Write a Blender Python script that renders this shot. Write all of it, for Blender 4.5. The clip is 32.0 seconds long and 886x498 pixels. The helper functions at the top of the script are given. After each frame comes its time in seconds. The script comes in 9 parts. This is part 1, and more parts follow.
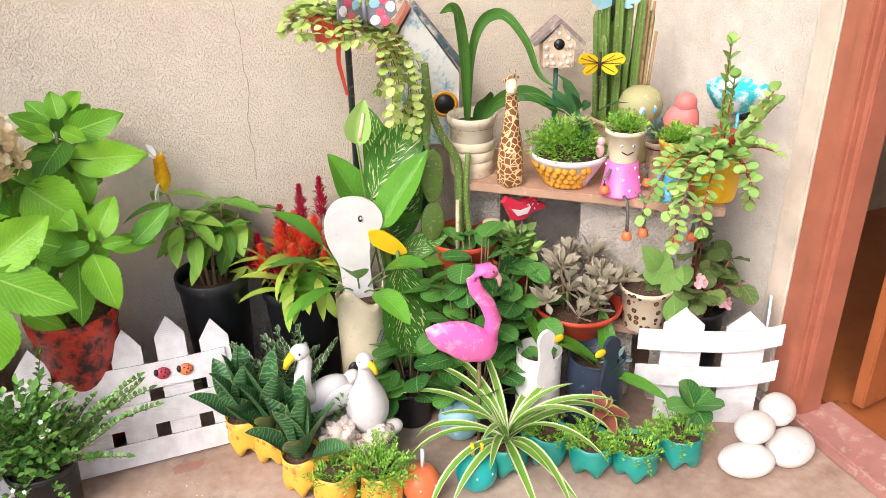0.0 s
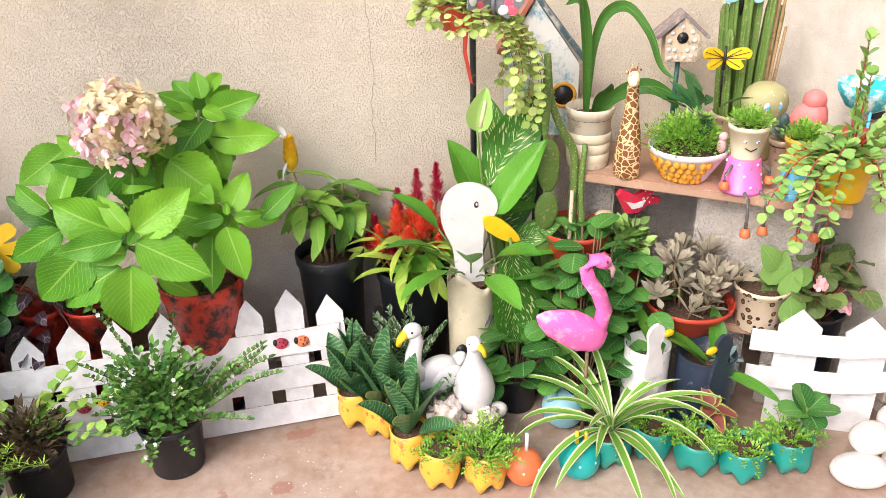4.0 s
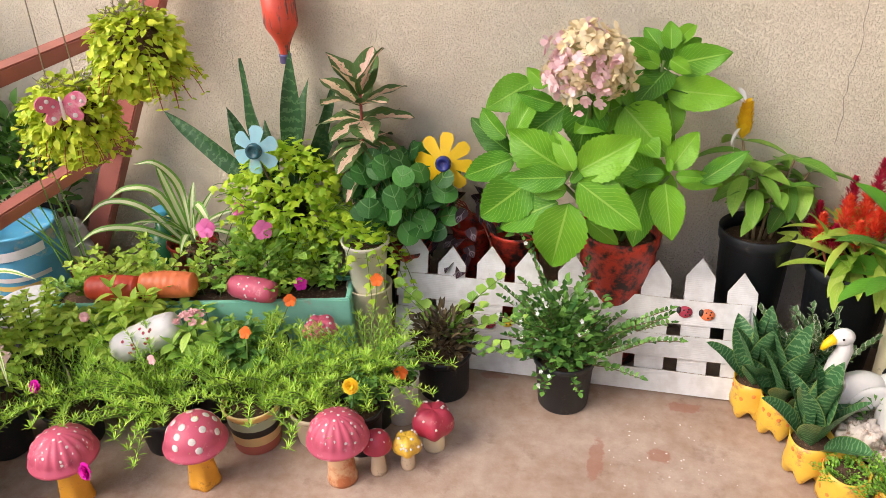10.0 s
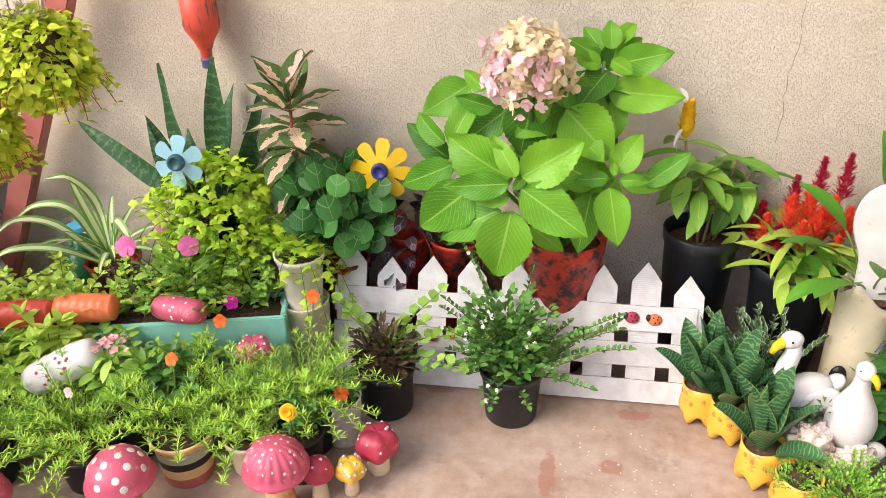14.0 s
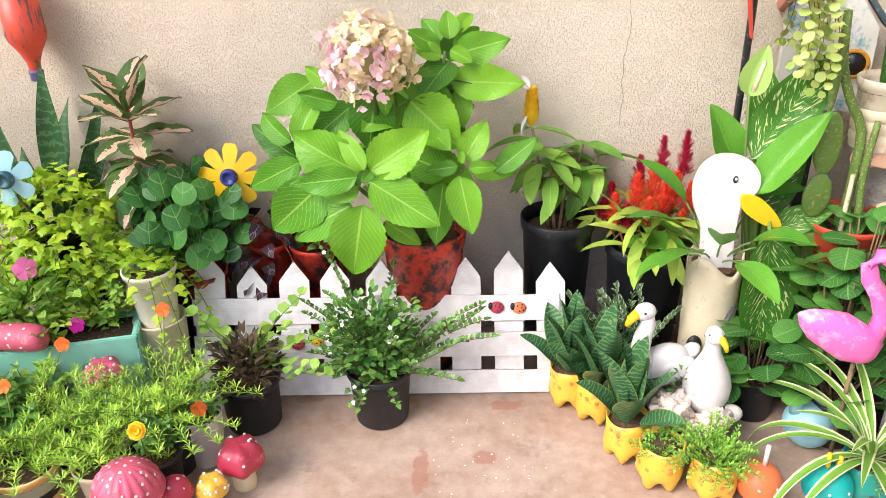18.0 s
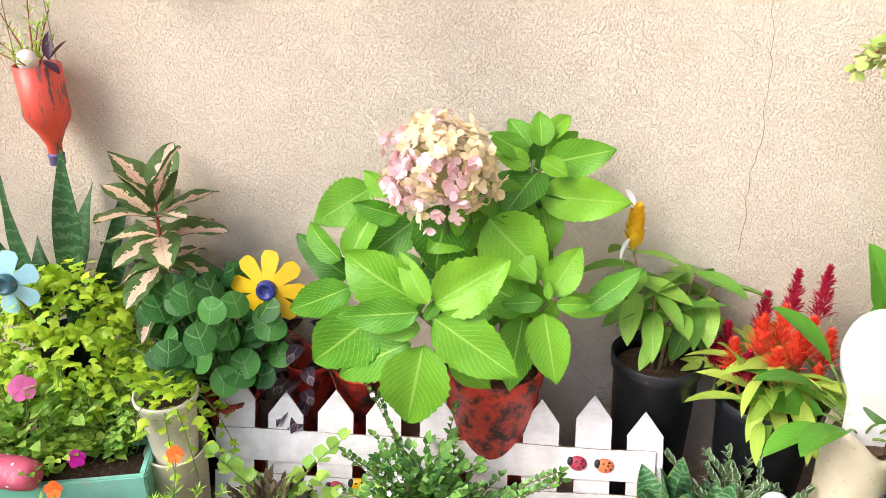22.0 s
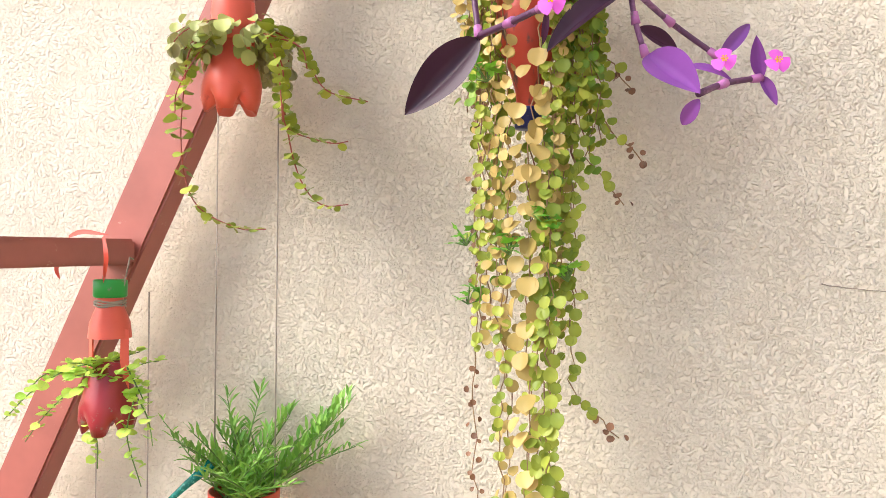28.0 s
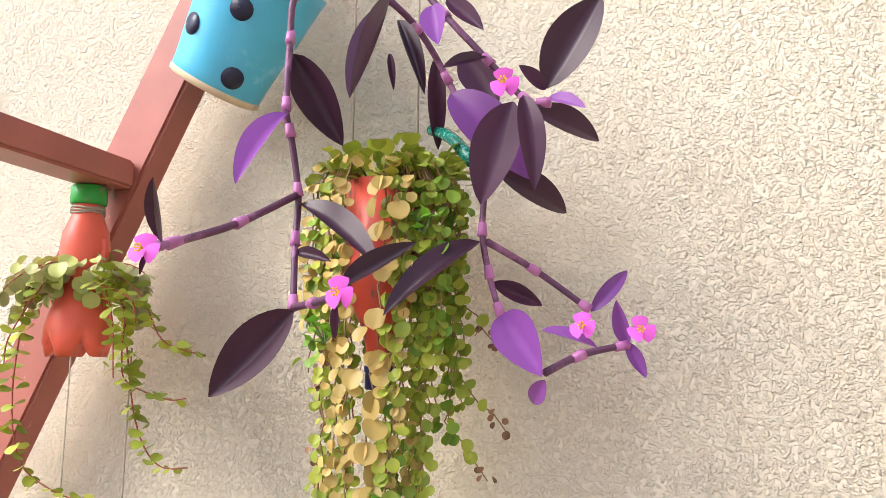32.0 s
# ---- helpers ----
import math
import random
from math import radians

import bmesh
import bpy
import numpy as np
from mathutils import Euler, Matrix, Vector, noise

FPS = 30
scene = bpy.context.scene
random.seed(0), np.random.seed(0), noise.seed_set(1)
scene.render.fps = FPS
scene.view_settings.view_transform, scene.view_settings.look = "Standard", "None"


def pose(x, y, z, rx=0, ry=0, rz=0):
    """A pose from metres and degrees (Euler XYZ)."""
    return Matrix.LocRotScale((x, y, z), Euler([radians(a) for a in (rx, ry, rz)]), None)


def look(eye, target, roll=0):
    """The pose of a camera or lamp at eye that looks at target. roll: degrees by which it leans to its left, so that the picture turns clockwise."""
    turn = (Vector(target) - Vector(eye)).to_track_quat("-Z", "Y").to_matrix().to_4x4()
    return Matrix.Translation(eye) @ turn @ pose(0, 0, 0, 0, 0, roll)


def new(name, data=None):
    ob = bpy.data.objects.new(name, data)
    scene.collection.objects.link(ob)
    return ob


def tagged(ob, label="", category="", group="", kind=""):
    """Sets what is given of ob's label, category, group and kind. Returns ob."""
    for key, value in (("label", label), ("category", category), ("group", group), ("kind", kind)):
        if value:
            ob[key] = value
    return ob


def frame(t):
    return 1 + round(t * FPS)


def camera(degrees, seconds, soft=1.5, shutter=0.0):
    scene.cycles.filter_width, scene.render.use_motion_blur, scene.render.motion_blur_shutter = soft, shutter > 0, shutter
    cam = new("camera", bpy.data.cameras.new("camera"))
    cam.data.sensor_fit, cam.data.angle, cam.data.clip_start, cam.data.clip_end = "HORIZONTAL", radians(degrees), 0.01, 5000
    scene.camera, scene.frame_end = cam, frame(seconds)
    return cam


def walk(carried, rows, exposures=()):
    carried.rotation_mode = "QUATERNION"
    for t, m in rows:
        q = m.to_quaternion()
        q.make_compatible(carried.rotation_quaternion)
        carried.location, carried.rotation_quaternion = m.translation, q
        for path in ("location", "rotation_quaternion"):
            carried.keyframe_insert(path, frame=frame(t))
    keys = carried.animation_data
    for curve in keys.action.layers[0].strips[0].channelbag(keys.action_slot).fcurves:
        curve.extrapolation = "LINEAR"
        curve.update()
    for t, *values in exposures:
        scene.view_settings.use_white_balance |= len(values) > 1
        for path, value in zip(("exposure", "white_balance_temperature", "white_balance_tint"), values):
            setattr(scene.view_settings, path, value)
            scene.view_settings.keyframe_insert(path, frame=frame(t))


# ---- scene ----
cam = camera(58.6, 32.0, soft=0.5)
PATH = [
    (0, (-0.027, 0.202, 1.418), (0.598, 1.877, 0.522), -1.2),
    (0.5, (-0.012, 0.205, 1.409), (0.615, 1.889, 0.531), -1.4),
    (1, (-0.005, 0.206, 1.4), (0.622, 1.904, 0.55), -1.5),
    (1.5, (-0.005, 0.195, 1.387), (0.618, 1.907, 0.562), -1.8),
    (2, (-0.011, 0.186, 1.381), (0.597, 1.9, 0.548), -2.0),
    (2.5, (-0.021, 0.179, 1.4), (0.561, 1.886, 0.535), -2.0),
    (4.5, (-0.129, 0.177, 1.417), (0.198, 1.93, 0.512), -1.5),
    (5, (-0.155, 0.179, 1.409), (0.087, 1.945, 0.502), -1.3),
    (5.5, (-0.173, 0.181, 1.415), (-0.023, 1.95, 0.494), -1.1),
    (6, (-0.188, 0.19, 1.417), (-0.127, 1.957, 0.483), -1.1),
    (6.5, (-0.2, 0.193, 1.413), (-0.218, 1.956, 0.469), -1.2),
    (7, (-0.212, 0.194, 1.421), (-0.308, 1.946, 0.461), -1.4),
    (7.5, (-0.231, 0.199, 1.42), (-0.403, 1.941, 0.454), -1.6),
    (8, (-0.252, 0.205, 1.414), (-0.493, 1.939, 0.447), -1.7),
    (8.5, (-0.265, 0.211, 1.415), (-0.576, 1.933, 0.444), -1.9),
    (9, (-0.283, 0.212, 1.407), (-0.641, 1.926, 0.441), -1.8),
    (9.5, (-0.285, 0.217, 1.41), (-0.688, 1.919, 0.441), -2.0),
    (10, (-0.29, 0.217, 1.409), (-0.739, 1.904, 0.432), -2.2),
    (10.5, (-0.299, 0.22, 1.406), (-0.797, 1.885, 0.416), -2.5),
    (11, (-0.31, 0.226, 1.405), (-0.849, 1.869, 0.401), -2.8),
    (11.5, (-0.317, 0.231, 1.402), (-0.888, 1.861, 0.393), -3.0),
    (12, (-0.329, 0.244, 1.399), (-0.898, 1.873, 0.389), -2.9),
    (12.5, (-0.331, 0.259, 1.399), (-0.86, 1.906, 0.396), -2.3),
    (13, (-0.329, 0.273, 1.398), (-0.786, 1.947, 0.404), -1.7),
    (13.5, (-0.325, 0.291, 1.392), (-0.7, 1.989, 0.404), -1.3),
    (14, (-0.315, 0.309, 1.393), (-0.61, 2.024, 0.408), -1.4),
    (14.5, (-0.306, 0.308, 1.384), (-0.529, 2.044, 0.417), -1.4),
    (16.5, (-0.252, 0.293, 1.312), (-0.38, 2.069, 0.4), -1.7),
    (17, (-0.235, 0.295, 1.31), (-0.358, 2.062, 0.382), -1.9),
    (17.5, (-0.229, 0.295, 1.304), (-0.322, 2.067, 0.382), -1.9),
    (18, (-0.206, 0.301, 1.301), (-0.258, 2.077, 0.382), -1.8),
    (18.5, (-0.193, 0.29, 1.3), (-0.196, 2.071, 0.39), -1.7),
    (19, (-0.193, 0.278, 1.303), (-0.173, 2.06, 0.395), -1.6),
    (19.5, (-0.209, 0.27, 1.301), (-0.188, 2.053, 0.396), -1.4),
    (20, (-0.24, 0.278, 1.312), (-0.248, 2.06, 0.403), -1.2),
    (20.5, (-0.251, 0.345, 1.317), (-0.309, 2.131, 0.42), -1.1),
    (20.6, (-0.256, 0.355, 1.319), (-0.321, 2.145, 0.43), -0.9),
    (21, (-0.274, 0.429, 1.312), (-0.365, 2.225, 0.438), -1.1),
    (21.5, (-0.282, 0.541, 1.309), (-0.417, 2.348, 0.461), -0.9),
    (22, (-0.267, 0.697, 1.34), (-0.454, 2.504, 0.503), -0.4),
    (22.5, (-0.248, 0.834, 1.413), (-0.518, 2.632, 0.581), 0.2),
    (23, (-0.268, 0.868, 1.486), (-0.689, 2.64, 0.66), -0.0),
    (23.5, (-0.337, 0.871, 1.518), (-0.924, 2.608, 0.719), -0.4),
    (24, (-0.346, 0.858, 1.528), (-1.088, 2.555, 0.774), -0.5),
    (24.5, (-0.326, 0.851, 1.545), (-1.181, 2.518, 0.847), -0.7),
    (26.5, (-0.489, 1.156, 1.686), (-1.252, 2.964, 1.302), -0.2),
    (27, (-0.485, 1.189, 1.709), (-1.191, 3.045, 1.468), 0.3),
    (27.5, (-0.501, 1.196, 1.748), (-1.093, 3.101, 1.616), 0.6),
    (28, (-0.5, 1.212, 1.76), (-1.006, 3.147, 1.757), 0.6),
    (28.5, (-0.481, 1.228, 1.79), (-0.933, 3.174, 1.875), 0.4),
    (29, (-0.467, 1.231, 1.81), (-0.88, 3.182, 1.958), 0.4),
    (29.5, (-0.445, 1.226, 1.831), (-0.823, 3.18, 2.028), 0.4),
    (30, (-0.43, 1.219, 1.849), (-0.783, 3.175, 2.072), 0.4),
    (30.5, (-0.412, 1.244, 1.867), (-0.779, 3.196, 2.107), 0.3),
    (31, (-0.393, 1.292, 1.894), (-0.797, 3.234, 2.154), 0.3),
    (31.5, (-0.365, 1.341, 1.915), (-0.852, 3.26, 2.198), 0.4),
    (32, (-0.326, 1.365, 1.929), (-0.913, 3.254, 2.226), 0.5),
]
EXPOSURES = [(0, 0.86, 6300, 16), (2.5, 0.88, 6300, 16), (4.5, 1.0, 6300, 15), (6, 1.1, 6300, 15), (8, 0.98, 6400, 15), (9, 0.8, 6500, 14), (11, 0.52, 6700, 14), (12.5, 0.52, 6700, 14), (14, 0.88, 6500, 15), (14.5, 0.95, 6500, 15), (17, 1.08, 6300, 15), (20, 1.12, 6300, 15), (22, 1.15, 6300, 14), (24, 1.2, 6200, 12), (27, 1.14, 6150, 9), (29, 1.24, 6000, 8), (32, 1.12, 6100, 8)]
walk(cam, [(t, look(eye, target, roll)) for t, eye, target, roll in PATH], EXPOSURES)

# ---- world, sun, exposure ----
world = bpy.data.worlds.new("world")
scene.world = world
world.use_nodes = True
wn = world.node_tree
sky = wn.nodes.new("ShaderNodeTexSky")
sky.sky_type = "NISHITA"
sky.sun_disc = False
sky.sun_elevation = radians(43)
sky.sun_rotation = radians(231)
sky.air_density, sky.dust_density, sky.ozone_density = 1.0, 3.0, 1.0
wn.nodes["Background"].inputs["Strength"].default_value = 0.15
wn.links.new(sky.outputs[0], wn.nodes["Background"].inputs["Color"])
sun = new("sun", bpy.data.lights.new("sun", "SUN"))
sun.data.energy, sun.data.angle, sun.data.color = 1.5, radians(32), (1.0, 0.94, 0.86)
sun.matrix_world = look((-3.0, -2.4, 3.6), (0, 0, 0))


# ---- mesh helpers ----
TAU = 2 * math.pi


class Geo:
    """Collects vertices, faces and leaf coordinates for one mesh."""

    def __init__(self):
        self.v, self.f, self.uv = [], [], []

    def add(self, verts, faces, uvs=None):
        n = len(self.v)
        self.v += [tuple(p) for p in verts]
        self.uv += uvs if uvs else [(0.5, 0.5)] * len(verts)
        self.f += [tuple(i + n for i in face) for face in faces]
        return self

    def mesh(self, name, smooth=True):
        me = bpy.data.meshes.new(name)
        me.from_pydata(self.v, [], self.f)
        layer = me.uv_layers.new(name="UVMap")
        idx = np.empty(len(me.loops), dtype=np.int32)
        me.loops.foreach_get("vertex_index", idx)
        layer.data.foreach_set("uv", np.array(self.uv, dtype=np.float32)[idx].ravel())
        me.polygons.foreach_set("use_smooth", [smooth] * len(me.polygons))
        me.update()
        return me

    def lathe(self, profile, seg=28, m=None, wob=None, caps=True):
        """profile: (radius, height) from one end to the other; wob(angle, k) scales the radius."""
        verts, faces = [], []
        for k, (r, h) in enumerate(profile):
            for i in range(seg):
                a = TAU * i / seg
                q = r * (wob(a, k) if wob else 1)
                verts.append((q * math.cos(a), q * math.sin(a), h))
        for k in range(len(profile) - 1):
            for i in range(seg):
                j = (i + 1) % seg
                faces.append((k * seg + i, k * seg + j, (k + 1) * seg + j, (k + 1) * seg + i))
        if caps:
            faces.append(tuple(reversed(range(seg))))
            faces.append(tuple(range((len(profile) - 1) * seg, len(profile) * seg)))
        if m:
            verts = [m @ Vector(p) for p in verts]
        return self.add(verts, faces)

    def tube(self, pts, r0, r1=None, seg=7):
        pts = [Vector(p) for p in pts]
        r1 = r0 if r1 is None else r1
        verts, faces = [], []
        n = len(pts)
        for k, p in enumerate(pts):
            d = (pts[min(k + 1, n - 1)] - pts[max(k - 1, 0)]).normalized()
            side = d.cross(Vector((0.31, 0.17, 0.93))).normalized()
            up = side.cross(d)
            r = r0 + (r1 - r0) * k / max(n - 1, 1)
            for i in range(seg):
                a = TAU * i / seg
                verts.append(p + side * r * math.cos(a) + up * r * math.sin(a))
        for k in range(n - 1):
            for i in range(seg):
                j = (i + 1) % seg
                faces.append((k * seg + i, k * seg + j, (k + 1) * seg + j, (k + 1) * seg + i))
        faces.append(tuple(reversed(range(seg))))
        faces.append(tuple(range((n - 1) * seg, n * seg)))
        return self.add(verts, faces)

    def ball(self, c, r, seg=14, rings=9, m=None, wob=None):
        rx, ry, rz = r if hasattr(r, "__len__") else (r, r, r)
        verts, faces = [], []
        for k in range(rings + 1):
            b = math.pi * k / rings
            for i in range(seg):
                a = TAU * i / seg
                q = 1 + (wob(a, b) if wob else 0)
                p = Vector((rx * q * math.sin(b) * math.cos(a), ry * q * math.sin(b) * math.sin(a), rz * q * math.cos(b)))
                verts.append((m @ p if m else p) + Vector(c))
        for k in range(rings):
            for i in range(seg):
                j = (i + 1) % seg
                faces.append((k * seg + i, (k + 1) * seg + i, (k + 1) * seg + j, k * seg + j))
        return self.add(verts, faces)

    def box(self, c, s, m=None, bevel=0.0):
        x, y, z = s[0] / 2, s[1] / 2, s[2] / 2
        if bevel:
            bm = bmesh.new()
            bmesh.ops.create_cube(bm, size=1, matrix=Matrix.Diagonal((s[0], s[1], s[2], 1)))
            bmesh.ops.bevel(bm, geom=bm.edges[:], offset=bevel, segments=2, affect="EDGES")
            bm.verts.index_update()
            verts = [v.co.copy() for v in bm.verts]
            faces = [tuple(v.index for v in f.verts) for f in bm.faces]
            bm.free()
        else:
            verts = [Vector((a, b, d)) for a in (-x, x) for b in (-y, y) for d in (-z, z)]
            faces = [(0, 1, 3, 2), (4, 6, 7, 5), (0, 4, 5, 1), (2, 3, 7, 6), (0, 2, 6, 4), (1, 5, 7, 3)]
        verts = [(m @ p if m else p) + Vector(c) for p in verts]
        return self.add(verts, faces)

    def slab(self, outline, depth, m=None):
        """An outline in the x-z plane, given depth along y."""
        n = len(outline)
        verts = [Vector((x, -depth / 2, z)) for x, z in outline] + [Vector((x, depth / 2, z)) for x, z in outline]
        faces = [tuple(range(n)), tuple(reversed(range(n, 2 * n)))]
        faces += [(i, i + n, (i + 1) % n + n, (i + 1) % n) for i in range(n)]
        if m:
            verts = [m @ p for p in verts]
        return self.add(verts, faces)

    def leaf(self, m, L, W, shape="ovate", droop=0.5, fold=0.25, n=7, cross=2, wave=0.0, seed=0.0, serr=0.0):
        verts, faces, uvs = [], [], []
        y = z = 0.0
        for i in range(n + 1):
            v = i / n
            if shape == "ovate":
                w = math.sin(math.pi * min(1, v ** 0.72)) ** 0.8 if 0 < v < 1 else 0
            elif shape == "lance":
                w = math.sin(math.pi * v ** 0.85) ** 0.75 if 0 < v < 1 else 0
            elif shape == "strap":
                w = min(1, 0.55 + v * 1.5) * (1 - v ** 4) ** 0.9
            elif shape == "spoon":
                w = math.sin(math.pi * v ** 1.5) ** 0.7 if 0 < v < 1 else 0
            elif shape == "petal":
                w = (0.35 + 0.65 * math.sin(math.pi * 0.5 * min(1, v * 1.25))) * (1 - max(0, v - 0.75) ** 2 * 11)
            else:
                w = math.sqrt(max(0.0, 1 - (2 * v - 1) ** 2))
            w = max(w, 0.02) * W / 2 * (1 + serr * (2 * (i % 2) - 1))
            a = -droop * v
            for k in range(-cross, cross + 1):
                u = k / cross
                lift = fold * abs(u) * w + wave * W * math.sin(v * 11 + seed + u * 2) * abs(u)
                verts.append(m @ Vector((u * w, y - math.sin(a) * lift, z + math.cos(a) * lift)))
                uvs.append((0.5 + 0.5 * u, v))
            y += L / n * math.cos(a)
            z += L / n * math.sin(a)
        c = 2 * cross + 1
        for i in range(n):
            for k in range(c - 1):
                q = i * c + k
                faces.append((q, q + 1, q + c + 1, q + c))
        return self.add(verts, faces, uvs)


def blade(a, b, look_to, L0, w=1.0):
    """A pose for a leaf of length L0 that runs from a to b and shows its upper face along look_to."""
    a, b = Vector(a), Vector(b)
    y = (b - a).normalized()
    x = y.cross(Vector(look_to)).normalized()
    z = x.cross(y)
    s = (b - a).length / L0
    m = Matrix((x * s * w, y * s, z * s)).transposed().to_4x4()
    return Matrix.Translation(a) @ m


def curve(pts, n=4):
    """A smooth open line through the given points."""
    q = [Vector(p) for p in pts]
    q = [q[0] * 2 - q[1]] + q + [q[-1] * 2 - q[-2]]
    res = []
    for i in range(1, len(q) - 2):
        a, b, d, e = q[i - 1:i + 3]
        for k in range(n):
            t = k / n
            res.append(0.5 * ((2 * b) + (d - a) * t + (2 * a - 5 * b + 4 * d - e) * t * t + (3 * b - a - 3 * d + e) * t ** 3))
    return res + [q[-2]]


def ribbon(pts, width, look_to=(0, -0.5, 1), fold=0.3):
    """A long strap leaf along a smooth line."""
    line = curve(pts, 5)
    g, n = Geo(), len(line) - 1
    verts, faces, uvs = [], [], []
    for i, p in enumerate(line):
        d = (line[min(i + 1, n)] - line[max(i - 1, 0)]).normalized()
        x = d.cross(Vector(look_to)).normalized()
        z = x.cross(d)
        v = i / n
        w = width / 2 * min(1, 0.55 + v * 1.5) * max(0.02, 1 - v ** 4) ** 0.9
        for k in (-2, -1, 0, 1, 2):
            u = k / 2
            verts.append(p + x * u * w + z * abs(u) * w * fold)
            uvs.append((0.5 + 0.5 * u, v))
    for i in range(n):
        for k in range(4):
            q = i * 5 + k
            faces.append((q, q + 1, q + 6, q + 5))
    return g.add(verts, faces, uvs)


def aim(p, az, el, roll=0.0):
    """A pose at p whose y axis points along azimuth az (0 is +y, to the right positive) and elevation el, in degrees."""
    return Matrix.Translation(p) @ Euler((0, 0, radians(-az))).to_matrix().to_4x4() @ Euler((radians(el), 0, 0)).to_matrix().to_4x4() @ Euler((0, radians(roll), 0)).to_matrix().to_4x4()


def face(p, lean, el=84, roll=0.0):
    """A pose for an upright blade that shows its face to the yard and leans sideways by lean degrees."""
    return Matrix.Translation(p) @ Euler((0, radians(lean), 0)).to_matrix().to_4x4() @ aim((0, 0, 0), 0, el, roll)


def part(name, geo, material, parent, label="", smooth=True, m=None, kind=""):
    me = geo.mesh(name, smooth) if isinstance(geo, Geo) else geo
    ob = new(name, me)
    if material and not me.materials:
        me.materials.append(material)
    ob.parent = parent
    if m is not None:
        ob.matrix_basis = m
    return tagged(ob, label, kind=kind)


def thing(name, label, category, x, y, z, rz=0.0, group="", kind=""):
    ob = new(name)
    ob.empty_display_size = 0.05
    ob.matrix_basis = pose(x, y, z, 0, 0, rz)
    return tagged(ob, label, category, group, kind)


def rounded(outline, n=5):
    """A smooth closed outline through the given corners."""
    pts = [Vector((x, z)) for x, z in outline]
    res, c = [], len(pts)
    for i in range(c):
        a, b, d, e = pts[i - 1], pts[i], pts[(i + 1) % c], pts[(i + 2) % c]
        for k in range(n):
            t = k / n
            p = 0.5 * ((2 * b) + (d - a) * t + (2 * a - 5 * b + 4 * d - e) * t * t + (3 * b - a - 3 * d + e) * t ** 3)
            res.append((p.x, p.y))
    return res


def arc(p, q, sag, n=8):
    """Points from p to q, bulging by sag along z."""
    p, q = Vector(p), Vector(q)
    return [p.lerp(q, i / n) + Vector((0, 0, sag * 4 * (i / n) * (1 - i / n))) for i in range(n + 1)]


R = random.Random(7)


def rnd(a, b):
    return R.uniform(a, b)


# ---- materials ----
class Nodes:
    def __init__(self, name):
        self.mat = bpy.data.materials.new(name)
        self.mat.use_nodes = True
        self.t = self.mat.node_tree
        self.b = self.t.nodes["Principled BSDF"]

    def n(self, kind, **kw):
        node = self.t.nodes.new(kind)
        for key, value in kw.items():
            if key in node.inputs:
                node.inputs[key].default_value = value
        return node

    def link(self, a, b):
        self.t.links.new(a, b)

    def noise(self, scale, detail=3, rough=0.55, coord="Object"):
        tc = self.n("ShaderNodeTexCoord")
        nz = self.n("ShaderNodeTexNoise", Scale=scale, Detail=detail, Roughness=rough)
        self.link(tc.outputs[coord], nz.inputs["Vector"])
        return nz.outputs["Fac"]

    def math(self, op, a, b=0.5, c=None):
        q = self.n("ShaderNodeMath")
        q.operation = op
        for i, v in enumerate((a, b, c)):
            if v is None:
                continue
            if isinstance(v, (int, float)):
                q.inputs[i].default_value = v
            else:
                self.link(v, q.inputs[i])
        return q.outputs[0]

    def ramp(self, fac, *stops):
        q = self.n("ShaderNodeValToRGB")
        e = q.color_ramp.elements
        while len(e) < len(stops):
            e.new(0.5)
        for el, (pos, col) in zip(e, stops):
            el.position, el.color = pos, (*col, 1)
        self.link(fac, q.inputs[0])
        return q.outputs[0]

    def mix(self, fac, a, b):
        q = self.n("ShaderNodeMix")
        q.data_type = "RGBA"
        for i, v in ((0, fac), (6, a), (7, b)):
            if isinstance(v, (int, float)):
                q.inputs[i].default_value = v
            elif isinstance(v, tuple):
                q.inputs[i].default_value = (*v, 1)
            else:
                self.link(v, q.inputs[i])
        return q.outputs[2]

    def bump(self, height, strength=0.3, distance=0.002):
        q = self.n("ShaderNodeBump", Strength=strength, Distance=distance)
        self.link(height, q.inputs["Height"])
        self.link(q.outputs[0], self.b.inputs["Normal"])

    def base(self, colour):
        if isinstance(colour, tuple):
            self.b.inputs["Base Color"].default_value = (*colour, 1)
        else:
            self.link(colour, self.b.inputs["Base Color"])

    def set(self, **kw):
        for key, value in kw.items():
            self.b.inputs[key.replace("_", " ")].default_value = value
        return self.mat


def dim(c, k):
    return tuple(min(1.0, a * k) for a in c)


def painted(name, colour, rough=0.45, wear=(0.25, 0.2, 0.15), amount=0.12, grain=60, relief=0.15):
    """Brushed paint with slight unevenness and worn patches."""
    q = Nodes(name)
    a = q.ramp(q.noise(9, 4), (0.3, dim(colour, 0.8)), (0.7, dim(colour, 1.1)))
    w = q.ramp(q.noise(grain, 5, 0.7), (0.70 - amount * 0.9, (0, 0, 0)), (0.76 - amount * 0.6, (1, 1, 1)))
    q.base(q.mix(w, a, wear))
    q.bump(q.noise(grain * 2, 3), relief, 0.001)
    return q.set(Roughness=rough)


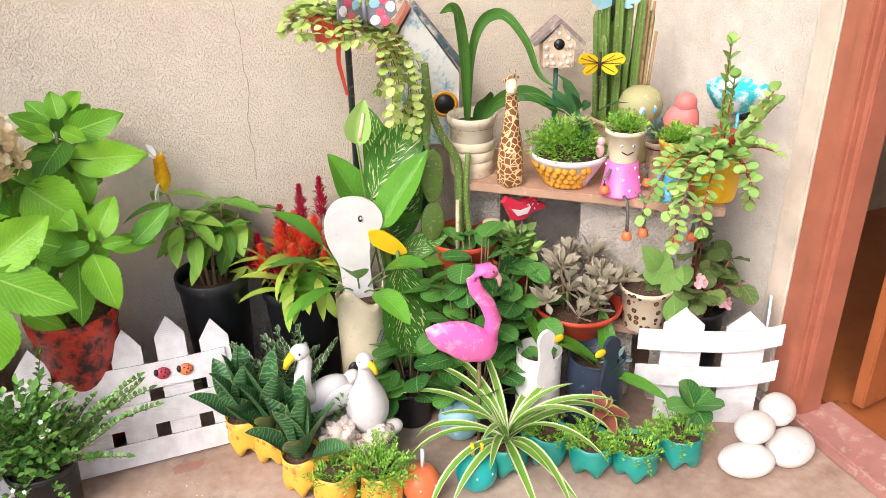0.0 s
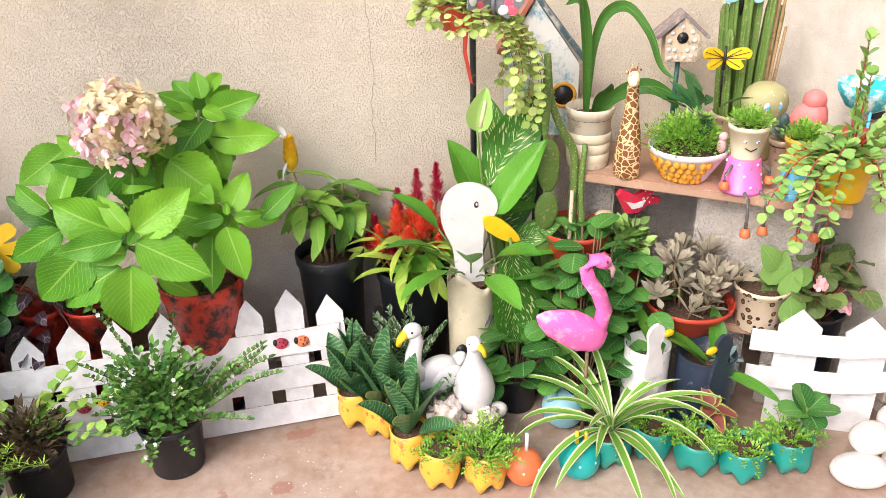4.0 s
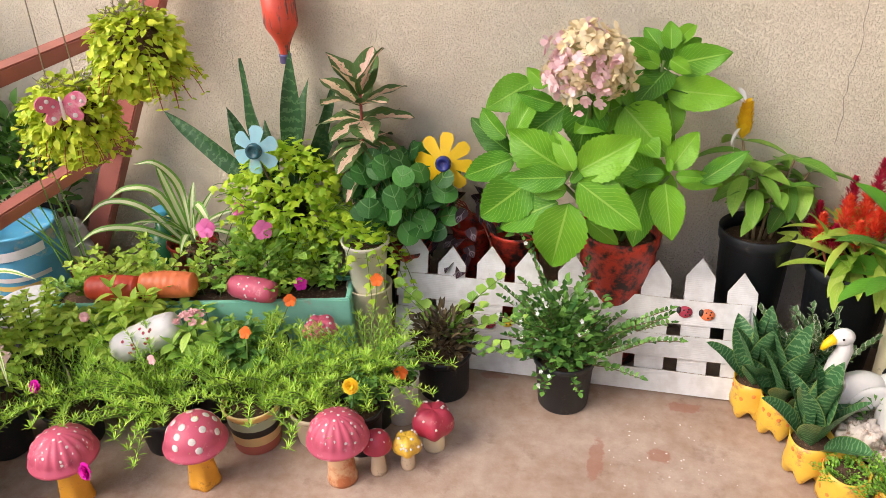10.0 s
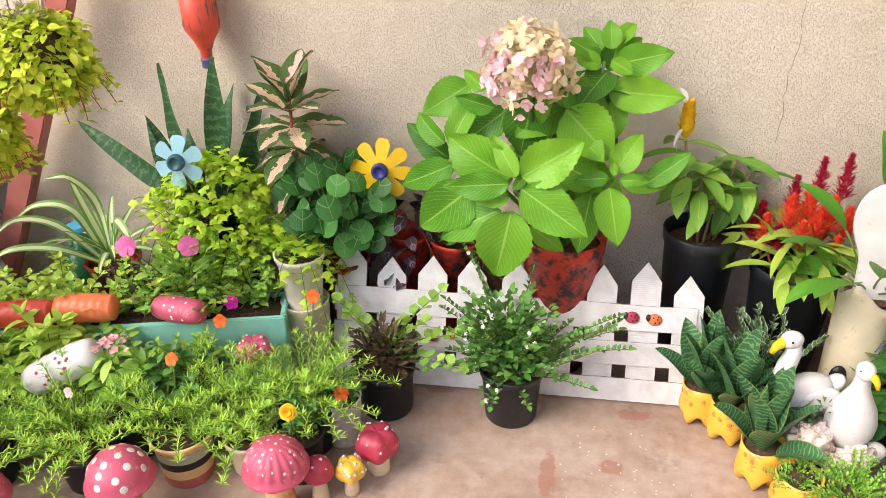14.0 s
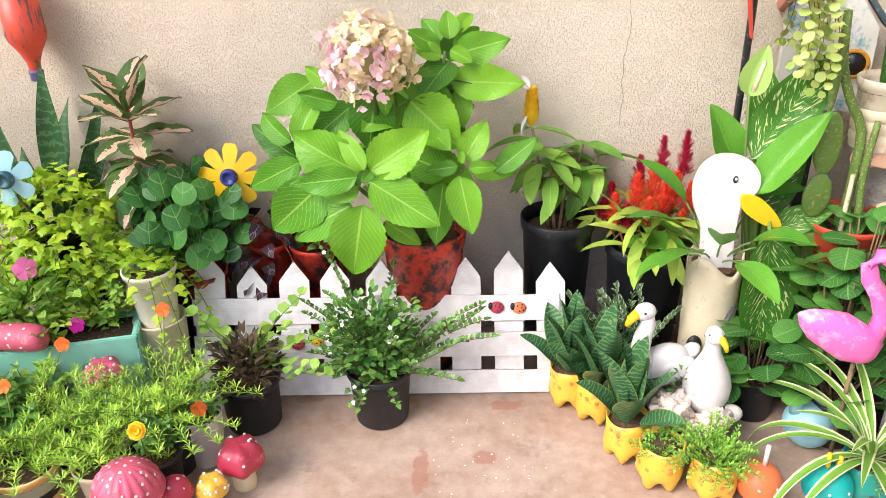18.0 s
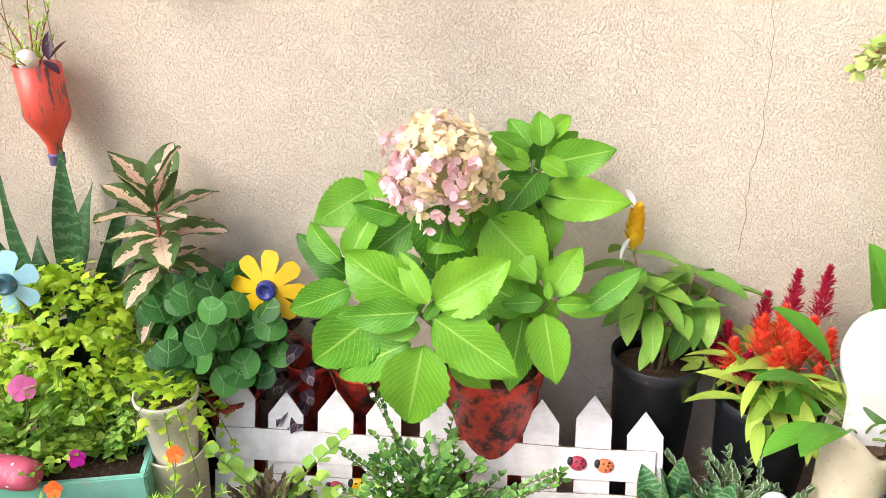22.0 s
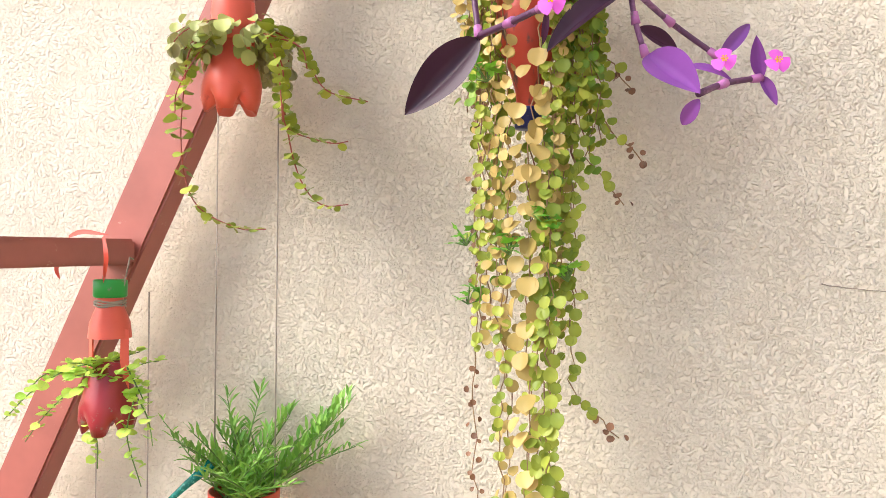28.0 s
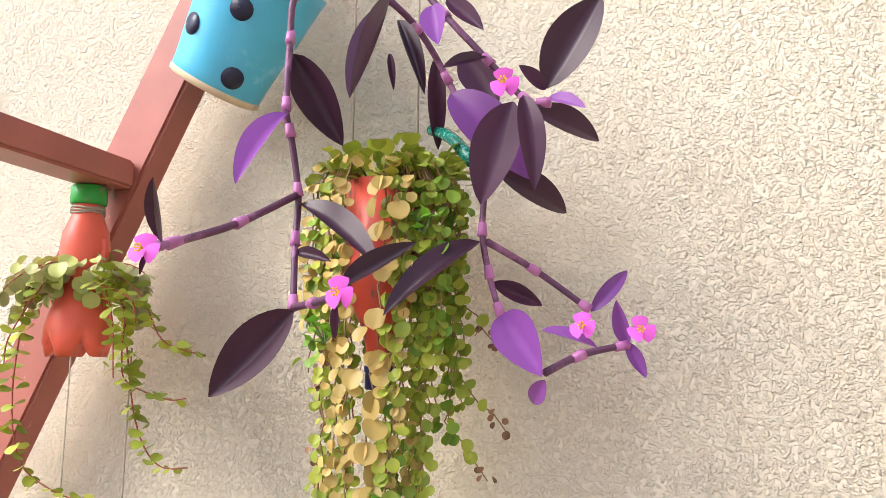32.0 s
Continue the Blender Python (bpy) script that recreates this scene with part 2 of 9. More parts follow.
def leafmat(name, light, dark, vein=None, veins=9.0, width=0.045, edge=None, edge_at=0.34, bands=None, rough=0.42, glow=0.25, joined=False, sheen=0.3, speck=None, ragged=0.05):
    """Leaf blade: midrib and side veins by the leaf's own coordinates, colour by leaf."""
    q = Nodes(name)
    uv = q.n("ShaderNodeUVMap")
    uv.uv_map = "UVMap"
    sep = q.n("ShaderNodeSeparateXYZ")
    q.link(uv.outputs[0], sep.inputs[0])
    off = q.math("ABSOLUTE", q.math("SUBTRACT", sep.outputs[0], 0.5))
    if joined:
        r = q.n("ShaderNodeNewGeometry").outputs["Random Per Island"]
    else:
        r = q.n("ShaderNodeObjectInfo").outputs["Random"]
    f = q.math("ADD", q.math("MULTIPLY", r, 0.65), q.math("MULTIPLY", q.noise(30, 3), 0.35))
    col = q.ramp(f, (0.1, dark), (0.85, light))
    wob = q.math("MULTIPLY", q.math("SUBTRACT", q.noise(90 if ragged < 0.1 else 38, 3), 0.4), ragged)
    if bands:
        ph = q.math("ADD", q.math("MULTIPLY", sep.outputs[1], 95.0), q.math("MULTIPLY", q.noise(50, 4), 15.0))
        s = q.math("SINE", ph)
        col = q.mix(q.math("MULTIPLY", q.ramp(s, (0.35, (0, 0, 0)), (0.8, (1, 1, 1))), 0.95), col, bands)
    if speck:
        cb = q.n("ShaderNodeCombineXYZ")
        q.link(q.math("MULTIPLY", sep.outputs[0], 9.0), cb.inputs[0])
        q.link(q.math("MULTIPLY", q.math("SUBTRACT", sep.outputs[1], q.math("MULTIPLY", off, 0.7)), 34.0), cb.inputs[1])
        q.link(q.math("MULTIPLY", r, 20.0), cb.inputs[2])
        nz = q.n("ShaderNodeTexNoise", Scale=1.0, Detail=2.0)
        q.link(cb.outputs[0], nz.inputs["Vector"])
        inside = q.math("LESS_THAN", off, 0.40)
        col = q.mix(q.math("MULTIPLY", q.ramp(nz.outputs["Fac"], (0.57, (0, 0, 0)), (0.61, (1, 1, 1))), inside), col, speck)
    if edge:
        m = q.math("GREATER_THAN", q.math("ADD", off, wob), edge_at + 0.02)
        col = q.mix(m, col, edge)
    if vein:
        mid = q.math("LESS_THAN", off, width * 0.45)
        ph = q.math("SUBTRACT", q.math("MULTIPLY", sep.outputs[1], veins), q.math("MULTIPLY", off, veins * 0.75))
        side = q.math("LESS_THAN", q.math("ABSOLUTE", q.math("SUBTRACT", q.math("FRACT", ph), 0.5)), width)
        col = q.mix(q.math("MULTIPLY", q.math("MAXIMUM", mid, q.math("MULTIPLY", side, 0.75)), 0.85), col, vein)
        q.bump(q.math("ADD", q.math("MAXIMUM", mid, side), q.noise(120, 2)), 0.7, 0.003)
    q.base(col)
    q.set(Roughness=rough)
    q.b.inputs["Specular IOR Level"].default_value = sheen
    tr = q.n("ShaderNodeBsdfTranslucent")
    q.link(col, tr.inputs["Color"])
    mx = q.n("ShaderNodeMixShader", Fac=glow * 0.6)
    q.link(q.b.outputs[0], mx.inputs[1])
    q.link(tr.outputs[0], mx.inputs[2])
    q.link(mx.outputs[0], q.t.nodes["Material Output"].inputs["Surface"])
    return q.mat

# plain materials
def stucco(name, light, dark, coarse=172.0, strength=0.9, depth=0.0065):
    """Thrown plaster: separate proud grains of some millimetres on a finer crust, with the shade of few pits coloured
    in.
    """
    q = Nodes(name)
    big = q.noise(1.7, 5, 0.6)
    mid = q.noise(16, 5, 0.6)
    grain = q.ramp(q.noise(coarse * 1.05, 2, 0.55), (0.50, (0, 0, 0)), (0.63, (1, 1, 1)))
    crumb = q.ramp(q.noise(coarse * 1.5, 2, 0.55), (0.51, (0, 0, 0)), (0.62, (1, 1, 1)))
    fine = q.noise(coarse * 3.2, 2, 0.6)
    patch = q.math("ADD", 0.7, q.math("MULTIPLY", q.ramp(q.noise(2.6, 3), (0.35, (0, 0, 0)), (0.65, (1, 1, 1))), 0.3))
    f = q.math("ADD", q.math("MULTIPLY", big, 0.5), q.math("MULTIPLY", mid, 0.5))
    base = q.ramp(f, (0.38, dark), (0.60, light))
    # flat dark specks put the shade of small pits into the colour
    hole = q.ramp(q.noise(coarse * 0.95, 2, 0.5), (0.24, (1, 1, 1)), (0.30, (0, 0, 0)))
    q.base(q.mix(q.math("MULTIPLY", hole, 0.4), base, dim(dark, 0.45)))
    relief = q.math("ADD", q.math("ADD", q.math("MULTIPLY", grain, 0.5), q.math("MULTIPLY", crumb, 0.4)), q.math("MULTIPLY", fine, 0.2))
    q.bump(q.math("MULTIPLY", relief, patch), strength, depth)
    return q.set(Roughness=0.92)


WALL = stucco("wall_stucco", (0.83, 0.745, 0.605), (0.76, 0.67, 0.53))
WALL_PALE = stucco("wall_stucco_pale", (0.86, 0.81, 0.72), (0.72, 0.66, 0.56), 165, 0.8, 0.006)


def cement_floor():
    q = Nodes("cement_floor")
    big = q.noise(2.2, 5, 0.62)
    c = q.ramp(big, (0.34, (0.22, 0.125, 0.085)), (0.48, (0.36, 0.245, 0.18)), (0.64, (0.48, 0.38, 0.315)))
    fine = q.ramp(q.noise(26, 6, 0.7), (0.35, (0.36, 0.25, 0.18)), (0.65, (0.60, 0.50, 0.42)))
    c = q.mix(0.35, c, fine)
    speck = q.ramp(q.noise(70, 4, 0.7), (0.66, (0, 0, 0)), (0.72, (1, 1, 1)))
    c = q.mix(q.math("MULTIPLY", speck, 0.5), c, (0.32, 0.16, 0.10))
    pale = q.ramp(q.noise(48, 5, 0.75), (0.68, (0, 0, 0)), (0.71, (1, 1, 1)))
    c = q.mix(q.math("MULTIPLY", pale, 0.6), c, (0.66, 0.58, 0.50))
    dark = q.ramp(q.noise(11, 5, 0.7), (0.32, (1, 1, 1)), (0.42, (0, 0, 0)))
    c = q.mix(q.math("MULTIPLY", dark, 0.4), c, (0.20, 0.12, 0.085))
    geo = q.n("ShaderNodeNewGeometry")
    ragged = q.math("MULTIPLY", q.math("SUBTRACT", q.noise(34, 4, 0.65), 0.5), 1.5)
    for x, y, a, b in ((-0.165, 1.736, 0.034, 0.026), (-0.315, 1.69, 0.022, 0.085), (-0.10, 1.93, 0.05, 0.022), (-0.62, 1.965, 0.04, 0.016), (-1.58, 1.27, 0.05, 0.03)):
        mp = q.n("ShaderNodeMapping")
        mp.vector_type = "TEXTURE"
        mp.inputs["Location"].default_value = (x, y, 0)
        mp.inputs["Scale"].default_value = (a, b, 1)
        q.link(geo.outputs["Position"], mp.inputs["Vector"])
        ln = q.n("ShaderNodeVectorMath")
        ln.operation = "LENGTH"
        q.link(mp.outputs[0], ln.inputs[0])
        spot = q.ramp(q.math("ADD", ln.outputs["Value"], ragged), (0.75, (1, 1, 1)), (1.05, (0, 0, 0)))
        c = q.mix(q.math("MULTIPLY", spot, 0.6), c, (0.33, 0.13, 0.085))
    q.base(c)
    q.bump(q.noise(160, 4), 0.4, 0.002)
    return q.set(Roughness=0.75)


FLOOR = cement_floor()
REDWOOD = painted("red_oxide_paint", (0.42, 0.15, 0.09), 0.35, (0.30, 0.12, 0.08), 0.05, 30, 0.1)
LADDER = painted("ladder_paint", (0.42, 0.135, 0.105), 0.42, (0.5, 0.28, 0.22), 0.05, 40, 0.12)
DOORWOOD = painted("door_varnish", (0.38, 0.12, 0.04), 0.3, (0.2, 0.07, 0.03), 0.1, 20)
SMOOTHPLASTER = painted("smooth_plaster", (0.66, 0.58, 0.47), 0.8, (0.55, 0.47, 0.36), 0.1, 12, 0.2)
BLACKPOT = painted("black_plastic", (0.014, 0.017, 0.021), 0.42, (0.09, 0.08, 0.07), 0.10, 45, 0.08)
REDPOT = painted("red_painted_pot", (0.62, 0.055, 0.03), 0.4, (0.03, 0.02, 0.02), 0.26, 24)
REDPLAIN = painted("red_plastic", (0.60, 0.07, 0.035), 0.4, (0.3, 0.05, 0.03), 0.05, 30)


def streaked(name, colour, wear, low, high):
    """Brushed paint on plastic with long worn streaks down the side."""
    q = Nodes(name)
    tc = q.n("ShaderNodeTexCoord")
    mp = q.n("ShaderNodeMapping")
    mp.inputs["Scale"].default_value = (95.0, 95.0, 13.0)
    q.link(tc.outputs["Object"], mp.inputs["Vector"])
    nz = q.n("ShaderNodeTexNoise", Scale=1.0, Detail=4.0, Roughness=0.6)
    q.link(mp.outputs[0], nz.inputs["Vector"])
    f = q.math("MULTIPLY", nz.outputs["Fac"], q.math("ADD", 0.55, q.noise(17, 3)))
    q.base(q.mix(q.ramp(f, (low, (0, 0, 0)), (high, (1, 1, 1))), q.ramp(q.noise(12, 3), (0.3, dim(colour, 0.8)), (0.7, dim(colour, 1.1))), wear))
    q.bump(nz.outputs["Fac"], 0.2, 0.001)
    return q.set(Roughness=0.38)


BOTTLE = streaked("red_bottle_paint", (0.72, 0.09, 0.055), (0.13, 0.08, 0.07), 0.57, 0.68)
WHITE = painted("white_paint", (0.75, 0.74, 0.73), 0.55, (0.56, 0.52, 0.46), 0.08, 30)
STONE = painted("white_stone", (0.74, 0.71, 0.66), 0.7, (0.50, 0.44, 0.37), 0.13, 45, 0.4)
CREAM = painted("cream_paint", (0.74, 0.66, 0.46), 0.6, (0.5, 0.42, 0.28), 0.12, 35)
TEAL = painted("teal_paint", (0.012, 0.31, 0.255), 0.35, (0.10, 0.24, 0.18), 0.16, 34, 0.3)
DARKHOLLOW = painted("teal_hollow_shade", (0.02, 0.10, 0.13), 0.4)
TEALBALL = painted("turquoise_ball", (0.01, 0.42, 0.40), 0.3, (0.03, 0.32, 0.30), 0.06, 20)
PALETEAL = painted("pale_teal_wood", (0.27, 0.66, 0.52), 0.6, (0.34, 0.44, 0.36), 0.14, 25)
YELLOW = painted("yellow_paint", (0.80, 0.50, 0.06), 0.4, (0.50, 0.24, 0.08), 0.17, 34, 0.3)
MUSTARD = painted("mustard_paint", (0.76, 0.36, 0.03), 0.5, (0.42, 0.18, 0.04), 0.14, 35)
BRIGHTYELLOW = painted("bright_yellow", (0.90, 0.58, 0.01), 0.4, (0.7, 0.4, 0.02), 0.05, 20)
ORANGE = painted("orange_paint", (0.80, 0.20, 0.07), 0.4, (0.5, 0.15, 0.06), 0.1, 30)
ORANGEDOT = painted("orange_dot", (0.80, 0.26, 0.05), 0.5)
PINK = painted("hot_pink_paint", (0.88, 0.17, 0.50), 0.5, (0.95, 0.42, 0.62), 0.22, 26, 1.0)
PINKPOT = painted("pink_plastic", (0.86, 0.18, 0.50), 0.4)
MUSHCAP = painted("mushroom_pink", (0.62, 0.105, 0.18), 0.5, (0.72, 0.30, 0.35), 0.15, 34)
MUSHDARK = painted("mushroom_crimson", (0.46, 0.04, 0.08), 0.45, (0.6, 0.2, 0.2), 0.1, 30)
MUSHSTEM = painted("mushroom_stem_wood", (0.68, 0.42, 0.24), 0.6, (0.50, 0.16, 0.06), 0.30, 18, 0.3)
TAN = painted("tan_cement", (0.66, 0.52, 0.36), 0.8, (0.25, 0.2, 0.15), 0.16, 40, 0.4)
BLACK = painted("black_paint", (0.015, 0.015, 0.017), 0.4)
BLUEBLACK = painted("navy_paint", (0.012, 0.014, 0.05), 0.4)
BLUE = painted("blue_cap", (0.02, 0.03, 0.20), 0.35)
PURPLECAP = painted("purple_cap", (0.13, 0.11, 0.26), 0.4, (0.3, 0.3, 0.4), 0.1)
GREENCAP = painted("green_cap", (0.03, 0.36, 0.05), 0.35)
SKYBLUE = painted("sky_blue_paint", (0.10, 0.50, 0.78), 0.35, (0.2, 0.6, 0.85), 0.08, 20)
PALEBLUE = painted("pale_blue_plastic", (0.32, 0.62, 0.72), 0.4, (0.45, 0.55, 0.5), 0.14, 25)
NAVYBASKET = painted("navy_basket", (0.022, 0.034, 0.06), 0.35, (0.14, 0.18, 0.24), 0.10, 30)
GREYROPE = painted("grey_rope", (0.13, 0.12, 0.11), 0.9, (0.3, 0.28, 0.25), 0.2, 120, 0.6)
STRING = painted("string", (0.40, 0.34, 0.27), 0.9)
SOIL = painted("soil", (0.075, 0.04, 0.022), 0.95, (0.2, 0.13, 0.08), 0.18, 120, 1.0)
STEM = painted("green_stem", (0.14, 0.24, 0.05), 0.5, (0.2, 0.2, 0.08), 0.1)
WOODSTEM = painted("woody_stem", (0.20, 0.14, 0.07), 0.8, (0.1, 0.08, 0.04), 0.2, 60, 0.4)
REDSTEM = painted("red_stem", (0.36, 0.07, 0.05), 0.5)
PLANK = painted("shelf_plank", (0.42, 0.26, 0.17), 0.7, (0.55, 0.42, 0.32), 0.16, 16, 0.3)
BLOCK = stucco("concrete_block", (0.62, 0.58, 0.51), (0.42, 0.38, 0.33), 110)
BASKET = painted("woven_white", (0.72, 0.72, 0.70), 0.5, (0.5, 0.5, 0.48), 0.15, 60, 0.5)
DRYSTALK = painted("dry_stalk", (0.36, 0.24, 0.11), 0.8, (0.2, 0.12, 0.05), 0.2, 60, 0.5)
IRON = painted("black_iron", (0.03, 0.035, 0.04), 0.4)
WHITEDOT = painted("white_dot", (0.82, 0.76, 0.72), 0.6)
TINYELLOW = painted("label_yellow", (0.72, 0.52, 0.14), 0.5, (0.6, 0.55, 0.4), 0.2, 20)
PAINTEDTIN = painted("blue_tin", (0.10, 0.42, 0.66), 0.45, (0.6, 0.55, 0.4), 0.16, 10)


def card():
    """White-painted corrugated cardboard."""
    q = Nodes("white_cardboard")
    tc = q.n("ShaderNodeTexCoord")
    w = q.n("ShaderNodeTexWave", Scale=60.0, Distortion=1.2)
    w.bands_direction = "Z"
    q.link(tc.outputs["Object"], w.inputs["Vector"])
    c = q.ramp(q.noise(25, 4), (0.35, (0.66, 0.65, 0.64)), (0.6, (0.78, 0.78, 0.78)))
    wear = q.ramp(q.noise(55, 5, 0.7), (0.68, (0, 0, 0)), (0.74, (1, 1, 1)))
    q.base(q.mix(q.math("MULTIPLY", wear, 0.5), c, (0.55, 0.47, 0.38)))
    q.bump(q.math("ADD", q.math("MULTIPLY", w.outputs["Fac"], 0.35), q.noise(22, 4)), 0.3, 0.003)
    return q.set(Roughness=0.7)


CARD = card()
CRACK = painted("crack_shade", (0.34, 0.28, 0.21), 0.95)
CARDEDGE = painted("cardboard_edge", (0.16, 0.13, 0.10), 0.9)

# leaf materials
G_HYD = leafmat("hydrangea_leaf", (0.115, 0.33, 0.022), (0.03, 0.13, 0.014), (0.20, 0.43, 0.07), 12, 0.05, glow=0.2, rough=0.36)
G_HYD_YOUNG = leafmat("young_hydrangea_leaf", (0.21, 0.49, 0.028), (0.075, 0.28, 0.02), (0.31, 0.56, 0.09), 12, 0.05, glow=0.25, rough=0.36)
G_LOL = leafmat("lollipop_leaf", (0.30, 0.52, 0.07), (0.07, 0.23, 0.025), (0.34, 0.50, 0.12), 10, 0.035)
G_DARK = leafmat("dark_round_leaf", (0.05, 0.19, 0.055), (0.025, 0.10, 0.03), (0.12, 0.26, 0.10), 6, 0.05, rough=0.3, joined=True)
G_DIEF = leafmat("dieffenbachia_leaf", (0.085, 0.28, 0.025), (0.045, 0.18, 0.02), (0.18, 0.40, 0.06), 11, 0.02, rough=0.3, speck=(0.58, 0.68, 0.30))
G_LILY = leafmat("lily_leaf", (0.14, 0.40, 0.04), (0.05, 0.20, 0.02), (0.22, 0.46, 0.08), 10, 0.025, rough=0.3)
G_SNAKE = leafmat("snake_leaf", (0.05, 0.135, 0.05), (0.026, 0.085, 0.032), None, bands=(0.085, 0.175, 0.075), rough=0.35, glow=0.1)
G_SNAKE_EDGE = leafmat("snake_leaf_short", (0.055, 0.17, 0.06), (0.03, 0.11, 0.04), None, bands=(0.16, 0.30, 0.13), edge=(0.20, 0.30, 0.08), edge_at=0.45, rough=0.35, glow=0.1)
G_SPIDER = leafmat("spider_leaf", (0.20, 0.42, 0.06), (0.14, 0.34, 0.04), None, edge=(0.66, 0.70, 0.42), edge_at=0.30, glow=0.3)
G_SPIDER_PALE = leafmat("pale_spider_leaf", (0.30, 0.50, 0.09), (0.20, 0.40, 0.05), None, edge=(0.78, 0.80, 0.54), edge_at=0.16, glow=0.35)
G_SPIDER_MID = leafmat("spider_leaf_banded", (0.80, 0.82, 0.58), (0.62, 0.70, 0.40), None, edge=(0.17, 0.38, 0.06), edge_at=0.22, glow=0.3)
G_CARIC = leafmat("caricature_leaf", (0.86, 0.60, 0.50), (0.76, 0.58, 0.38), (0.55, 0.2, 0.18), 7, 0.016, edge=(0.085, 0.17, 0.045), edge_at=0.225, ragged=0.8)
G_IVY = leafmat("ivy_leaf", (0.62, 0.80, 0.06), (0.26, 0.52, 0.03), None, joined=True, glow=0.35)
G_MOSS = leafmat("creeping_jenny_leaf", (0.78, 0.82, 0.08), (0.36, 0.55, 0.03), None, joined=True, glow=0.3)
G_NEEDLE = leafmat("needle_leaf", (0.60, 0.84, 0.11), (0.17, 0.44, 0.04), None, joined=True, glow=0.3)
G_SEDUM = leafmat("sedum_leaf", (0.36, 0.62, 0.08), (0.09, 0.30, 0.03), None, joined=True)
G_BUSH = leafmat("bush_leaf", (0.22, 0.46, 0.09), (0.025, 0.11, 0.025), None, rough=0.33, joined=True)
G_MINT = leafmat("herb_leaf", (0.50, 0.74, 0.13), (0.15, 0.40, 0.05), (0.4, 0.56, 0.2), 5, 0.05, joined=True, glow=0.3)
G_BRONZE = leafmat("bronze_leaf", (0.16, 0.12, 0.06), (0.04, 0.03, 0.025), None, joined=True, glow=0.1)
G_VARIEG = leafmat("variegated_leaf", (0.12, 0.23, 0.09), (0.06, 0.14, 0.05), None, edge=(0.50, 0.56, 0.40), edge_at=0.38, ragged=0.4, joined=True)
G_JADE = leafmat("jade_leaf", (0.46, 0.66, 0.19), (0.19, 0.41, 0.10), None, rough=0.35, joined=True)
G_COIN = leafmat("coin_leaf", (0.46, 0.50, 0.065), (0.20, 0.27, 0.03), None, rough=0.4, joined=True, glow=0.3)
G_COINTAN = leafmat("coin_leaf_tan", (0.72, 0.52, 0.18), (0.42, 0.31, 0.09), None, rough=0.4, joined=True, glow=0.3)
G_SUCC = leafmat("succulent_leaf", (0.42, 0.38, 0.27), (0.24, 0.25, 0.17), None, rough=0.5, joined=True, glow=0.05, edge=(0.46, 0.33, 0.27), edge_at=0.40)
G_GREYSUCC = leafmat("grey_succulent_leaf", (0.22, 0.32, 0.30), (0.12, 0.20, 0.19), None, joined=True, glow=0.05)
G_BEGONIA = leafmat("begonia_leaf", (0.19, 0.28, 0.07), (0.075, 0.13, 0.04), (0.24, 0.30, 0.10), 4, 0.05, rough=0.35)
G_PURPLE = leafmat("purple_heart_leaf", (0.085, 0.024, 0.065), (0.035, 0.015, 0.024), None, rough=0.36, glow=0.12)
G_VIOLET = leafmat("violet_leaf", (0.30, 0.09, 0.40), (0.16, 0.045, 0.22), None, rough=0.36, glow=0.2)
G_COLEUS = leafmat("coleus_leaf", (0.32, 0.10, 0.07), (0.22, 0.06, 0.05), None, edge=(0.42, 0.44, 0.10), edge_at=0.36)
G_CACTUS = painted("cactus_skin", (0.12, 0.22, 0.04), 0.5, (0.36, 0.32, 0.15), 0.16, 110, 0.5)
G_CELO = leafmat("celosia_leaf", (0.5, 0.64, 0.1), (0.2, 0.42, 0.04), (0.5, 0.6, 0.2), 7, 0.04)


def flowermat(name, light, dark, glow=0.25):
    return leafmat(name, light, dark, None, joined=True, glow=glow, rough=0.6)


F_HYD = flowermat("hydrangea_petal", (0.92, 0.74, 0.74), (0.84, 0.52, 0.56), 0.3)
F_CREAM = flowermat("cream_petal", (0.90, 0.80, 0.58), (0.80, 0.66, 0.36), 0.3)
F_CORE = flowermat("bloom_gap_shade", (0.52, 0.50, 0.22), (0.36, 0.36, 0.14), 0.2)
G_LIME = leafmat("lime_herb_leaf", (0.72, 0.88, 0.16), (0.40, 0.66, 0.08), (0.5, 0.7, 0.25), 5, 0.04, joined=True, glow=0.4)
G_STRAP = leafmat("strap_leaf", (0.06, 0.18, 0.025), (0.035, 0.12, 0.02), (0.16, 0.32, 0.08), 1, 0.02, rough=0.4, glow=0.1)
G_WANDER = leafmat("wandering_leaf", (0.075, 0.04, 0.055), (0.025, 0.016, 0.022), (0.26, 0.22, 0.25), 1, 0.05, rough=0.35, glow=0.1)
F_PINK = flowermat("pink_petal", (0.90, 0.25, 0.55), (0.80, 0.14, 0.45))
F_VIOLET = flowermat("violet_pink_petal", (0.82, 0.16, 0.74), (0.70, 0.10, 0.6))
F_MAGENTA = flowermat("magenta_petal", (0.85, 0.02, 0.55), (0.7, 0.02, 0.4))
F_ORANGE = flowermat("orange_petal", (0.92, 0.22, 0.03), (0.8, 0.12, 0.02))
F_YELLOW = flowermat("yellow_petal", (0.95, 0.66, 0.03), (0.86, 0.52, 0.02), 0.35)
F_RED = flowermat("red_plume", (0.98, 0.20, 0.07), (0.80, 0.04, 0.035), 0.4)
F_CRIMSON = flowermat("crimson_plume", (0.62, 0.015, 0.07), (0.40, 0.01, 0.05), 0.3)
F_WHITE = flowermat("white_petal", (0.86, 0.86, 0.84), (0.75, 0.76, 0.72))
F_PALEPINK = flowermat("pale_pink_petal", (0.88, 0.55, 0.55), (0.80, 0.42, 0.45))

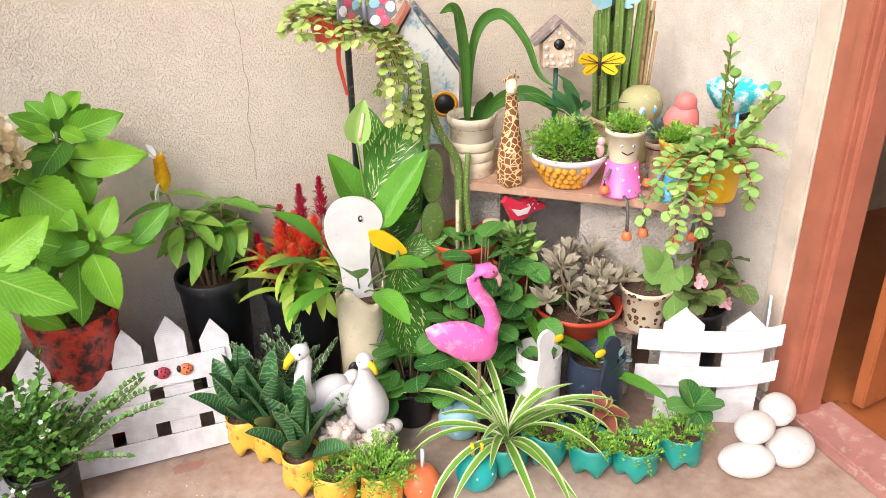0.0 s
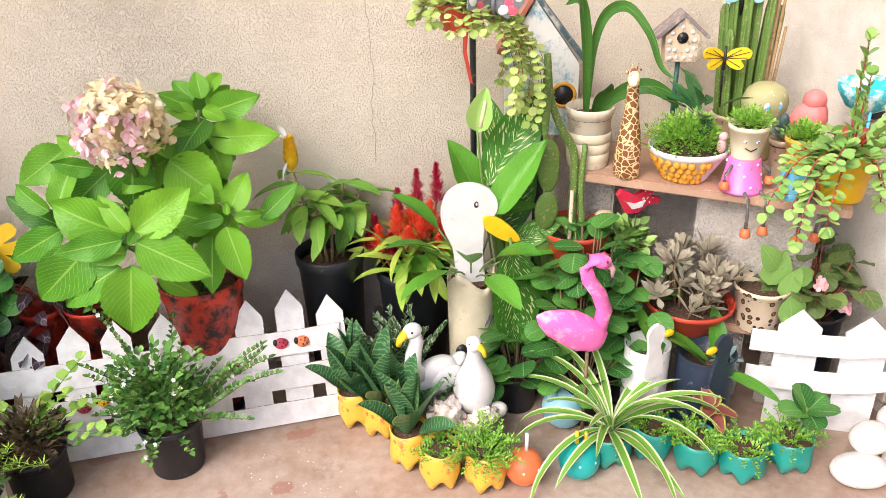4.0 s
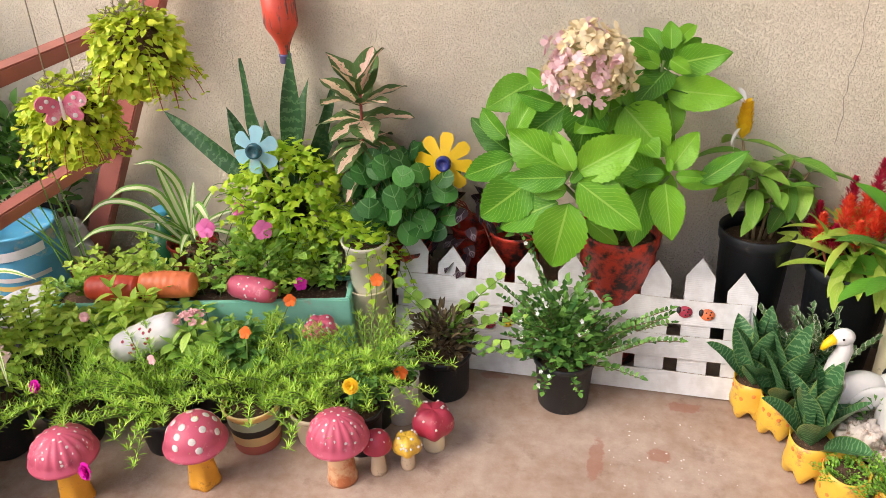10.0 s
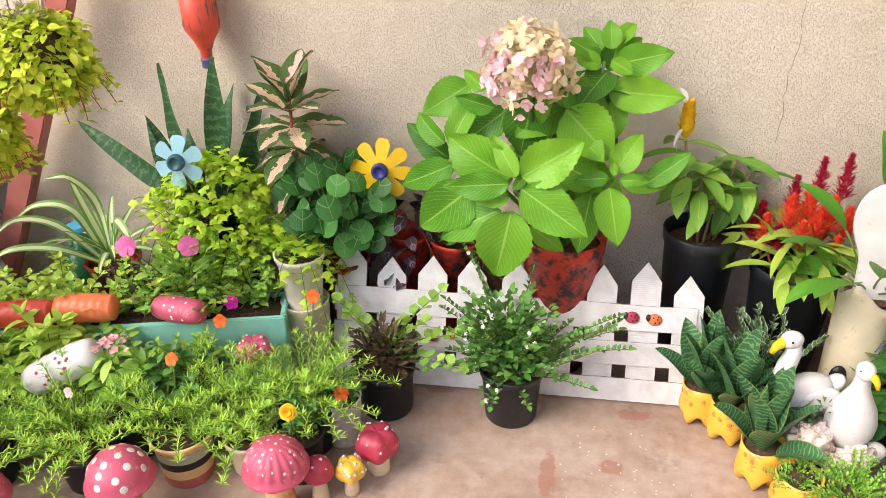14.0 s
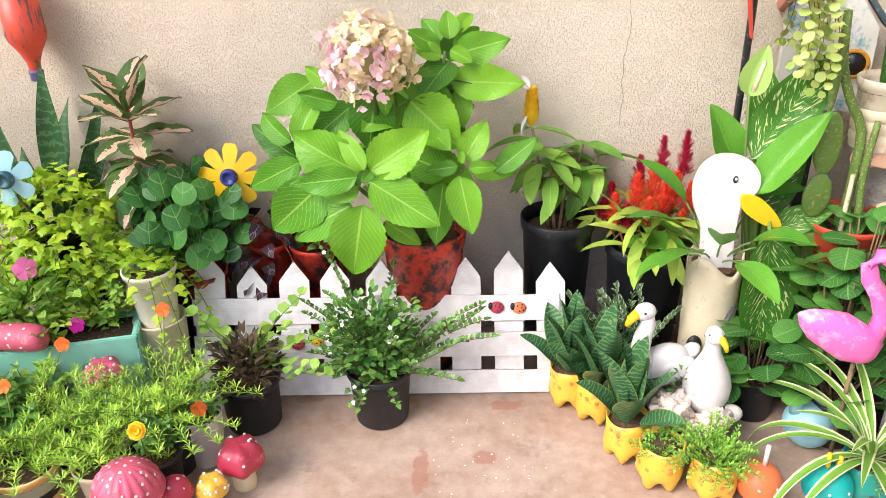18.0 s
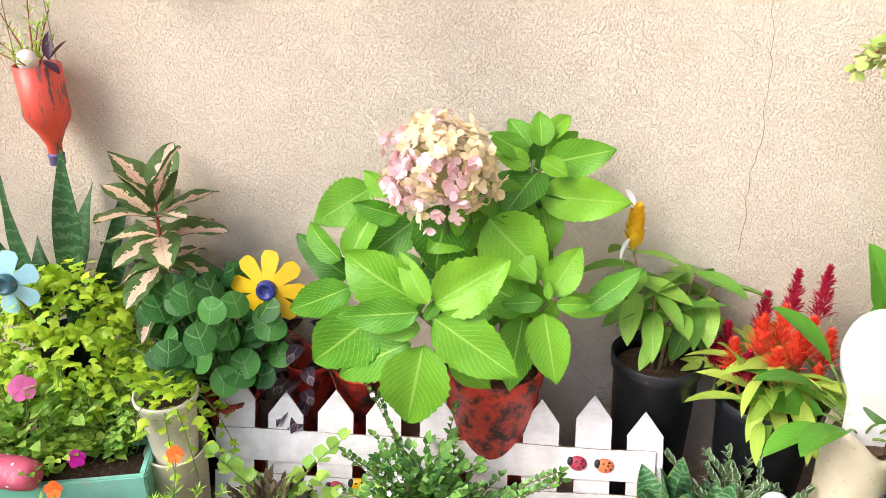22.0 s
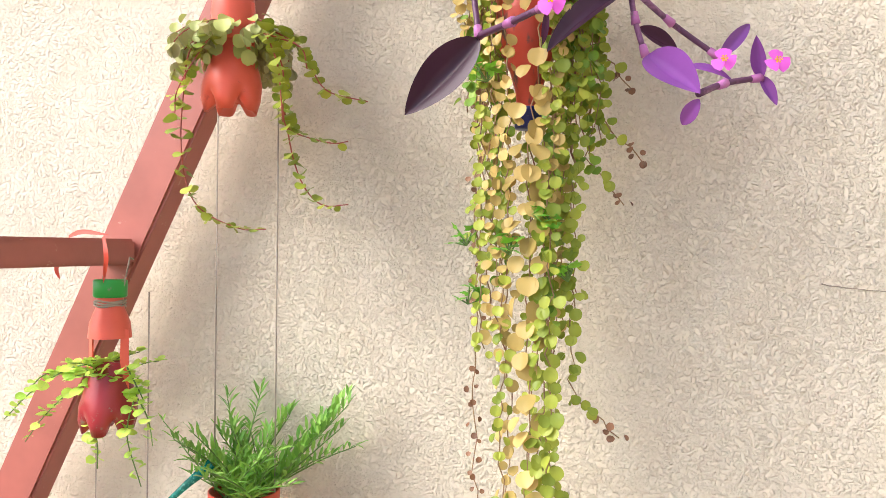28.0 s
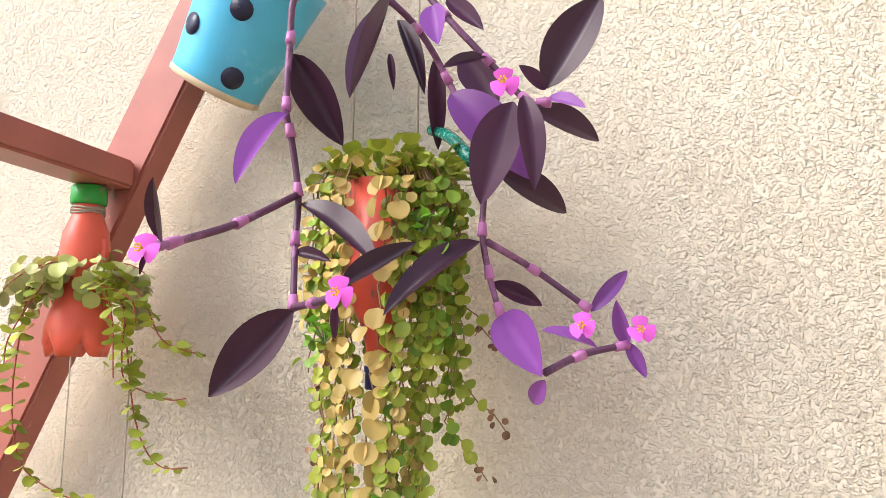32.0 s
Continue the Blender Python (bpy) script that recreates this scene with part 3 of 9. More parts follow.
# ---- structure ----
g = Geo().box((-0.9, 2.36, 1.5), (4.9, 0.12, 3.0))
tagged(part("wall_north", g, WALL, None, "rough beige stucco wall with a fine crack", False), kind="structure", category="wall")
# the upper part is out of view, added to block sky light
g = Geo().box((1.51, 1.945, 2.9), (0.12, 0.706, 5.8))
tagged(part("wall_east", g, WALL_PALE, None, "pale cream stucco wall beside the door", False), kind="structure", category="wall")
g = Geo().box((1.502, 1.605, 1.52), (0.12, 0.07, 2.96), bevel=0.006)
tagged(part("trim", g, SMOOTHPLASTER, None, "smooth plaster strip round the door frame", False), kind="structure", category="trim")
g = Geo().box((-0.9, 0.3, -0.05), (9.0, 9.0, 0.1))
tagged(part("floor", g, FLOOR, None, "stained pinkish cement floor", False), kind="structure", category="floor")
# unseen stretch, as tall again to keep sky light off this side
g = Geo().box((1.51, -1.6, 2.9), (0.12, 4.0, 5.8))
tagged(part("wall_south_east", g, WALL_PALE, None, "pale cream stucco wall past the doorway", False), kind="structure", category="wall")

# unseen wall, added to hold back low sky light behind the camera
g = Geo().box((-0.9, -2.9, 0.7), (4.9, 0.12, 1.4))
tagged(part("wall_south", g, WALL_PALE, None, "plain pale unseen wall added to block low sky light", False), kind="structure", category="wall")
# unseen low wall, added to trim the sky light from the left
g = Geo().box((-3.6, -0.25, 0.45), (0.12, 5.2, 0.9))
tagged(part("wall_west", g, WALL, None, "plain beige unseen wall added to limit light from the left", False), kind="structure", category="wall")

fk = random.Random(5)
g = Geo()
for k in range(46):
    x, y = fk.gauss(-0.16, 0.07), fk.gauss(1.70, 0.07)
    g.ball((x, y, 0.0), (fk.uniform(0.001, 0.003), fk.uniform(0.001, 0.003), 0.0008), 6, 4)
part("fleck", g, WHITEDOT, bpy.data.objects["floor"], "pale paint flecks", kind="stuff")

# door frame, sill and an open door
door = thing("door_frame", "red-oxide painted wooden door frame and threshold", "door frame", 1.5, 1.5, 0, kind="structure")
g = Geo().box((0.0, 0.025, 1.06), (0.11, 0.09, 2.12), bevel=0.006)
part("jamb", g, REDWOOD, door, smooth=False)
g = Geo().box((-0.058, 0.0, 1.06), (0.012, 0.03, 2.12), bevel=0.003).box((0.0, -0.028, 1.06), (0.07, 0.02, 2.1), bevel=0.004)
part("moulding", g, REDWOOD, door, smooth=False)
g = Geo().box((0.0, -0.86, 1.06), (0.11, 0.09, 2.12), bevel=0.006)
part("jamb", g, REDWOOD, door, smooth=False)
g = Geo().box((0.0, -0.42, 2.16), (0.11, 0.98, 0.09), bevel=0.006)
part("lintel", g, REDWOOD, door, smooth=False)
g = Geo().box((0.02, -0.42, 0.02), (0.15, 0.80, 0.04), bevel=0.006)
part("threshold", g, painted("threshold_paint", (0.46, 0.22, 0.18), 0.5, (0.55, 0.36, 0.3), 0.18, 22), door, smooth=False)
# reaches up out of view, added height that blocks sky light
g = Geo().box((0.0, -0.42, 4.0), (0.12, 0.98, 3.6))
part("wall_over_door", g, WALL_PALE, door, smooth=False)
leafdoor = thing("door_leaf", "varnished wooden door standing open inward", "door", 1.60, 1.42, 0.05, rz=8)
part("panel", Geo().box((0.42, 0.0, 1.0), (0.8, 0.035, 2.0), bevel=0.004), DOORWOOD, leafdoor, smooth=False)
for zz in (0.5, 1.45):
    part("raised_panel", Geo().box((0.42, -0.022, zz), (0.55, 0.014, 0.7), bevel=0.005), DOORWOOD, leafdoor, smooth=False)
room = thing("room_beyond", "dim room seen past the open door", "room", 2.6, 1.0, 0, kind="structure")
part("floor_inside", Geo().box((0, 0, 0.0), (2.0, 3.0, 0.03)), DOORWOOD, room, smooth=False)
part("wall_inside", Geo().box((1.0, 0, 1.5), (0.1, 3.0, 3.0)), SMOOTHPLASTER, room, smooth=False)
part("wall_inside", Geo().box((0, 1.5, 1.5), (2.0, 0.1, 3.0)), SMOOTHPLASTER, room, smooth=False)
part("wall_inside", Geo().box((0, -1.5, 1.5), (2.0, 0.1, 3.0)), SMOOTHPLASTER, room, smooth=False)
part("ceiling_inside", Geo().box((0, 0, 3.0), (2.1, 3.1, 0.1)), SMOOTHPLASTER, room, smooth=False)

# unseen overhang, added to darken the house side of the yard
g = Geo().box((1.25, -0.1, 3.45), (0.7, 4.9, 0.12), bevel=0.01)
tagged(part("ceiling", g, WALL_PALE, None, "plain unseen roof overhang added to cut sky light over the doorway", False), kind="structure", category="ceiling")

# crack in the wall: a thin dark line of short runs
cr = random.Random(3)
pts, xx = [], 0.21
for i in range(40):
    zz = 0.62 + i * 0.02
    xx += cr.uniform(-0.006, 0.0065) + (0.0008 if i < 14 else -0.0022)
    pts.append((xx, 2.2995, zz))
part("wall_crack", Geo().tube(pts, 0.0008, 0.0005, 5), CRACK, bpy.data.objects["wall_north"], "fine dark crack")

pts = [(-0.289 + 0.0095 * i, 2.2995, 1.718 - 0.0009 * i + cr.uniform(-0.0015, 0.0015)) for i in range(10)]
part("wall_crack", Geo().tube(pts, 0.0008, 0.0004, 5), CRACK, bpy.data.objects["wall_north"], "short scratch in the stucco")

# ---- leaning ladder ----
lad = thing("ladder", "steep red-brown painted ladder leaning beside the wall", "ladder", 0, 0, 0)
RUN = 0.50


def ladder_x(z):
    return -2.085 + RUN * z


def beam(a, b, w, d):
    """A bevelled beam from a to b in the x-z plane, w across and d along y."""
    a, b = Vector(a), Vector(b)
    v = b - a
    ang = math.atan2(v.x, v.z)
    return Geo().box((a + b) / 2, (w, d, v.length), m=Euler((0, ang, 0)).to_matrix().to_4x4(), bevel=0.004)


for yy in (2.222, 1.47):
    part("side_rail", beam((ladder_x(0) - 0.035, yy, 0), (ladder_x(3.0) - 0.035, yy, 3.0), 0.07, 0.045), LADDER, lad, smooth=False)
for zz in (0.14, 0.55, 0.95, 1.36, 1.768, 2.19, 2.59):
    part("rung", Geo().box((ladder_x(zz) - 0.04, 1.846, zz - 0.0185), (0.055, 0.704, 0.037), bevel=0.004), LADDER, lad, smooth=False)


# ---- picket fences of painted cardboard ----
def picket(w, h):
    s = 0.052
    return [(-w / 2, 0), (w / 2, 0), (w / 2, h - s), (0.0, h), (-w / 2, h - s)]


fence = thing("picket_fence", "low white painted cardboard picket fence leaning on pots", "fence", -0.44, 1.98, 0.0)
fence.matrix_basis = pose(-0.44, 1.978, 0.004, -21)
R.seed(11)
for i in range(9):
    h = 0.36 + (0.02, -0.012, 0.0, -0.005, 0.0, -0.008, 0.0, 0.02, -0.012)[i] + rnd(-0.004, 0.004)
    m = pose(-0.435 + i * 0.112, 0.006, 0, 0, rnd(-1.2, 1.2))
    part("picket", Geo().slab(picket(0.078 + rnd(-0.003, 0.004), h), 0.005, m), CARD, fence, smooth=False)
for z0, z1 in ((0.0, 0.062), (0.098, 0.162), (0.192, 0.262)):
    out = [(-0.48, z0), (0.48, z0 + 0.002)] + [(0.48 - 0.096 * k, z1 + rnd(-0.0018, 0.0018)) for k in range(11)]
    part("rail", Geo().slab(out, 0.006, pose(0, 0, 0)), CARD, fence, smooth=False)


CARDSIDE = painted("cardboard_side", (0.34, 0.27, 0.20), 0.9, (0.7, 0.68, 0.64), 0.25, 60, 0.4)
for ob in fence.children:
    ob.data.materials.append(CARDSIDE)
    for f in ob.data.polygons[2:]:
        f.material_index = 1


def ladybird(x, z, colour, fence_ob):
    bug = part("ladybird", Geo().ball((x, -0.006, z), (0.019, 0.008, 0.016), 14, 8), colour, fence_ob, "painted pebble ladybird")
    part("head", Geo().ball((x - 0.016, -0.008, z + 0.004), (0.007, 0.006, 0.010), 10, 6), BLACK, bug)
    g = Geo()
    for a, b in ((-0.004, 0.007), (0.006, 0.003), (0.001, -0.006), (0.011, -0.004), (0.008, 0.010)):
        g.ball((x + a, -0.0135, z + b - 0.001), (0.0024, 0.0014, 0.0024), 8, 5)
    part("spot", g, BLACK, bug)


ladybird(0.375, 0.227, ORANGE, fence)
ladybird(0.318, 0.229, MUSHDARK, fence)
ladybird(-0.155, 0.150, BRIGHTYELLOW, fence)
ladybird(-0.205, 0.140, MUSHDARK, fence)

fence2 = thing("corner_picket_fence", "white cardboard picket fence bent round a corner pot", "fence", 1.235, 1.585, 0, rz=-27)
for xx, hh, zb in ((-0.075, 0.36, 0.0), (0.085, 0.355, 0.0)):
    part("picket", Geo().slab([(-0.052 + xx, zb), (0.052 + xx, zb), (0.052 + xx, hh - 0.05), (xx, hh), (-0.052 + xx, hh - 0.05)], 0.006), CARD, fence2, smooth=False)
part("picket", Geo().slab([(-0.045, 0), (0.045, 0), (0.045, 0.33), (0, 0.37), (-0.045, 0.33)], 0.006, pose(0.150, 0.06, 0, 0, 0, 75)), CARD, fence2, smooth=False)
for z0 in (0.125, 0.235):
    g = Geo()
    n = 12
    vs, fs = [], []
    for k in range(n + 1):
        t = k / n
        x = -0.19 + 0.365 * t
        y = -0.012 - 0.022 * math.sin(math.pi * t)
        zz = z0 + 0.035 * t * t + 0.006 * math.sin(5 * t)
        for dy, dz in ((0, 0), (0.005, 0), (0.005, 0.062), (0, 0.062)):
            vs.append((x, y + dy, zz + dz))
    for k in range(n):
        for q in range(4):
            fs.append((k * 4 + q, k * 4 + (q + 1) % 4, k * 4 + 4 + (q + 1) % 4, k * 4 + 4 + q))
    fs += [(0, 3, 2, 1), (n * 4, n * 4 + 1, n * 4 + 2, n * 4 + 3)]
    part("rail", g.add(vs, fs), CARD, fence2, smooth=False)


# ---- pots and plant builders ----
def pot(parent, r, rb, h, mat, rim=0.012, seg=36, soil=True, label="", fill=0.82):
    t = 0.004
    prof = [(rb * 0.96, 0), (rb, 0.004), (r - 0.006, h - rim - 0.004), (r, h - rim), (r + 0.001, h - 0.002), (r - 0.001, h), (r - t, h - 0.001), (r - t - 0.004, h * 0.9), (rb + (r - rb) * fill - t, h * fill)]
    ob = part("pot", Geo().lathe(prof, seg, caps=True), mat, parent, label)
    if soil:
        rr = rb + (r - rb) * fill - t + 0.001
        part("soil", Geo().ball((0, 0, h * fill), (rr, rr, 0.008), 20, 6), SOIL, parent)
    return ob


def potted(name, label, x, y, z, r, rb, h, mat, rz=0, group="", **kw):
    ob = thing(name, label, "potted plant", x, y, z, rz, group)
    pot(ob, r, rb, h, mat, **kw)
    return ob


def leafset(parent, mat, meshes, spots, name="leaf"):
    """Single leaves as parts: spots are poses; meshes are shared."""
    for k, m in enumerate(spots):
        part(name, meshes[k % len(meshes)], mat, parent, m=m)


def leafmeshes(name, count, L, W, shape, droop=(0.3, 0.9), fold=(0.1, 0.4), **kw):
    return [Geo().leaf(Matrix(), L * rnd(0.88, 1.12), W * rnd(0.9, 1.1), shape, rnd(*droop), rnd(*fold), seed=k * 2.1, **kw).mesh(name) for k in range(count)]


def clump(parent, name, mat, n, c, rad, L, W, shape="ovate", el=(-20, 60), up=0.0, seg=3, cross=1, droop=(0.2, 0.9), fold=0.25, inner=0.5, label="", low=-0.3):
    """Many small leaves in an uneven heap, pointing outward; one joined mesh."""
    g = Geo()
    for k in range(n):
        while True:
            d = Vector((rnd(-1, 1), rnd(-1, 1), rnd(low, 1)))
            if 0.05 < d.length < 1:
                break
        d.normalize()
        q = rnd(inner, 1.0) * (1 + 0.22 * noise.noise(d * 2.3 + Vector(c) * 5))
        p = Vector((c[0] + d.x * rad[0] * q, c[1] + d.y * rad[1] * q, c[2] + d.z * rad[2] * q))
        az = math.degrees(math.atan2(d.x, d.y)) + rnd(-50, 50)
        e = math.degrees(math.asin(max(-1, min(1, d.z)))) * 0.5 + rnd(*el) * 0.8 + up
        s = rnd(0.7, 1.25)
        g.leaf(aim(p, az, e, rnd(-35, 35)), L * s, W * s, shape, rnd(*droop), fold, seg, cross)
    return part(name, g, mat, parent, label, kind="stuff")


def stems(parent, mat, n, base, rad, tips, r=0.002, name="stem_growth"):
    g = Geo()
    for k in range(n):
        a = rnd(0, TAU)
        b = (base[0] + rad[0] * 0.35 * math.cos(a), base[1] + rad[1] * 0.35 * math.sin(a), base[2])
        e = (tips[0] + rad[0] * rnd(0.3, 0.95) * math.cos(a), tips[1] + rad[1] * rnd(0.3, 0.95) * math.sin(a), tips[2] + rnd(-0.3, 0.4) * rad[2])
        g.tube(arc(b, e, 0.02, 5), r, r * 0.6, 5)
    return part(name, g, mat, parent, kind="stuff")


def sprig(g, gl, p, az, el, length, L, W, shape="ovate", step=0.012, sag=0.5, r=0.0016, pairs=True, taper=0.5, fold=0.25, lel=25, seg=3):
    """A leafy twig into stem mesh g and leaf mesh gl."""
    p = Vector(p)
    pts, e = [p.copy()], el
    n = max(3, int(length / step))
    for k in range(n):
        t = k / n
        a = radians(az + rnd(-6, 6))
        e -= sag * 90 / n
        d = Vector((math.sin(a) * math.cos(radians(e)), math.cos(a) * math.cos(radians(e)), math.sin(radians(e))))
        p = p + d * length / n
        pts.append(p.copy())
        s = (1 - taper * t) * rnd(0.8, 1.2)
        for side in ((-1, 1) if pairs else (random.choice((-1, 1)),)):
            gl.leaf(aim(p, az + side * rnd(50, 95), e * 0.6 + rnd(lel - 25, lel + 25), rnd(-25, 25)), L * s, W * s, shape, rnd(0.2, 0.8), fold, seg, 1)
    gl.leaf(aim(p, az, e + 10), L * 0.8, W * 0.8, shape, 0.3, fold, seg, 1)
    g.tube(pts, r, r * 0.5, 5)
    return pts


def flower(g, c, r, n=5, az=180, el=20, W=None, shape="petal", cup=25, layers=1):
    """A simple flower whose face looks along az, el."""
    m = aim(c, az, el)
    W = W or r * 0.95
    for q in range(layers):
        for k in range(n):
            a = 360 * k / n + q * 25
            spin = Euler((0, radians(a), 0)).to_matrix().to_4x4() @ Euler((radians(90 - cup - q * 22), 0, 0)).to_matrix().to_4x4()
            spin = spin @ Euler((0, radians(12), radians((k * 37 + q * 11) % 9 - 4))).to_matrix().to_4x4()
            g.leaf(m @ spin, r * (1 - 0.12 * q), W, shape, -0.3, 0.15, 5 if r > 0.012 else 3, 1)


# ---- hydrangea ----
R.seed(21)
hyd = thing("hydrangea", "hydrangea with a pale pink bloom in a worn red pot", "potted plant", -0.31, 2.13, 0)
part("pot", Geo().lathe([(0.078, 0), (0.081, 0.004), (0.104, 0.362), (0.109, 0.366), (0.113, 0.405), (0.110, 0.410), (0.104, 0.404), (0.098, 0.36)], 44, pose(0, 0.02, 0)), REDPOT, hyd)
part("soil", Geo().ball((0, 0.02, 0.372), (0.099, 0.099, 0.01), 22, 6), SOIL, hyd)
LM = leafmeshes("leaf", 8, 0.165, 0.105, "ovate", (0.0, 0.75), (0.08, 0.45), n=22, cross=3, wave=0.04, serr=0.035)
LS = leafmeshes("leaf", 4, 0.10, 0.058, "ovate", (0.1, 0.6), (0.2, 0.5), n=16, cross=2, serr=0.022)
LT = leafmeshes("leaf", 4, 0.125, 0.078, "ovate", (0.2, 0.8), (0.1, 0.4), n=18, cross=3, serr=0.022)


def shoot(parent, root, tip, spread, lean_az, big=8, small=4, mat=G_HYD, lm=None, ls=None, stem=STEM, droop=0, tip_lean=33):
    g = Geo()
    root, tip = Vector(root), Vector(tip)
    pts = arc(root, tip, 0.02, 6)
    g.tube(pts, 0.006, 0.004, 7)
    part("stem", g, stem, parent)
    spots_b, spots_s = [], []
    lean = Euler((radians(tip_lean), 0, 0)).to_matrix().to_4x4()
    for k in range(big):
        t = 1 - 0.075 * (k // 2)
        p = tip.lerp(root, (1 - t) * 1.0)
        az = lean_az + (k % 2) * 180 + (k // 2) * 88 + rnd(-14, 14)
        el = 27 - 10 * (k // 2) + rnd(-12, 12) - droop
        spots_b.append(Matrix.Translation(p) @ lean @ aim((0, 0, 0), az, el, rnd(-25, 25)) @ Matrix.Scale(rnd(0.75, 1.1), 4))
    for k in range(small):
        spots_s.append(Matrix.Translation(tip) @ lean @ aim((0, 0, 0), lean_az + 45 + k * 360 / small + rnd(-15, 15), 38 + rnd(-12, 14)))
    leafset(parent, mat, lm or LM, spots_b)
    leafset(parent, mat, ls or LS, spots_s)


B = (0, 0.0, 0.36)
for tip in ((-0.120, -0.160, 0.602), (-0.283, -0.070, 0.674), (0.105, -0.090, 0.612), (0.069, 0.010, 0.865), (-0.054, -0.050, 0.799)):
    part("stem", Geo().tube(arc(B, tip, 0.02, 6), 0.0065, 0.004, 8), STEM, hyd)
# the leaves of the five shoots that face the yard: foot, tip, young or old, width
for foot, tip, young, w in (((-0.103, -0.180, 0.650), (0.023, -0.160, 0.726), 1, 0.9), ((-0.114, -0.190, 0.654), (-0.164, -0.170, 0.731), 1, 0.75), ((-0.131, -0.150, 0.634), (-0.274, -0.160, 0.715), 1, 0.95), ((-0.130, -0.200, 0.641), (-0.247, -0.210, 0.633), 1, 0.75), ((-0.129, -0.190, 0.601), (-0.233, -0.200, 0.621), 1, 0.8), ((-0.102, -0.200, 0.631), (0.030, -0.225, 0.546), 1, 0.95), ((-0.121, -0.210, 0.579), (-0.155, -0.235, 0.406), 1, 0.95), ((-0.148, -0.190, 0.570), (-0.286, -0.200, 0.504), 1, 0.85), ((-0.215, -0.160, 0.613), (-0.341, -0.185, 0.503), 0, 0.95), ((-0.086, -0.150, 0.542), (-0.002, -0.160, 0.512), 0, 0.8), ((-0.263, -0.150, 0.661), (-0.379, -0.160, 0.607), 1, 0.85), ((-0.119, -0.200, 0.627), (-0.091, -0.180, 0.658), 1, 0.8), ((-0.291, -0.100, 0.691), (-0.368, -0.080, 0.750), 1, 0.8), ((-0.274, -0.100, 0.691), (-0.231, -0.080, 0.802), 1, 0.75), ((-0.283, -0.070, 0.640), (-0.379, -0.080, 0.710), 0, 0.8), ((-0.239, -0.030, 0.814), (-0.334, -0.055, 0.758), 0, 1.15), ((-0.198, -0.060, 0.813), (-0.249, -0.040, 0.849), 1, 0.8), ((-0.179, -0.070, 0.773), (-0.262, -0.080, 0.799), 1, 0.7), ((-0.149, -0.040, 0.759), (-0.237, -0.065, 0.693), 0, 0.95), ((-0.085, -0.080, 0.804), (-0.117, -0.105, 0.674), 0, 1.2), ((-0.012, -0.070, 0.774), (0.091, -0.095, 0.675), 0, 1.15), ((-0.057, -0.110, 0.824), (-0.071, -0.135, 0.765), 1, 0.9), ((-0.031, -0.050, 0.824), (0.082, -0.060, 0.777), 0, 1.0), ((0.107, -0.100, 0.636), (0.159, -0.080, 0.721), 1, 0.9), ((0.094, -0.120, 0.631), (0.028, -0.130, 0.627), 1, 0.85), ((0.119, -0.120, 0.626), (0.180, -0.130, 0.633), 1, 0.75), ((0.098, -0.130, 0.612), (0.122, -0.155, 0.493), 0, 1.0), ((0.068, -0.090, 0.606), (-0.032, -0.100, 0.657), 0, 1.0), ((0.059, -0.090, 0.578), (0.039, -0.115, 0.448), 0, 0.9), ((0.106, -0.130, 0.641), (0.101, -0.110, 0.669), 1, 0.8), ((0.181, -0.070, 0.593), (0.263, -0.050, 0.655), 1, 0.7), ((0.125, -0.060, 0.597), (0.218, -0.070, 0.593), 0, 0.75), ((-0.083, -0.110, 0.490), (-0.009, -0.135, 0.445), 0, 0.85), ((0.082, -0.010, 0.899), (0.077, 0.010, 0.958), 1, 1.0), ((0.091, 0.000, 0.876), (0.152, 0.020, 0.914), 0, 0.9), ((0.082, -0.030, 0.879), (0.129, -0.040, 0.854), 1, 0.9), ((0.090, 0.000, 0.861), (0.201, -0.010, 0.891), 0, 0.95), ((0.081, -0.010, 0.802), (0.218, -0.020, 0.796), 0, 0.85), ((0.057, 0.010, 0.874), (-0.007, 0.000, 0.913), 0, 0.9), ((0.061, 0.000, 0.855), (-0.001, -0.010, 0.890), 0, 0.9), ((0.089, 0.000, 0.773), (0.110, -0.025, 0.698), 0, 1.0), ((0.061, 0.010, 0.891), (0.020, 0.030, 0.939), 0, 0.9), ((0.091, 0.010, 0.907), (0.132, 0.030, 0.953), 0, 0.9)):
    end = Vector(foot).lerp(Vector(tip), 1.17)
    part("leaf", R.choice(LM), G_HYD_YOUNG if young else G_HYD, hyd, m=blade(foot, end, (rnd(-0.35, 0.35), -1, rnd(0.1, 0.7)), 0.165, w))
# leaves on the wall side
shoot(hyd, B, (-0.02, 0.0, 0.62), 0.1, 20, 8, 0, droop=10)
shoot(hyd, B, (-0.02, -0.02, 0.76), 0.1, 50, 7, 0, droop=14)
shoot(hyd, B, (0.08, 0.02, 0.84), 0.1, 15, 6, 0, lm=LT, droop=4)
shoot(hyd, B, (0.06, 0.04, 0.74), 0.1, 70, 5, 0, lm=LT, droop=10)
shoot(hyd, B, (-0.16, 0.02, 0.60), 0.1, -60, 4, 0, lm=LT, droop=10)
bc = Vector((-0.100, -0.10, 0.880))
heads = (Geo(), Geo())
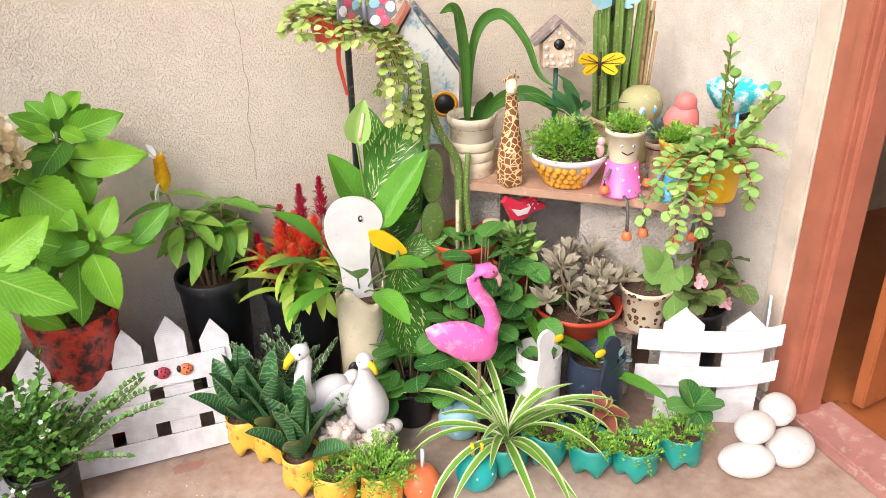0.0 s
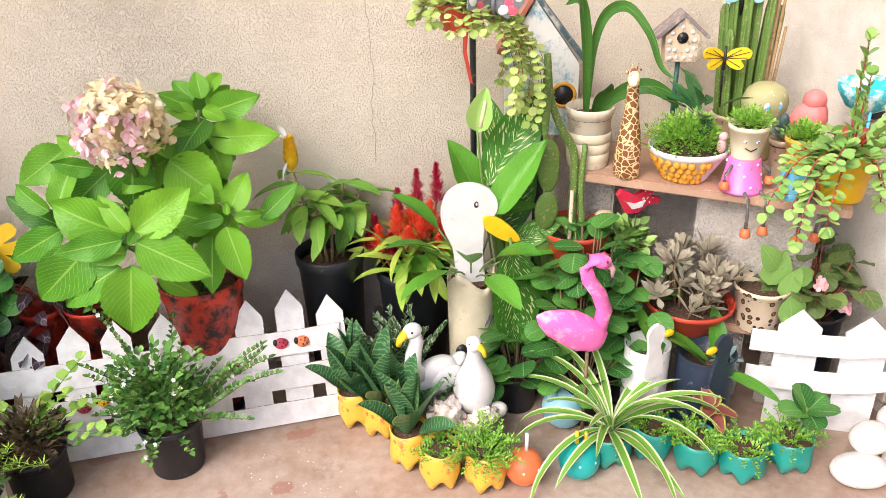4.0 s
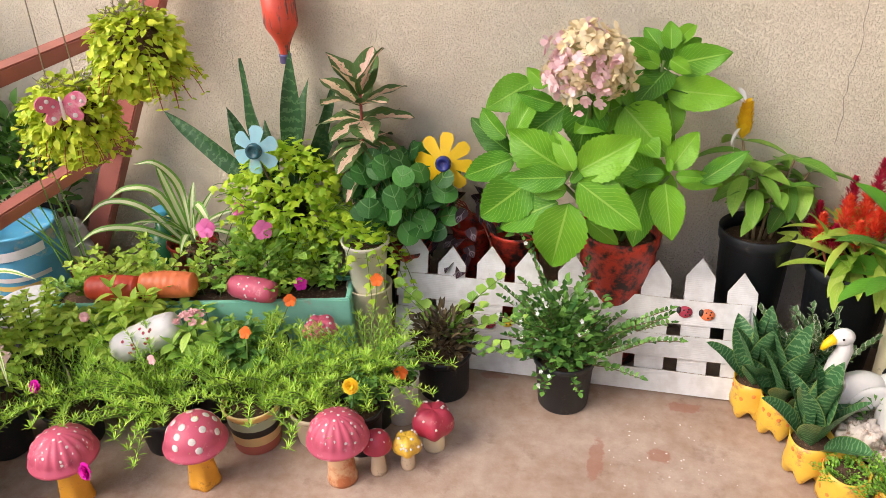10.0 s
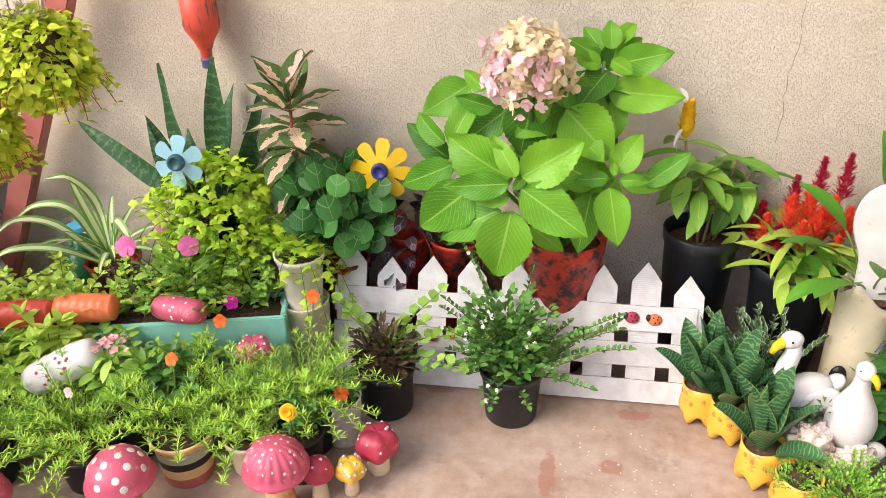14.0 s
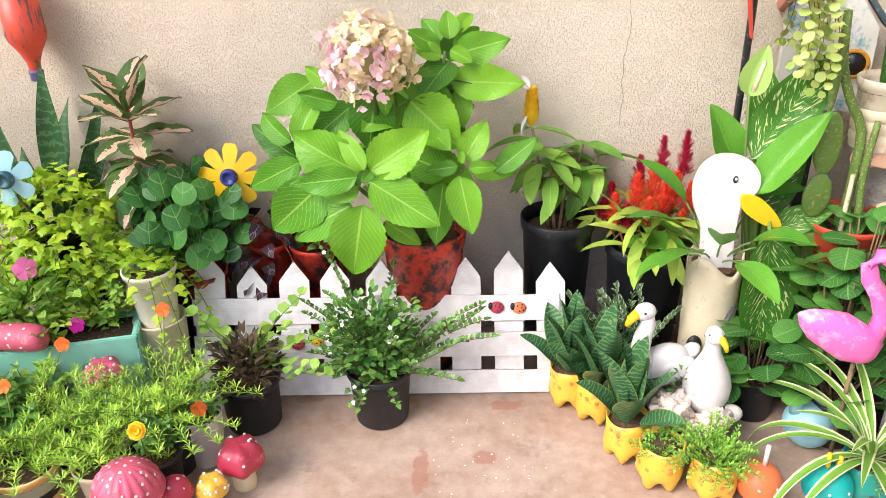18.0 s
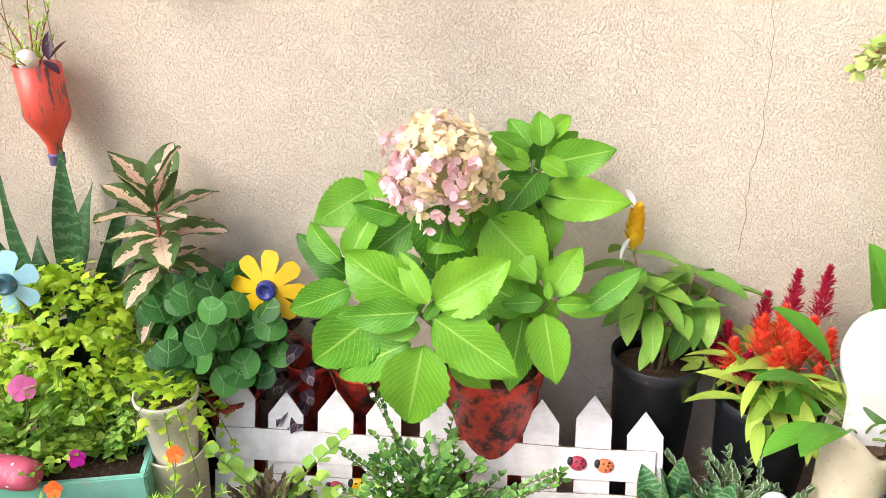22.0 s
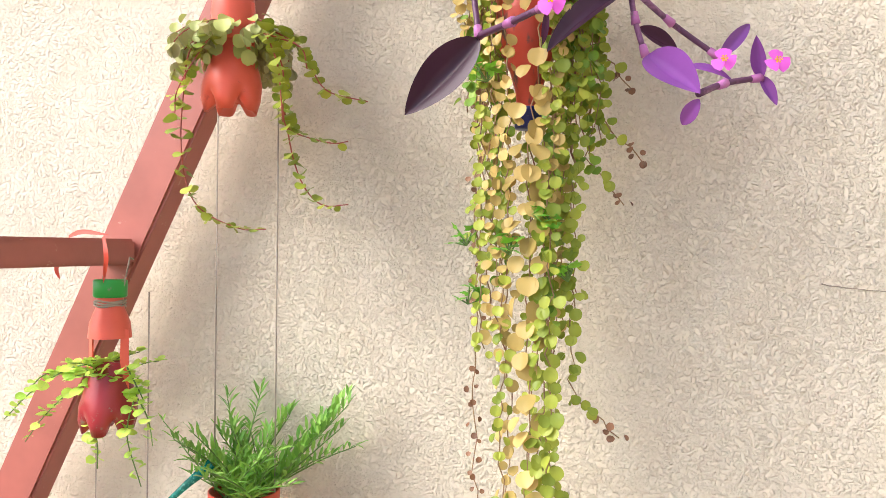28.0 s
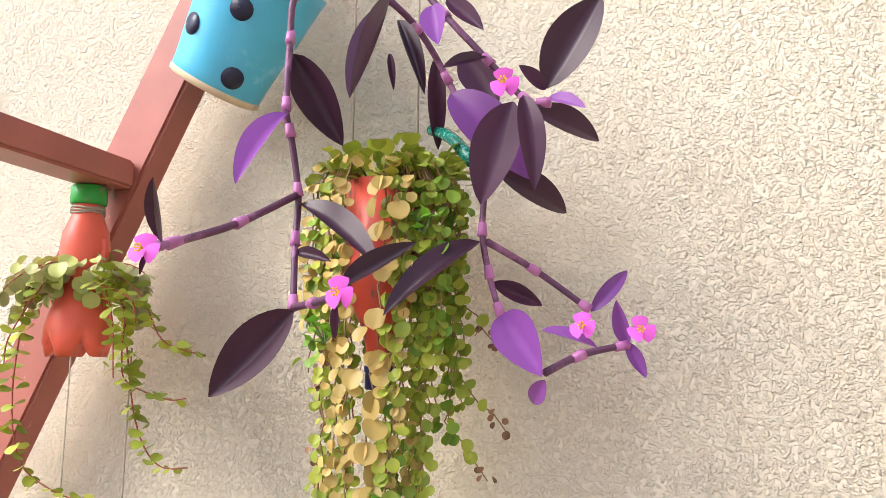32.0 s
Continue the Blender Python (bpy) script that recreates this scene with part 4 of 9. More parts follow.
for k in range(270):
    u = 1 - 1.8 * (k + 0.5) / 270
    a = k * 2.39996 + rnd(-0.2, 0.2)
    s = math.sqrt(1 - u * u)
    d = Vector((s * math.cos(a), s * math.sin(a), u))
    lumpy = (1 + 0.30 * noise.noise(d * 2.6)) * (1 + 0.12 * max(0.0, -u))
    p = bc + Vector((d.x * 0.094, d.y * 0.086, d.z * 0.088)) * lumpy * rnd(0.80, 1.08)
    cream = noise.noise(d * 1.8 + Vector((3, 1, 7))) + rnd(-0.2, 0.2) + 0.4 * d.x > -0.22
    flower(heads[cream], p, rnd(0.0145, 0.0195), 4, math.degrees(math.atan2(d.x, d.y)) + rnd(-50, 50), math.degrees(math.asin(d.z)) + rnd(-50, 45), 0.0165, "petal", cup=rnd(5, 55))
part("bloom", heads[0], F_HYD, hyd, "pale pink florets of the flower head", kind="stuff")
part("bloom", heads[1], F_CREAM, hyd, "cream florets in the flower head", kind="stuff")
# greenish core, toned darker to put shade into the gaps between florets
part("bloom_core", Geo().ball(bc, (0.062, 0.056, 0.058), 20, 14), F_CORE, hyd)
part("flower_stem", Geo().tube([(-0.09, -0.09, 0.75), tuple(bc)], 0.006), STEM, hyd)

redp = potted("empty_red_pot", "worn red pot with a drooping twig plant", -0.60, 2.205, 0, 0.078, 0.062, 0.35, REDPOT)
clump(redp, "foliage", G_BUSH, 40, (0, 0, 0.36), (0.05, 0.05, 0.05), 0.03, 0.016)

# ---- lollipop plant and celosia in black pots ----
R.seed(31)
lol = potted("lollipop_plant", "yellow lollipop plant in a deep black pot", 0.045, 2.20, 0, 0.098, 0.075, 0.415, BLACKPOT, rim=0.03, fill=0.9)
LO = leafmeshes("leaf", 4, 0.135, 0.047, "lance", (0.4, 1.0), (0.15, 0.35), n=8, cross=2)
for tip, n, az in (((-0.075, -0.02, 0.66), 9, 0), ((0.055, 0.0, 0.61), 8, 40), ((0.01, -0.05, 0.54), 6, 80), ((0.10, 0.02, 0.57), 7, 10), ((-0.03, -0.04, 0.58), 6, 55)):
    g = Geo().tube(arc((tip[0] * 0.3, tip[1] * 0.3, 0.37), tip, 0.01, 5), 0.005, 0.003)
    part("stem", g, WOODSTEM, lol)
    spots = []
    for k in range(n):
        p = Vector(tip).lerp(Vector((tip[0] * 0.3, tip[1] * 0.3, 0.40)), 0.12 * (k // 2))
        spots.append(aim(p, az + k * 97 + rnd(-20, 20), 5 - 12 * (k // 2) + rnd(-15, 20), rnd(-20, 20)))
    leafset(lol, G_LOL, LO, spots)
g = Geo()
for k in range(46):
    t = k / 46
    g.leaf(aim((-0.078 + rnd(-1, 1) * 0.002, -0.02, 0.665 + 0.085 * t), k * 137.5, 55, 0), 0.050 * (1 - 0.5 * t), 0.030, "ovate", -0.4, 0.3, 3, 1)
part("bloom", g, F_YELLOW, lol, "golden bract spike")
for az, e, z in ((-60, 30, 0.76), (-110, -50, 0.70), (-70, -60, 0.69), (-20, 40, 0.765)):
    g = Geo().leaf(aim((-0.085, -0.03, z), az, e), 0.055, 0.014, "lance", 0.8, 0.2, 5, 1)
    part("flower", g, F_WHITE, lol, "curled white flower")

cel = potted("celosia", "red plumed celosia in a tall black pot", 0.275, 2.15, 0, 0.108, 0.085, 0.36, BLACKPOT, rim=0.03)
CE = leafmeshes("leaf", 4, 0.125, 0.031, "lance", (0.3, 1.1), (0.2, 0.4), n=7, cross=1)
spots = []
for k in range(60):
    a = rnd(0, 360)
    rr = rnd(0.0, 0.09)
    spots.append(aim((rr * math.sin(radians(a)) - 0.01, rr * math.cos(radians(a)) - 0.03, rnd(0.36, 0.47)), a + rnd(-40, 40), rnd(-35, 60), rnd(-30, 30)))
leafset(cel, G_CELO, CE, spots)
for x, y, z, h, w, mt in ((-0.10, 0.02, 0.44, 0.10, 0.018, F_CRIMSON), (-0.045, -0.02, 0.46, 0.13, 0.03, F_RED), (0.0, 0.0, 0.46, 0.15, 0.034, F_RED), (0.05, -0.02, 0.46, 0.13, 0.032, F_RED), (0.03, 0.05, 0.50, 0.17, 0.026, F_CRIMSON), (0.085, 0.04, 0.52, 0.165, 0.024, F_CRIMSON), (-0.02, -0.06, 0.43, 0.10, 0.026, F_RED), (-0.07, -0.05, 0.42, 0.09, 0.02, F_CRIMSON), (0.06, -0.07, 0.40, 0.1, 0.02, F_RED), (-0.10, -0.04, 0.43, 0.11, 0.022, F_RED), (0.02, -0.04, 0.45, 0.12, 0.024, F_RED), (-0.03, 0.03, 0.48, 0.14, 0.024, F_CRIMSON), (-0.12, 0.0, 0.42, 0.08, 0.018, F_CRIMSON), (0.09, -0.02, 0.44, 0.12, 0.022, F_RED)):
    h, w = h * 0.72, w * 1.15
    g = Geo()
    for k in range(260):
        t = k / 260
        q = w * (1 - t) ** 0.75 * rnd(0.45, 1.15) * (0.75 + 0.25 * math.sin(t * 19 + x * 90))
        a = k * 137.5
        g.leaf(aim((x + q * 0.4 * math.sin(radians(a)), y + q * 0.4 * math.cos(radians(a)), z + h * t), a + rnd(-20, 20), rnd(20, 62)), 0.010 + q * 0.9, 0.0045, "lance", rnd(-0.6, 0.4), 0.3, 3, 1)
    part("plume", g, mt, cel)
    part("stem", Geo().tube([(x * 0.5, y * 0.5, 0.32), (x, y, z + 0.02)], 0.003), REDSTEM, cel)

# ---- white-flowered bush and bronze plant on the floor ----
R.seed(41)
bush = potted("flowering_bush", "small-leaved bush with tiny white flowers in a black pot", -0.42, 1.90, 0, 0.082, 0.066, 0.155, BLACKPOT, rim=0.016)
g, gl = Geo(), Geo()
arms = [(rnd(0, 360), rnd(52, 88), rnd(0.17, 0.29), rnd(0.05, 0.35)) for k in range(34)]
arms += [(-70, 74, 0.38, 0.05), (-55, 80, 0.33, 0.05), (85, 50, 0.33, 0.15), (100, 45, 0.30, 0.25), (75, 40, 0.28, 0.25), (95, 62, 0.30, 0.3), (110, 30, 0.22, 0.25), (-100, 40, 0.20, 0.5), (88, 35, 0.30, -0.15), (98, 28, 0.26, -0.2), (70, 25, 0.2, -0.1)]
arms += [(150 + 12 * k, 8 + (k * 17) % 40, 0.10 + 0.012 * (k % 4), 0.2) for k in range(12)]
for az, el, ln, sg in arms:
    sprig(g, gl, (rnd(-0.025, 0.025), rnd(-0.025, 0.025), 0.12), az, el, ln, 0.024, 0.0175, step=0.0125, sag=sg + 0.12, r=0.002, fold=0.25, lel=38, seg=4)
part("twig_growth", g, WOODSTEM, bush, kind="stuff")
part("foliage", gl, G_BUSH, bush, kind="stuff")
clump(bush, "inner_foliage", G_BUSH, 560, (-0.01, -0.01, 0.25), (0.12, 0.105, 0.115), 0.024, 0.017, "ovate", (0, 60), inner=0.2, low=-0.6)
g = Geo()
for k in range(60):
    i = R.randrange(len(gl.v))
    p = Vector(gl.v[i])
    flower(g, p + Vector((0, -0.004, 0.004)), 0.006, 5, 180 + rnd(-50, 50), rnd(0, 60), 0.005)
part("blossom", g, F_WHITE, bush, kind="stuff")

brz = potted("bronze_plant", "dark bronze-leaved plant in a black pot", -0.745, 1.885, 0, 0.078, 0.068, 0.135, BLACKPOT)
clump(brz, "foliage", G_BRONZE, 420, (0, 0, 0.155), (0.085, 0.08, 0.105), 0.032, 0.012, "ovate", (0, 80), inner=0.3, low=-0.2)
g, gl = Geo(), Geo()
for az, el, ln in ((70, 60, 0.22), (95, 35, 0.24), (110, 20, 0.22), (-80, 60, 0.18), (-60, 40, 0.14), (100, 60, 0.16)):
    sprig(g, gl, (0.0, 0.02, 0.16), az, el, ln, 0.036, 0.032, "round", 0.03, 0.25, 0.0018, True, 0.2, 0.12)
part("stem_growth", g, STEM, brz, kind="stuff")
part("round_leaves", gl, G_MINT, brz, kind="stuff")

# ---- tall planter of the duck and the lilies ----
R.seed(51)
duck = thing("duck_planter", "white duck cut-out planter with a cream curved body holding a lily", "planter", 0.405, 2.0, 0)
g = Geo().lathe([(0.060, 0), (0.063, 0.01), (0.066, 0.375), (0.065, 0.40), (0.061, 0.395), (0.056, 0.30)], 48, wob=lambda a, k: 1 + (0.03 * math.sin(3 * a) if k > 2 else 0))
g.v = [(px, py, pz + (0.022 * math.cos(3 * math.atan2(py, px) + 0.6) - 0.012 if pz > 0.35 else 0)) for px, py, pz in g.v]
part("body", g, CREAM, duck)
out = [(-0.046, 0.36), (-0.050, 0.41), (-0.056, 0.48), (-0.078, 0.535), (-0.086, 0.585), (-0.074, 0.632), (-0.045, 0.658), (-0.008, 0.662), (0.032, 0.648), (0.058, 0.618), (0.064, 0.585), (0.052, 0.562), (0.030, 0.555), (0.026, 0.52), (0.024, 0.45), (0.024, 0.36)]
part("head", Geo().slab(rounded(out), 0.012, pose(0, -0.028, 0)), WHITE, duck, smooth=False)
part("beak", Geo().slab(rounded([(0.026, 0.566), (0.062, 0.560), (0.100, 0.528), (0.124, 0.492), (0.112, 0.484), (0.085, 0.490), (0.050, 0.512), (0.028, 0.535)], 4), 0.010, pose(0, -0.036, 0)), BRIGHTYELLOW, duck, "bright yellow beak", False)
part("eye", Geo().ball((0.006, -0.035, 0.603), (0.006, 0.003, 0.009), 12, 8), BLACK, duck)
part("eye_white", Geo().ball((0.0065, -0.0375, 0.6045), (0.003, 0.002, 0.004), 8, 6), WHITE, duck)
part("drawing", Geo().tube([(0.02, -0.064, 0.25), (0.035, -0.058, 0.28), (0.05, -0.045, 0.27), (0.03, -0.06, 0.24), (0.045, -0.05, 0.22)], 0.0012), PURPLECAP, duck, "sketched flower")
part("foot", Geo().ball((-0.045, -0.06, 0.17), (0.02, 0.012, 0.03)), BLACK, duck)
part("foot", Geo().ball((0.045, -0.055, 0.17), (0.02, 0.012, 0.03)), BLACK, duck)
part("soil", Geo().ball((0, 0, 0.37), (0.057, 0.057, 0.008)), SOIL, duck)
LL = leafmeshes("leaf", 4, 0.165, 0.066, "lance", (0.3, 0.8), (0.2, 0.4), n=11, cross=2)
spots, g = [], Geo()
for az, el, ln in ((-75, 35, 0.07), (-110, 20, 0.06), (-60, 10, 0.05), (60, 60, 0.11), (90, 20, 0.06), (150, 50, 0.08), (20, 55, 0.09), (120, 5, 0.05), (200, 55, 0.07), (-95, 45, 0.09), (-130, 35, 0.06), (170, 25, 0.06), (-80, 60, 0.12)):
    a = radians(az)
    tip = Vector((0.03 * math.sin(a), -0.02 + 0.03 * math.cos(a), 0.37)) + Vector((math.sin(a) * math.cos(radians(el)), math.cos(a) * math.cos(radians(el)), abs(math.sin(radians(el))) + 0.5)) * ln
    g.tube(arc((0.01 * math.sin(a), -0.01, 0.37), tip, 0.01, 5), 0.0025)
    spots.append(aim(tip, az, el - 10, rnd(-20, 20)))
leafset(duck, G_LILY, LL, spots)
part("stem_growth", g, STEM, duck, kind="stuff")

# dieffenbachia behind the duck
die = potted("dieffenbachia", "dieffenbachia with large mottled leaves in a black pot", 0.53, 2.06, 0, 0.095, 0.075, 0.24, BLACKPOT)
DO = Vector((0.53, 2.06, 0))
LD = leafmeshes("leaf", 3, 0.29, 0.130, "ovate", (0.1, 0.35), (0.15, 0.35), n=14, cross=3, wave=0.03)
LDP = leafmeshes("leaf", 2, 0.29, 0.105, "ovate", (0.1, 0.3), (0.3, 0.6), n=14, cross=3, wave=0.04)
for a, t, way, w, mt in (((0.454, 2.0, 0.638), (0.618, 2.05, 0.862), (-0.35, -1, 0.3), 1.0, G_DIEF), ((0.466, 1.97, 0.566), (0.607, 1.97, 0.777), (-0.8, -0.7, 0.4), 0.9, G_LILY), ((0.434, 2.05, 0.605), (0.361, 2.05, 0.764), (0.3, -1, 0.2), 1.25, G_LILY), ((0.497, 1.93, 0.476), (0.504, 1.88, 0.188), (0.1, -1, 0.2), 1.0, G_DIEF), ((0.47, 2.03, 0.545), (0.610, 2.03, 0.556), (0, -0.6, 1), 1.0, G_LILY), ((0.50, 2.08, 0.45), (0.62, 2.12, 0.64), (-0.2, -1, 0.3), 1.0, G_DIEF), ((0.53, 2.03, 0.44), (0.66, 1.99, 0.52), (0, -0.8, 0.6), 1.0, G_DIEF), ((0.52, 2.08, 0.60), (0.50, 2.12, 0.82), (0.1, -1, 0.2), 0.9, G_DIEF)):
    part("leaf", (LD if mt is G_DIEF else LDP)[R.randrange(2)].copy(), mt, die, m=blade(Vector(a) - DO, Vector(t) - DO, way, 0.29, w))
    part("stem", Geo().tube(curve([(0, 0, 0.2), (Vector(a) - DO) * 0.6 + Vector((0, 0.02, 0.2)), Vector(a) - DO]), 0.008, 0.005), STEM, die)
part("spathe", Geo().leaf(blade(Vector((0.425, 2.0, 0.785)) - DO, Vector((0.450, 2.0, 0.897)) - DO, (-0.5, -1, 0), 0.11), 0.11, 0.062, "ovate", 0.1, 0.9, 10, 3), G_JADE, die, "pale green spathe")
part("spadix", Geo().tube([Vector((0.43, 1.99, 0.80)) - DO, Vector((0.443, 1.988, 0.865)) - DO], 0.006, 0.004, 8), F_CREAM, die)
part("flower_stalk", Geo().tube(curve([(-0.03, -0.02, 0.24), (-0.08, -0.05, 0.55), tuple(Vector((0.425, 2.0, 0.79)) - DO)]), 0.003), STEM, die)

# black iron stand with a hanging pot
stand = thing("plant_stand", "tall black iron plant stand with hooked top", "plant stand", 0.452, 2.13, 0)
part("pole", Geo().tube([(0, 0, 0), (0.0, 0, 1.03), (-0.015, -0.03, 1.09), (-0.05, -0.06, 1.10)], 0.0085, seg=10), IRON, stand)
part("pole", Geo().tube([(0.14, 0.03, 0), (0.13, 0.03, 0.72)], 0.0085, seg=10), IRON, stand)
part("crossbar", Geo().tube([(0, 0, 0.5), (0.135, 0.03, 0.5)], 0.005), IRON, stand)
part("base", Geo().tube([(-0.08, -0.04, 0.006), (0.2, 0.06, 0.006)], 0.006), IRON, stand)

hang = thing("hanging_pot", "red hanging pot of trailing jade with a ribbon", "hanging plant", 0.40, 2.05, 1.03)
pot(hang, 0.062, 0.045, 0.065, REDPLAIN)
g, gl = Geo(), Geo()
for k in range(34):
    a = rnd(0, 360)
    sprig(g, gl, (0.035 * math.sin(radians(a)), 0.035 * math.cos(radians(a)), 0.065), a, 40, rnd(0.05, 0.13), 0.028, 0.026, "round", 0.016, 1.2, 0.0014, True, 0.3, 0.1, seg=5)
for az, ln in ((95, 0.38), (120, 0.34), (80, 0.30), (135, 0.26), (70, 0.3), (110, 0.40), (92, 0.46), (150, 0.30), (108, 0.27), (85, 0.36), (125, 0.42), (140, 0.34), (100, 0.30)):
    sprig(g, gl, (0.05 * math.sin(radians(az)), 0.05 * math.cos(radians(az)), 0.06), az, -12, ln * rnd(0.8, 1.0), 0.026, 0.024, "round", 0.020, rnd(1.0, 1.3), 0.0014, True, 0.2, 0.1, seg=5)
part("vines", g, REDSTEM, hang, kind="stuff")
part("foliage", gl, leafmat("pale_jade_leaf", (0.56, 0.66, 0.22), (0.28, 0.42, 0.08), None, rough=0.4, joined=True), hang, kind="stuff")
part("ribbon", Geo().slab([(0, 0), (0.012, 0.002), (0.008, -0.05), (0.022, -0.13), (0.014, -0.125), (-0.002, -0.05)], 0.002, pose(-0.01, -0.06, 0.01)), REDPLAIN, hang, "loose red ribbon", False)
mb = thing("mosaic_butterfly", "mosaic butterfly ornament with grey and pink wings", "ornament", 0.452, 1.965, 1.105, 8)
mb.scale = (1.22, 1.22, 1.22)
GREYTIN = painted("grey_tin", (0.2, 0.21, 0.24), 0.4)
for sx in (-1, 1):
    out = [(0, 0.0), (sx * 0.03, 0.035), (sx * 0.058, 0.028), (sx * 0.062, -0.005), (sx * 0.045, -0.02), (sx * 0.03, -0.034), (sx * 0.010, -0.022)]
    if sx < 0:
        out.reverse()
    wing = part("wing", Geo().slab(out, 0.004, pose(0, 0, 0, 0, 0, -sx * 18)), GREYTIN, mb, smooth=False)
    for k, (a, b, c) in enumerate(((0.02, 0.014, PALEBLUE), (0.038, 0.02, MUSHCAP), (0.05, 0.008, WHITE), (0.032, -0.004, MUSHCAP), (0.022, -0.016, WHITE), (0.04, -0.018, MUSHCAP))):
        part("tile", Geo().ball(pose(0, 0, 0, 0, 0, -sx * 18) @ Vector((sx * a, -0.003, b)), (0.0115, 0.0012, 0.0095), 5, 4, pose(0, 0, 0, 0, k * 37, -sx * 18)), c, wing, smooth=False)
part("body", Geo().tube([(0, -0.004, -0.03), (0, -0.006, 0.03)], 0.005, 0.004), GREYTIN, mb)

# birdhouse board
bh = thing("painted_birdhouse", "distressed white and blue wooden birdhouse with a round hole", "birdhouse", 0.675, 2.225, 0.69, -16)
TINTED = painted("distressed_white", (0.74, 0.74, 0.68), 0.7, (0.14, 0.34, 0.42), 0.19, 14, 0.3)
part("front", Geo().slab([(-0.10, 0), (0.10, 0), (0.10, 0.20), (-0.02, 0.37), (-0.10, 0.24)], 0.07), TINTED, bh, smooth=False)
part("roof_panel", Geo().box((0.055, 0, 0.285), (0.225, 0.10, 0.012), m=Euler((0, radians(52), 0)).to_matrix().to_4x4(), bevel=0.002), painted("slate_blue_paint", (0.05, 0.09, 0.11), 0.6, (0.5, 0.5, 0.45), 0.25, 16), bh, smooth=False)
part("roof_panel", Geo().box((-0.075, 0, 0.305), (0.17, 0.10, 0.012), m=Euler((0, radians(-58), 0)).to_matrix().to_4x4(), bevel=0.002), REDWOOD, bh, smooth=False)
part("hole_rim", Geo().lathe([(0.036, 0), (0.036, 0.006), (0.027, 0.006), (0.027, 0)], 24, pose(0.06, -0.034, 0.115, 90)), MUSTARD, bh)
# black disc on the closed front, in place of the dark inside
part("hole", Geo().lathe([(0.028, 0), (0.028, 0.004)], 24, pose(0.06, -0.034, 0.115, 90)), BLACK, bh)
part("post", Geo().box((0.0, 0.0, -0.345), (0.03, 0.03, 0.69), bevel=0.003), IRON, bh, smooth=False)

# ---- corner shelf of planks on blocks ----
SH = pose(0.713, 2.012, 0, 0, 0, -39.2)


def on_shelf(u, n, z=0.637):
    p = SH @ Vector((u, n, z))
    return p.x, p.y, p.z


shelf = thing("corner_shelf", "two-tier plank shelf on rough concrete blocks", "shelf", 0, 0, 0)
shelf.matrix_basis = SH
part("plank", Geo().box((0.315, 0.14, 0.625), (0.69, 0.28, 0.024), bevel=0.003), PLANK, shelf, smooth=False)
part("plank", Geo().box((0.30, 0.36, 0.625), (0.42, 0.15, 0.024), bevel=0.003), PLANK, shelf, smooth=False)
part("plank", Geo().box((0.26, 0.12, 0.258), (0.78, 0.25, 0.024), bevel=0.003), PLANK, shelf, smooth=False)
part("block", Geo().box((0.45, 0.16, 0.4415), (0.30, 0.16, 0.343), bevel=0.006), BLOCK, shelf, smooth=False)
part("block", Geo().box((0.02, 0.17, 0.4415), (0.10, 0.12, 0.343), bevel=0.006), BLOCK, shelf, smooth=False)
part("block", Geo().box((0.27, 0.13, 0.123), (0.40, 0.16, 0.246), bevel=0.006), BLOCK, shelf, smooth=False)
part("block", Geo().box((-0.08, 0.13, 0.123), (0.09, 0.16, 0.246), bevel=0.006), BLOCK, shelf, smooth=False)
part("block", Geo().box((0.58, 0.13, 0.123), (0.12, 0.16, 0.246), bevel=0.006), BLOCK, shelf, smooth=False)
part("block", Geo().box((0.30, 0.40, 0.306), (0.36, 0.12, 0.612), bevel=0.006), BLOCK, shelf, smooth=False)

strap = potted("strap_leaf_plant", "strap-leaved plant in a ridged cream bottle pot", 0.758, 2.07, 0.637, 0.064, 0.056, 0.165, painted("ridged_cream", (0.74, 0.67, 0.52), 0.5, (0.50, 0.40, 0.27), 0.16, 30, 0.3), rim=0.02)
for z, r in ((0.030, 0.0600), (0.058, 0.0618), (0.086, 0.0632)):
    part("ridge", Geo().lathe([(r - 0.004, z - 0.012), (r - 0.0012, z - 0.009), (r - 0.0012, z + 0.010), (r - 0.004, z + 0.013)], 32, caps=False), CREAM, strap)
SO = Vector((0.758, 2.07, 0.637))
for pts, w in ((((0.745, 2.07, 0.78), (0.733, 2.06, 0.95), (0.715, 2.05, 1.05), (0.69, 2.03, 1.085), (0.655, 2.02, 1.075)), 0.034), (((0.75, 2.08, 0.78), (0.765, 2.09, 0.95), (0.80, 2.10, 1.03), (0.86, 2.10, 1.042), (0.905, 2.06, 0.98), (0.93, 2.03, 0.90), (0.965, 2.0, 0.865)), 0.030), (((0.77, 2.06, 0.78), (0.82, 2.03, 0.84), (0.88, 2.0, 0.86), (0.94, 1.99, 0.83), (0.97, 1.98, 0.79)), 0.042), (((0.77, 2.07, 0.78), (0.785, 2.05, 0.84), (0.79, 2.02, 0.87)), 0.05)):
    part("leaf", ribbon([Vector(p) - SO for p in pts], w, (0.2, -1, 0.3)), G_STRAP, strap)

gir = thing("giraffe", "giraffe ornament painted on a bottle with brown patches", "ornament", 0.818, 1.952, 0.637, 12)
GIR = Nodes("giraffe_patches")
tcn = GIR.n("ShaderNodeTexCoord")
vor = GIR.n("ShaderNodeTexVoronoi", Scale=64.0)
vor.feature = "DISTANCE_TO_EDGE"
GIR.link(tcn.outputs["Object"], vor.inputs["Vector"])
GIR.base(GIR.ramp(vor.outputs["Distance"], (0.06, (0.70, 0.54, 0.28)), (0.09, (0.20, 0.065, 0.02))))
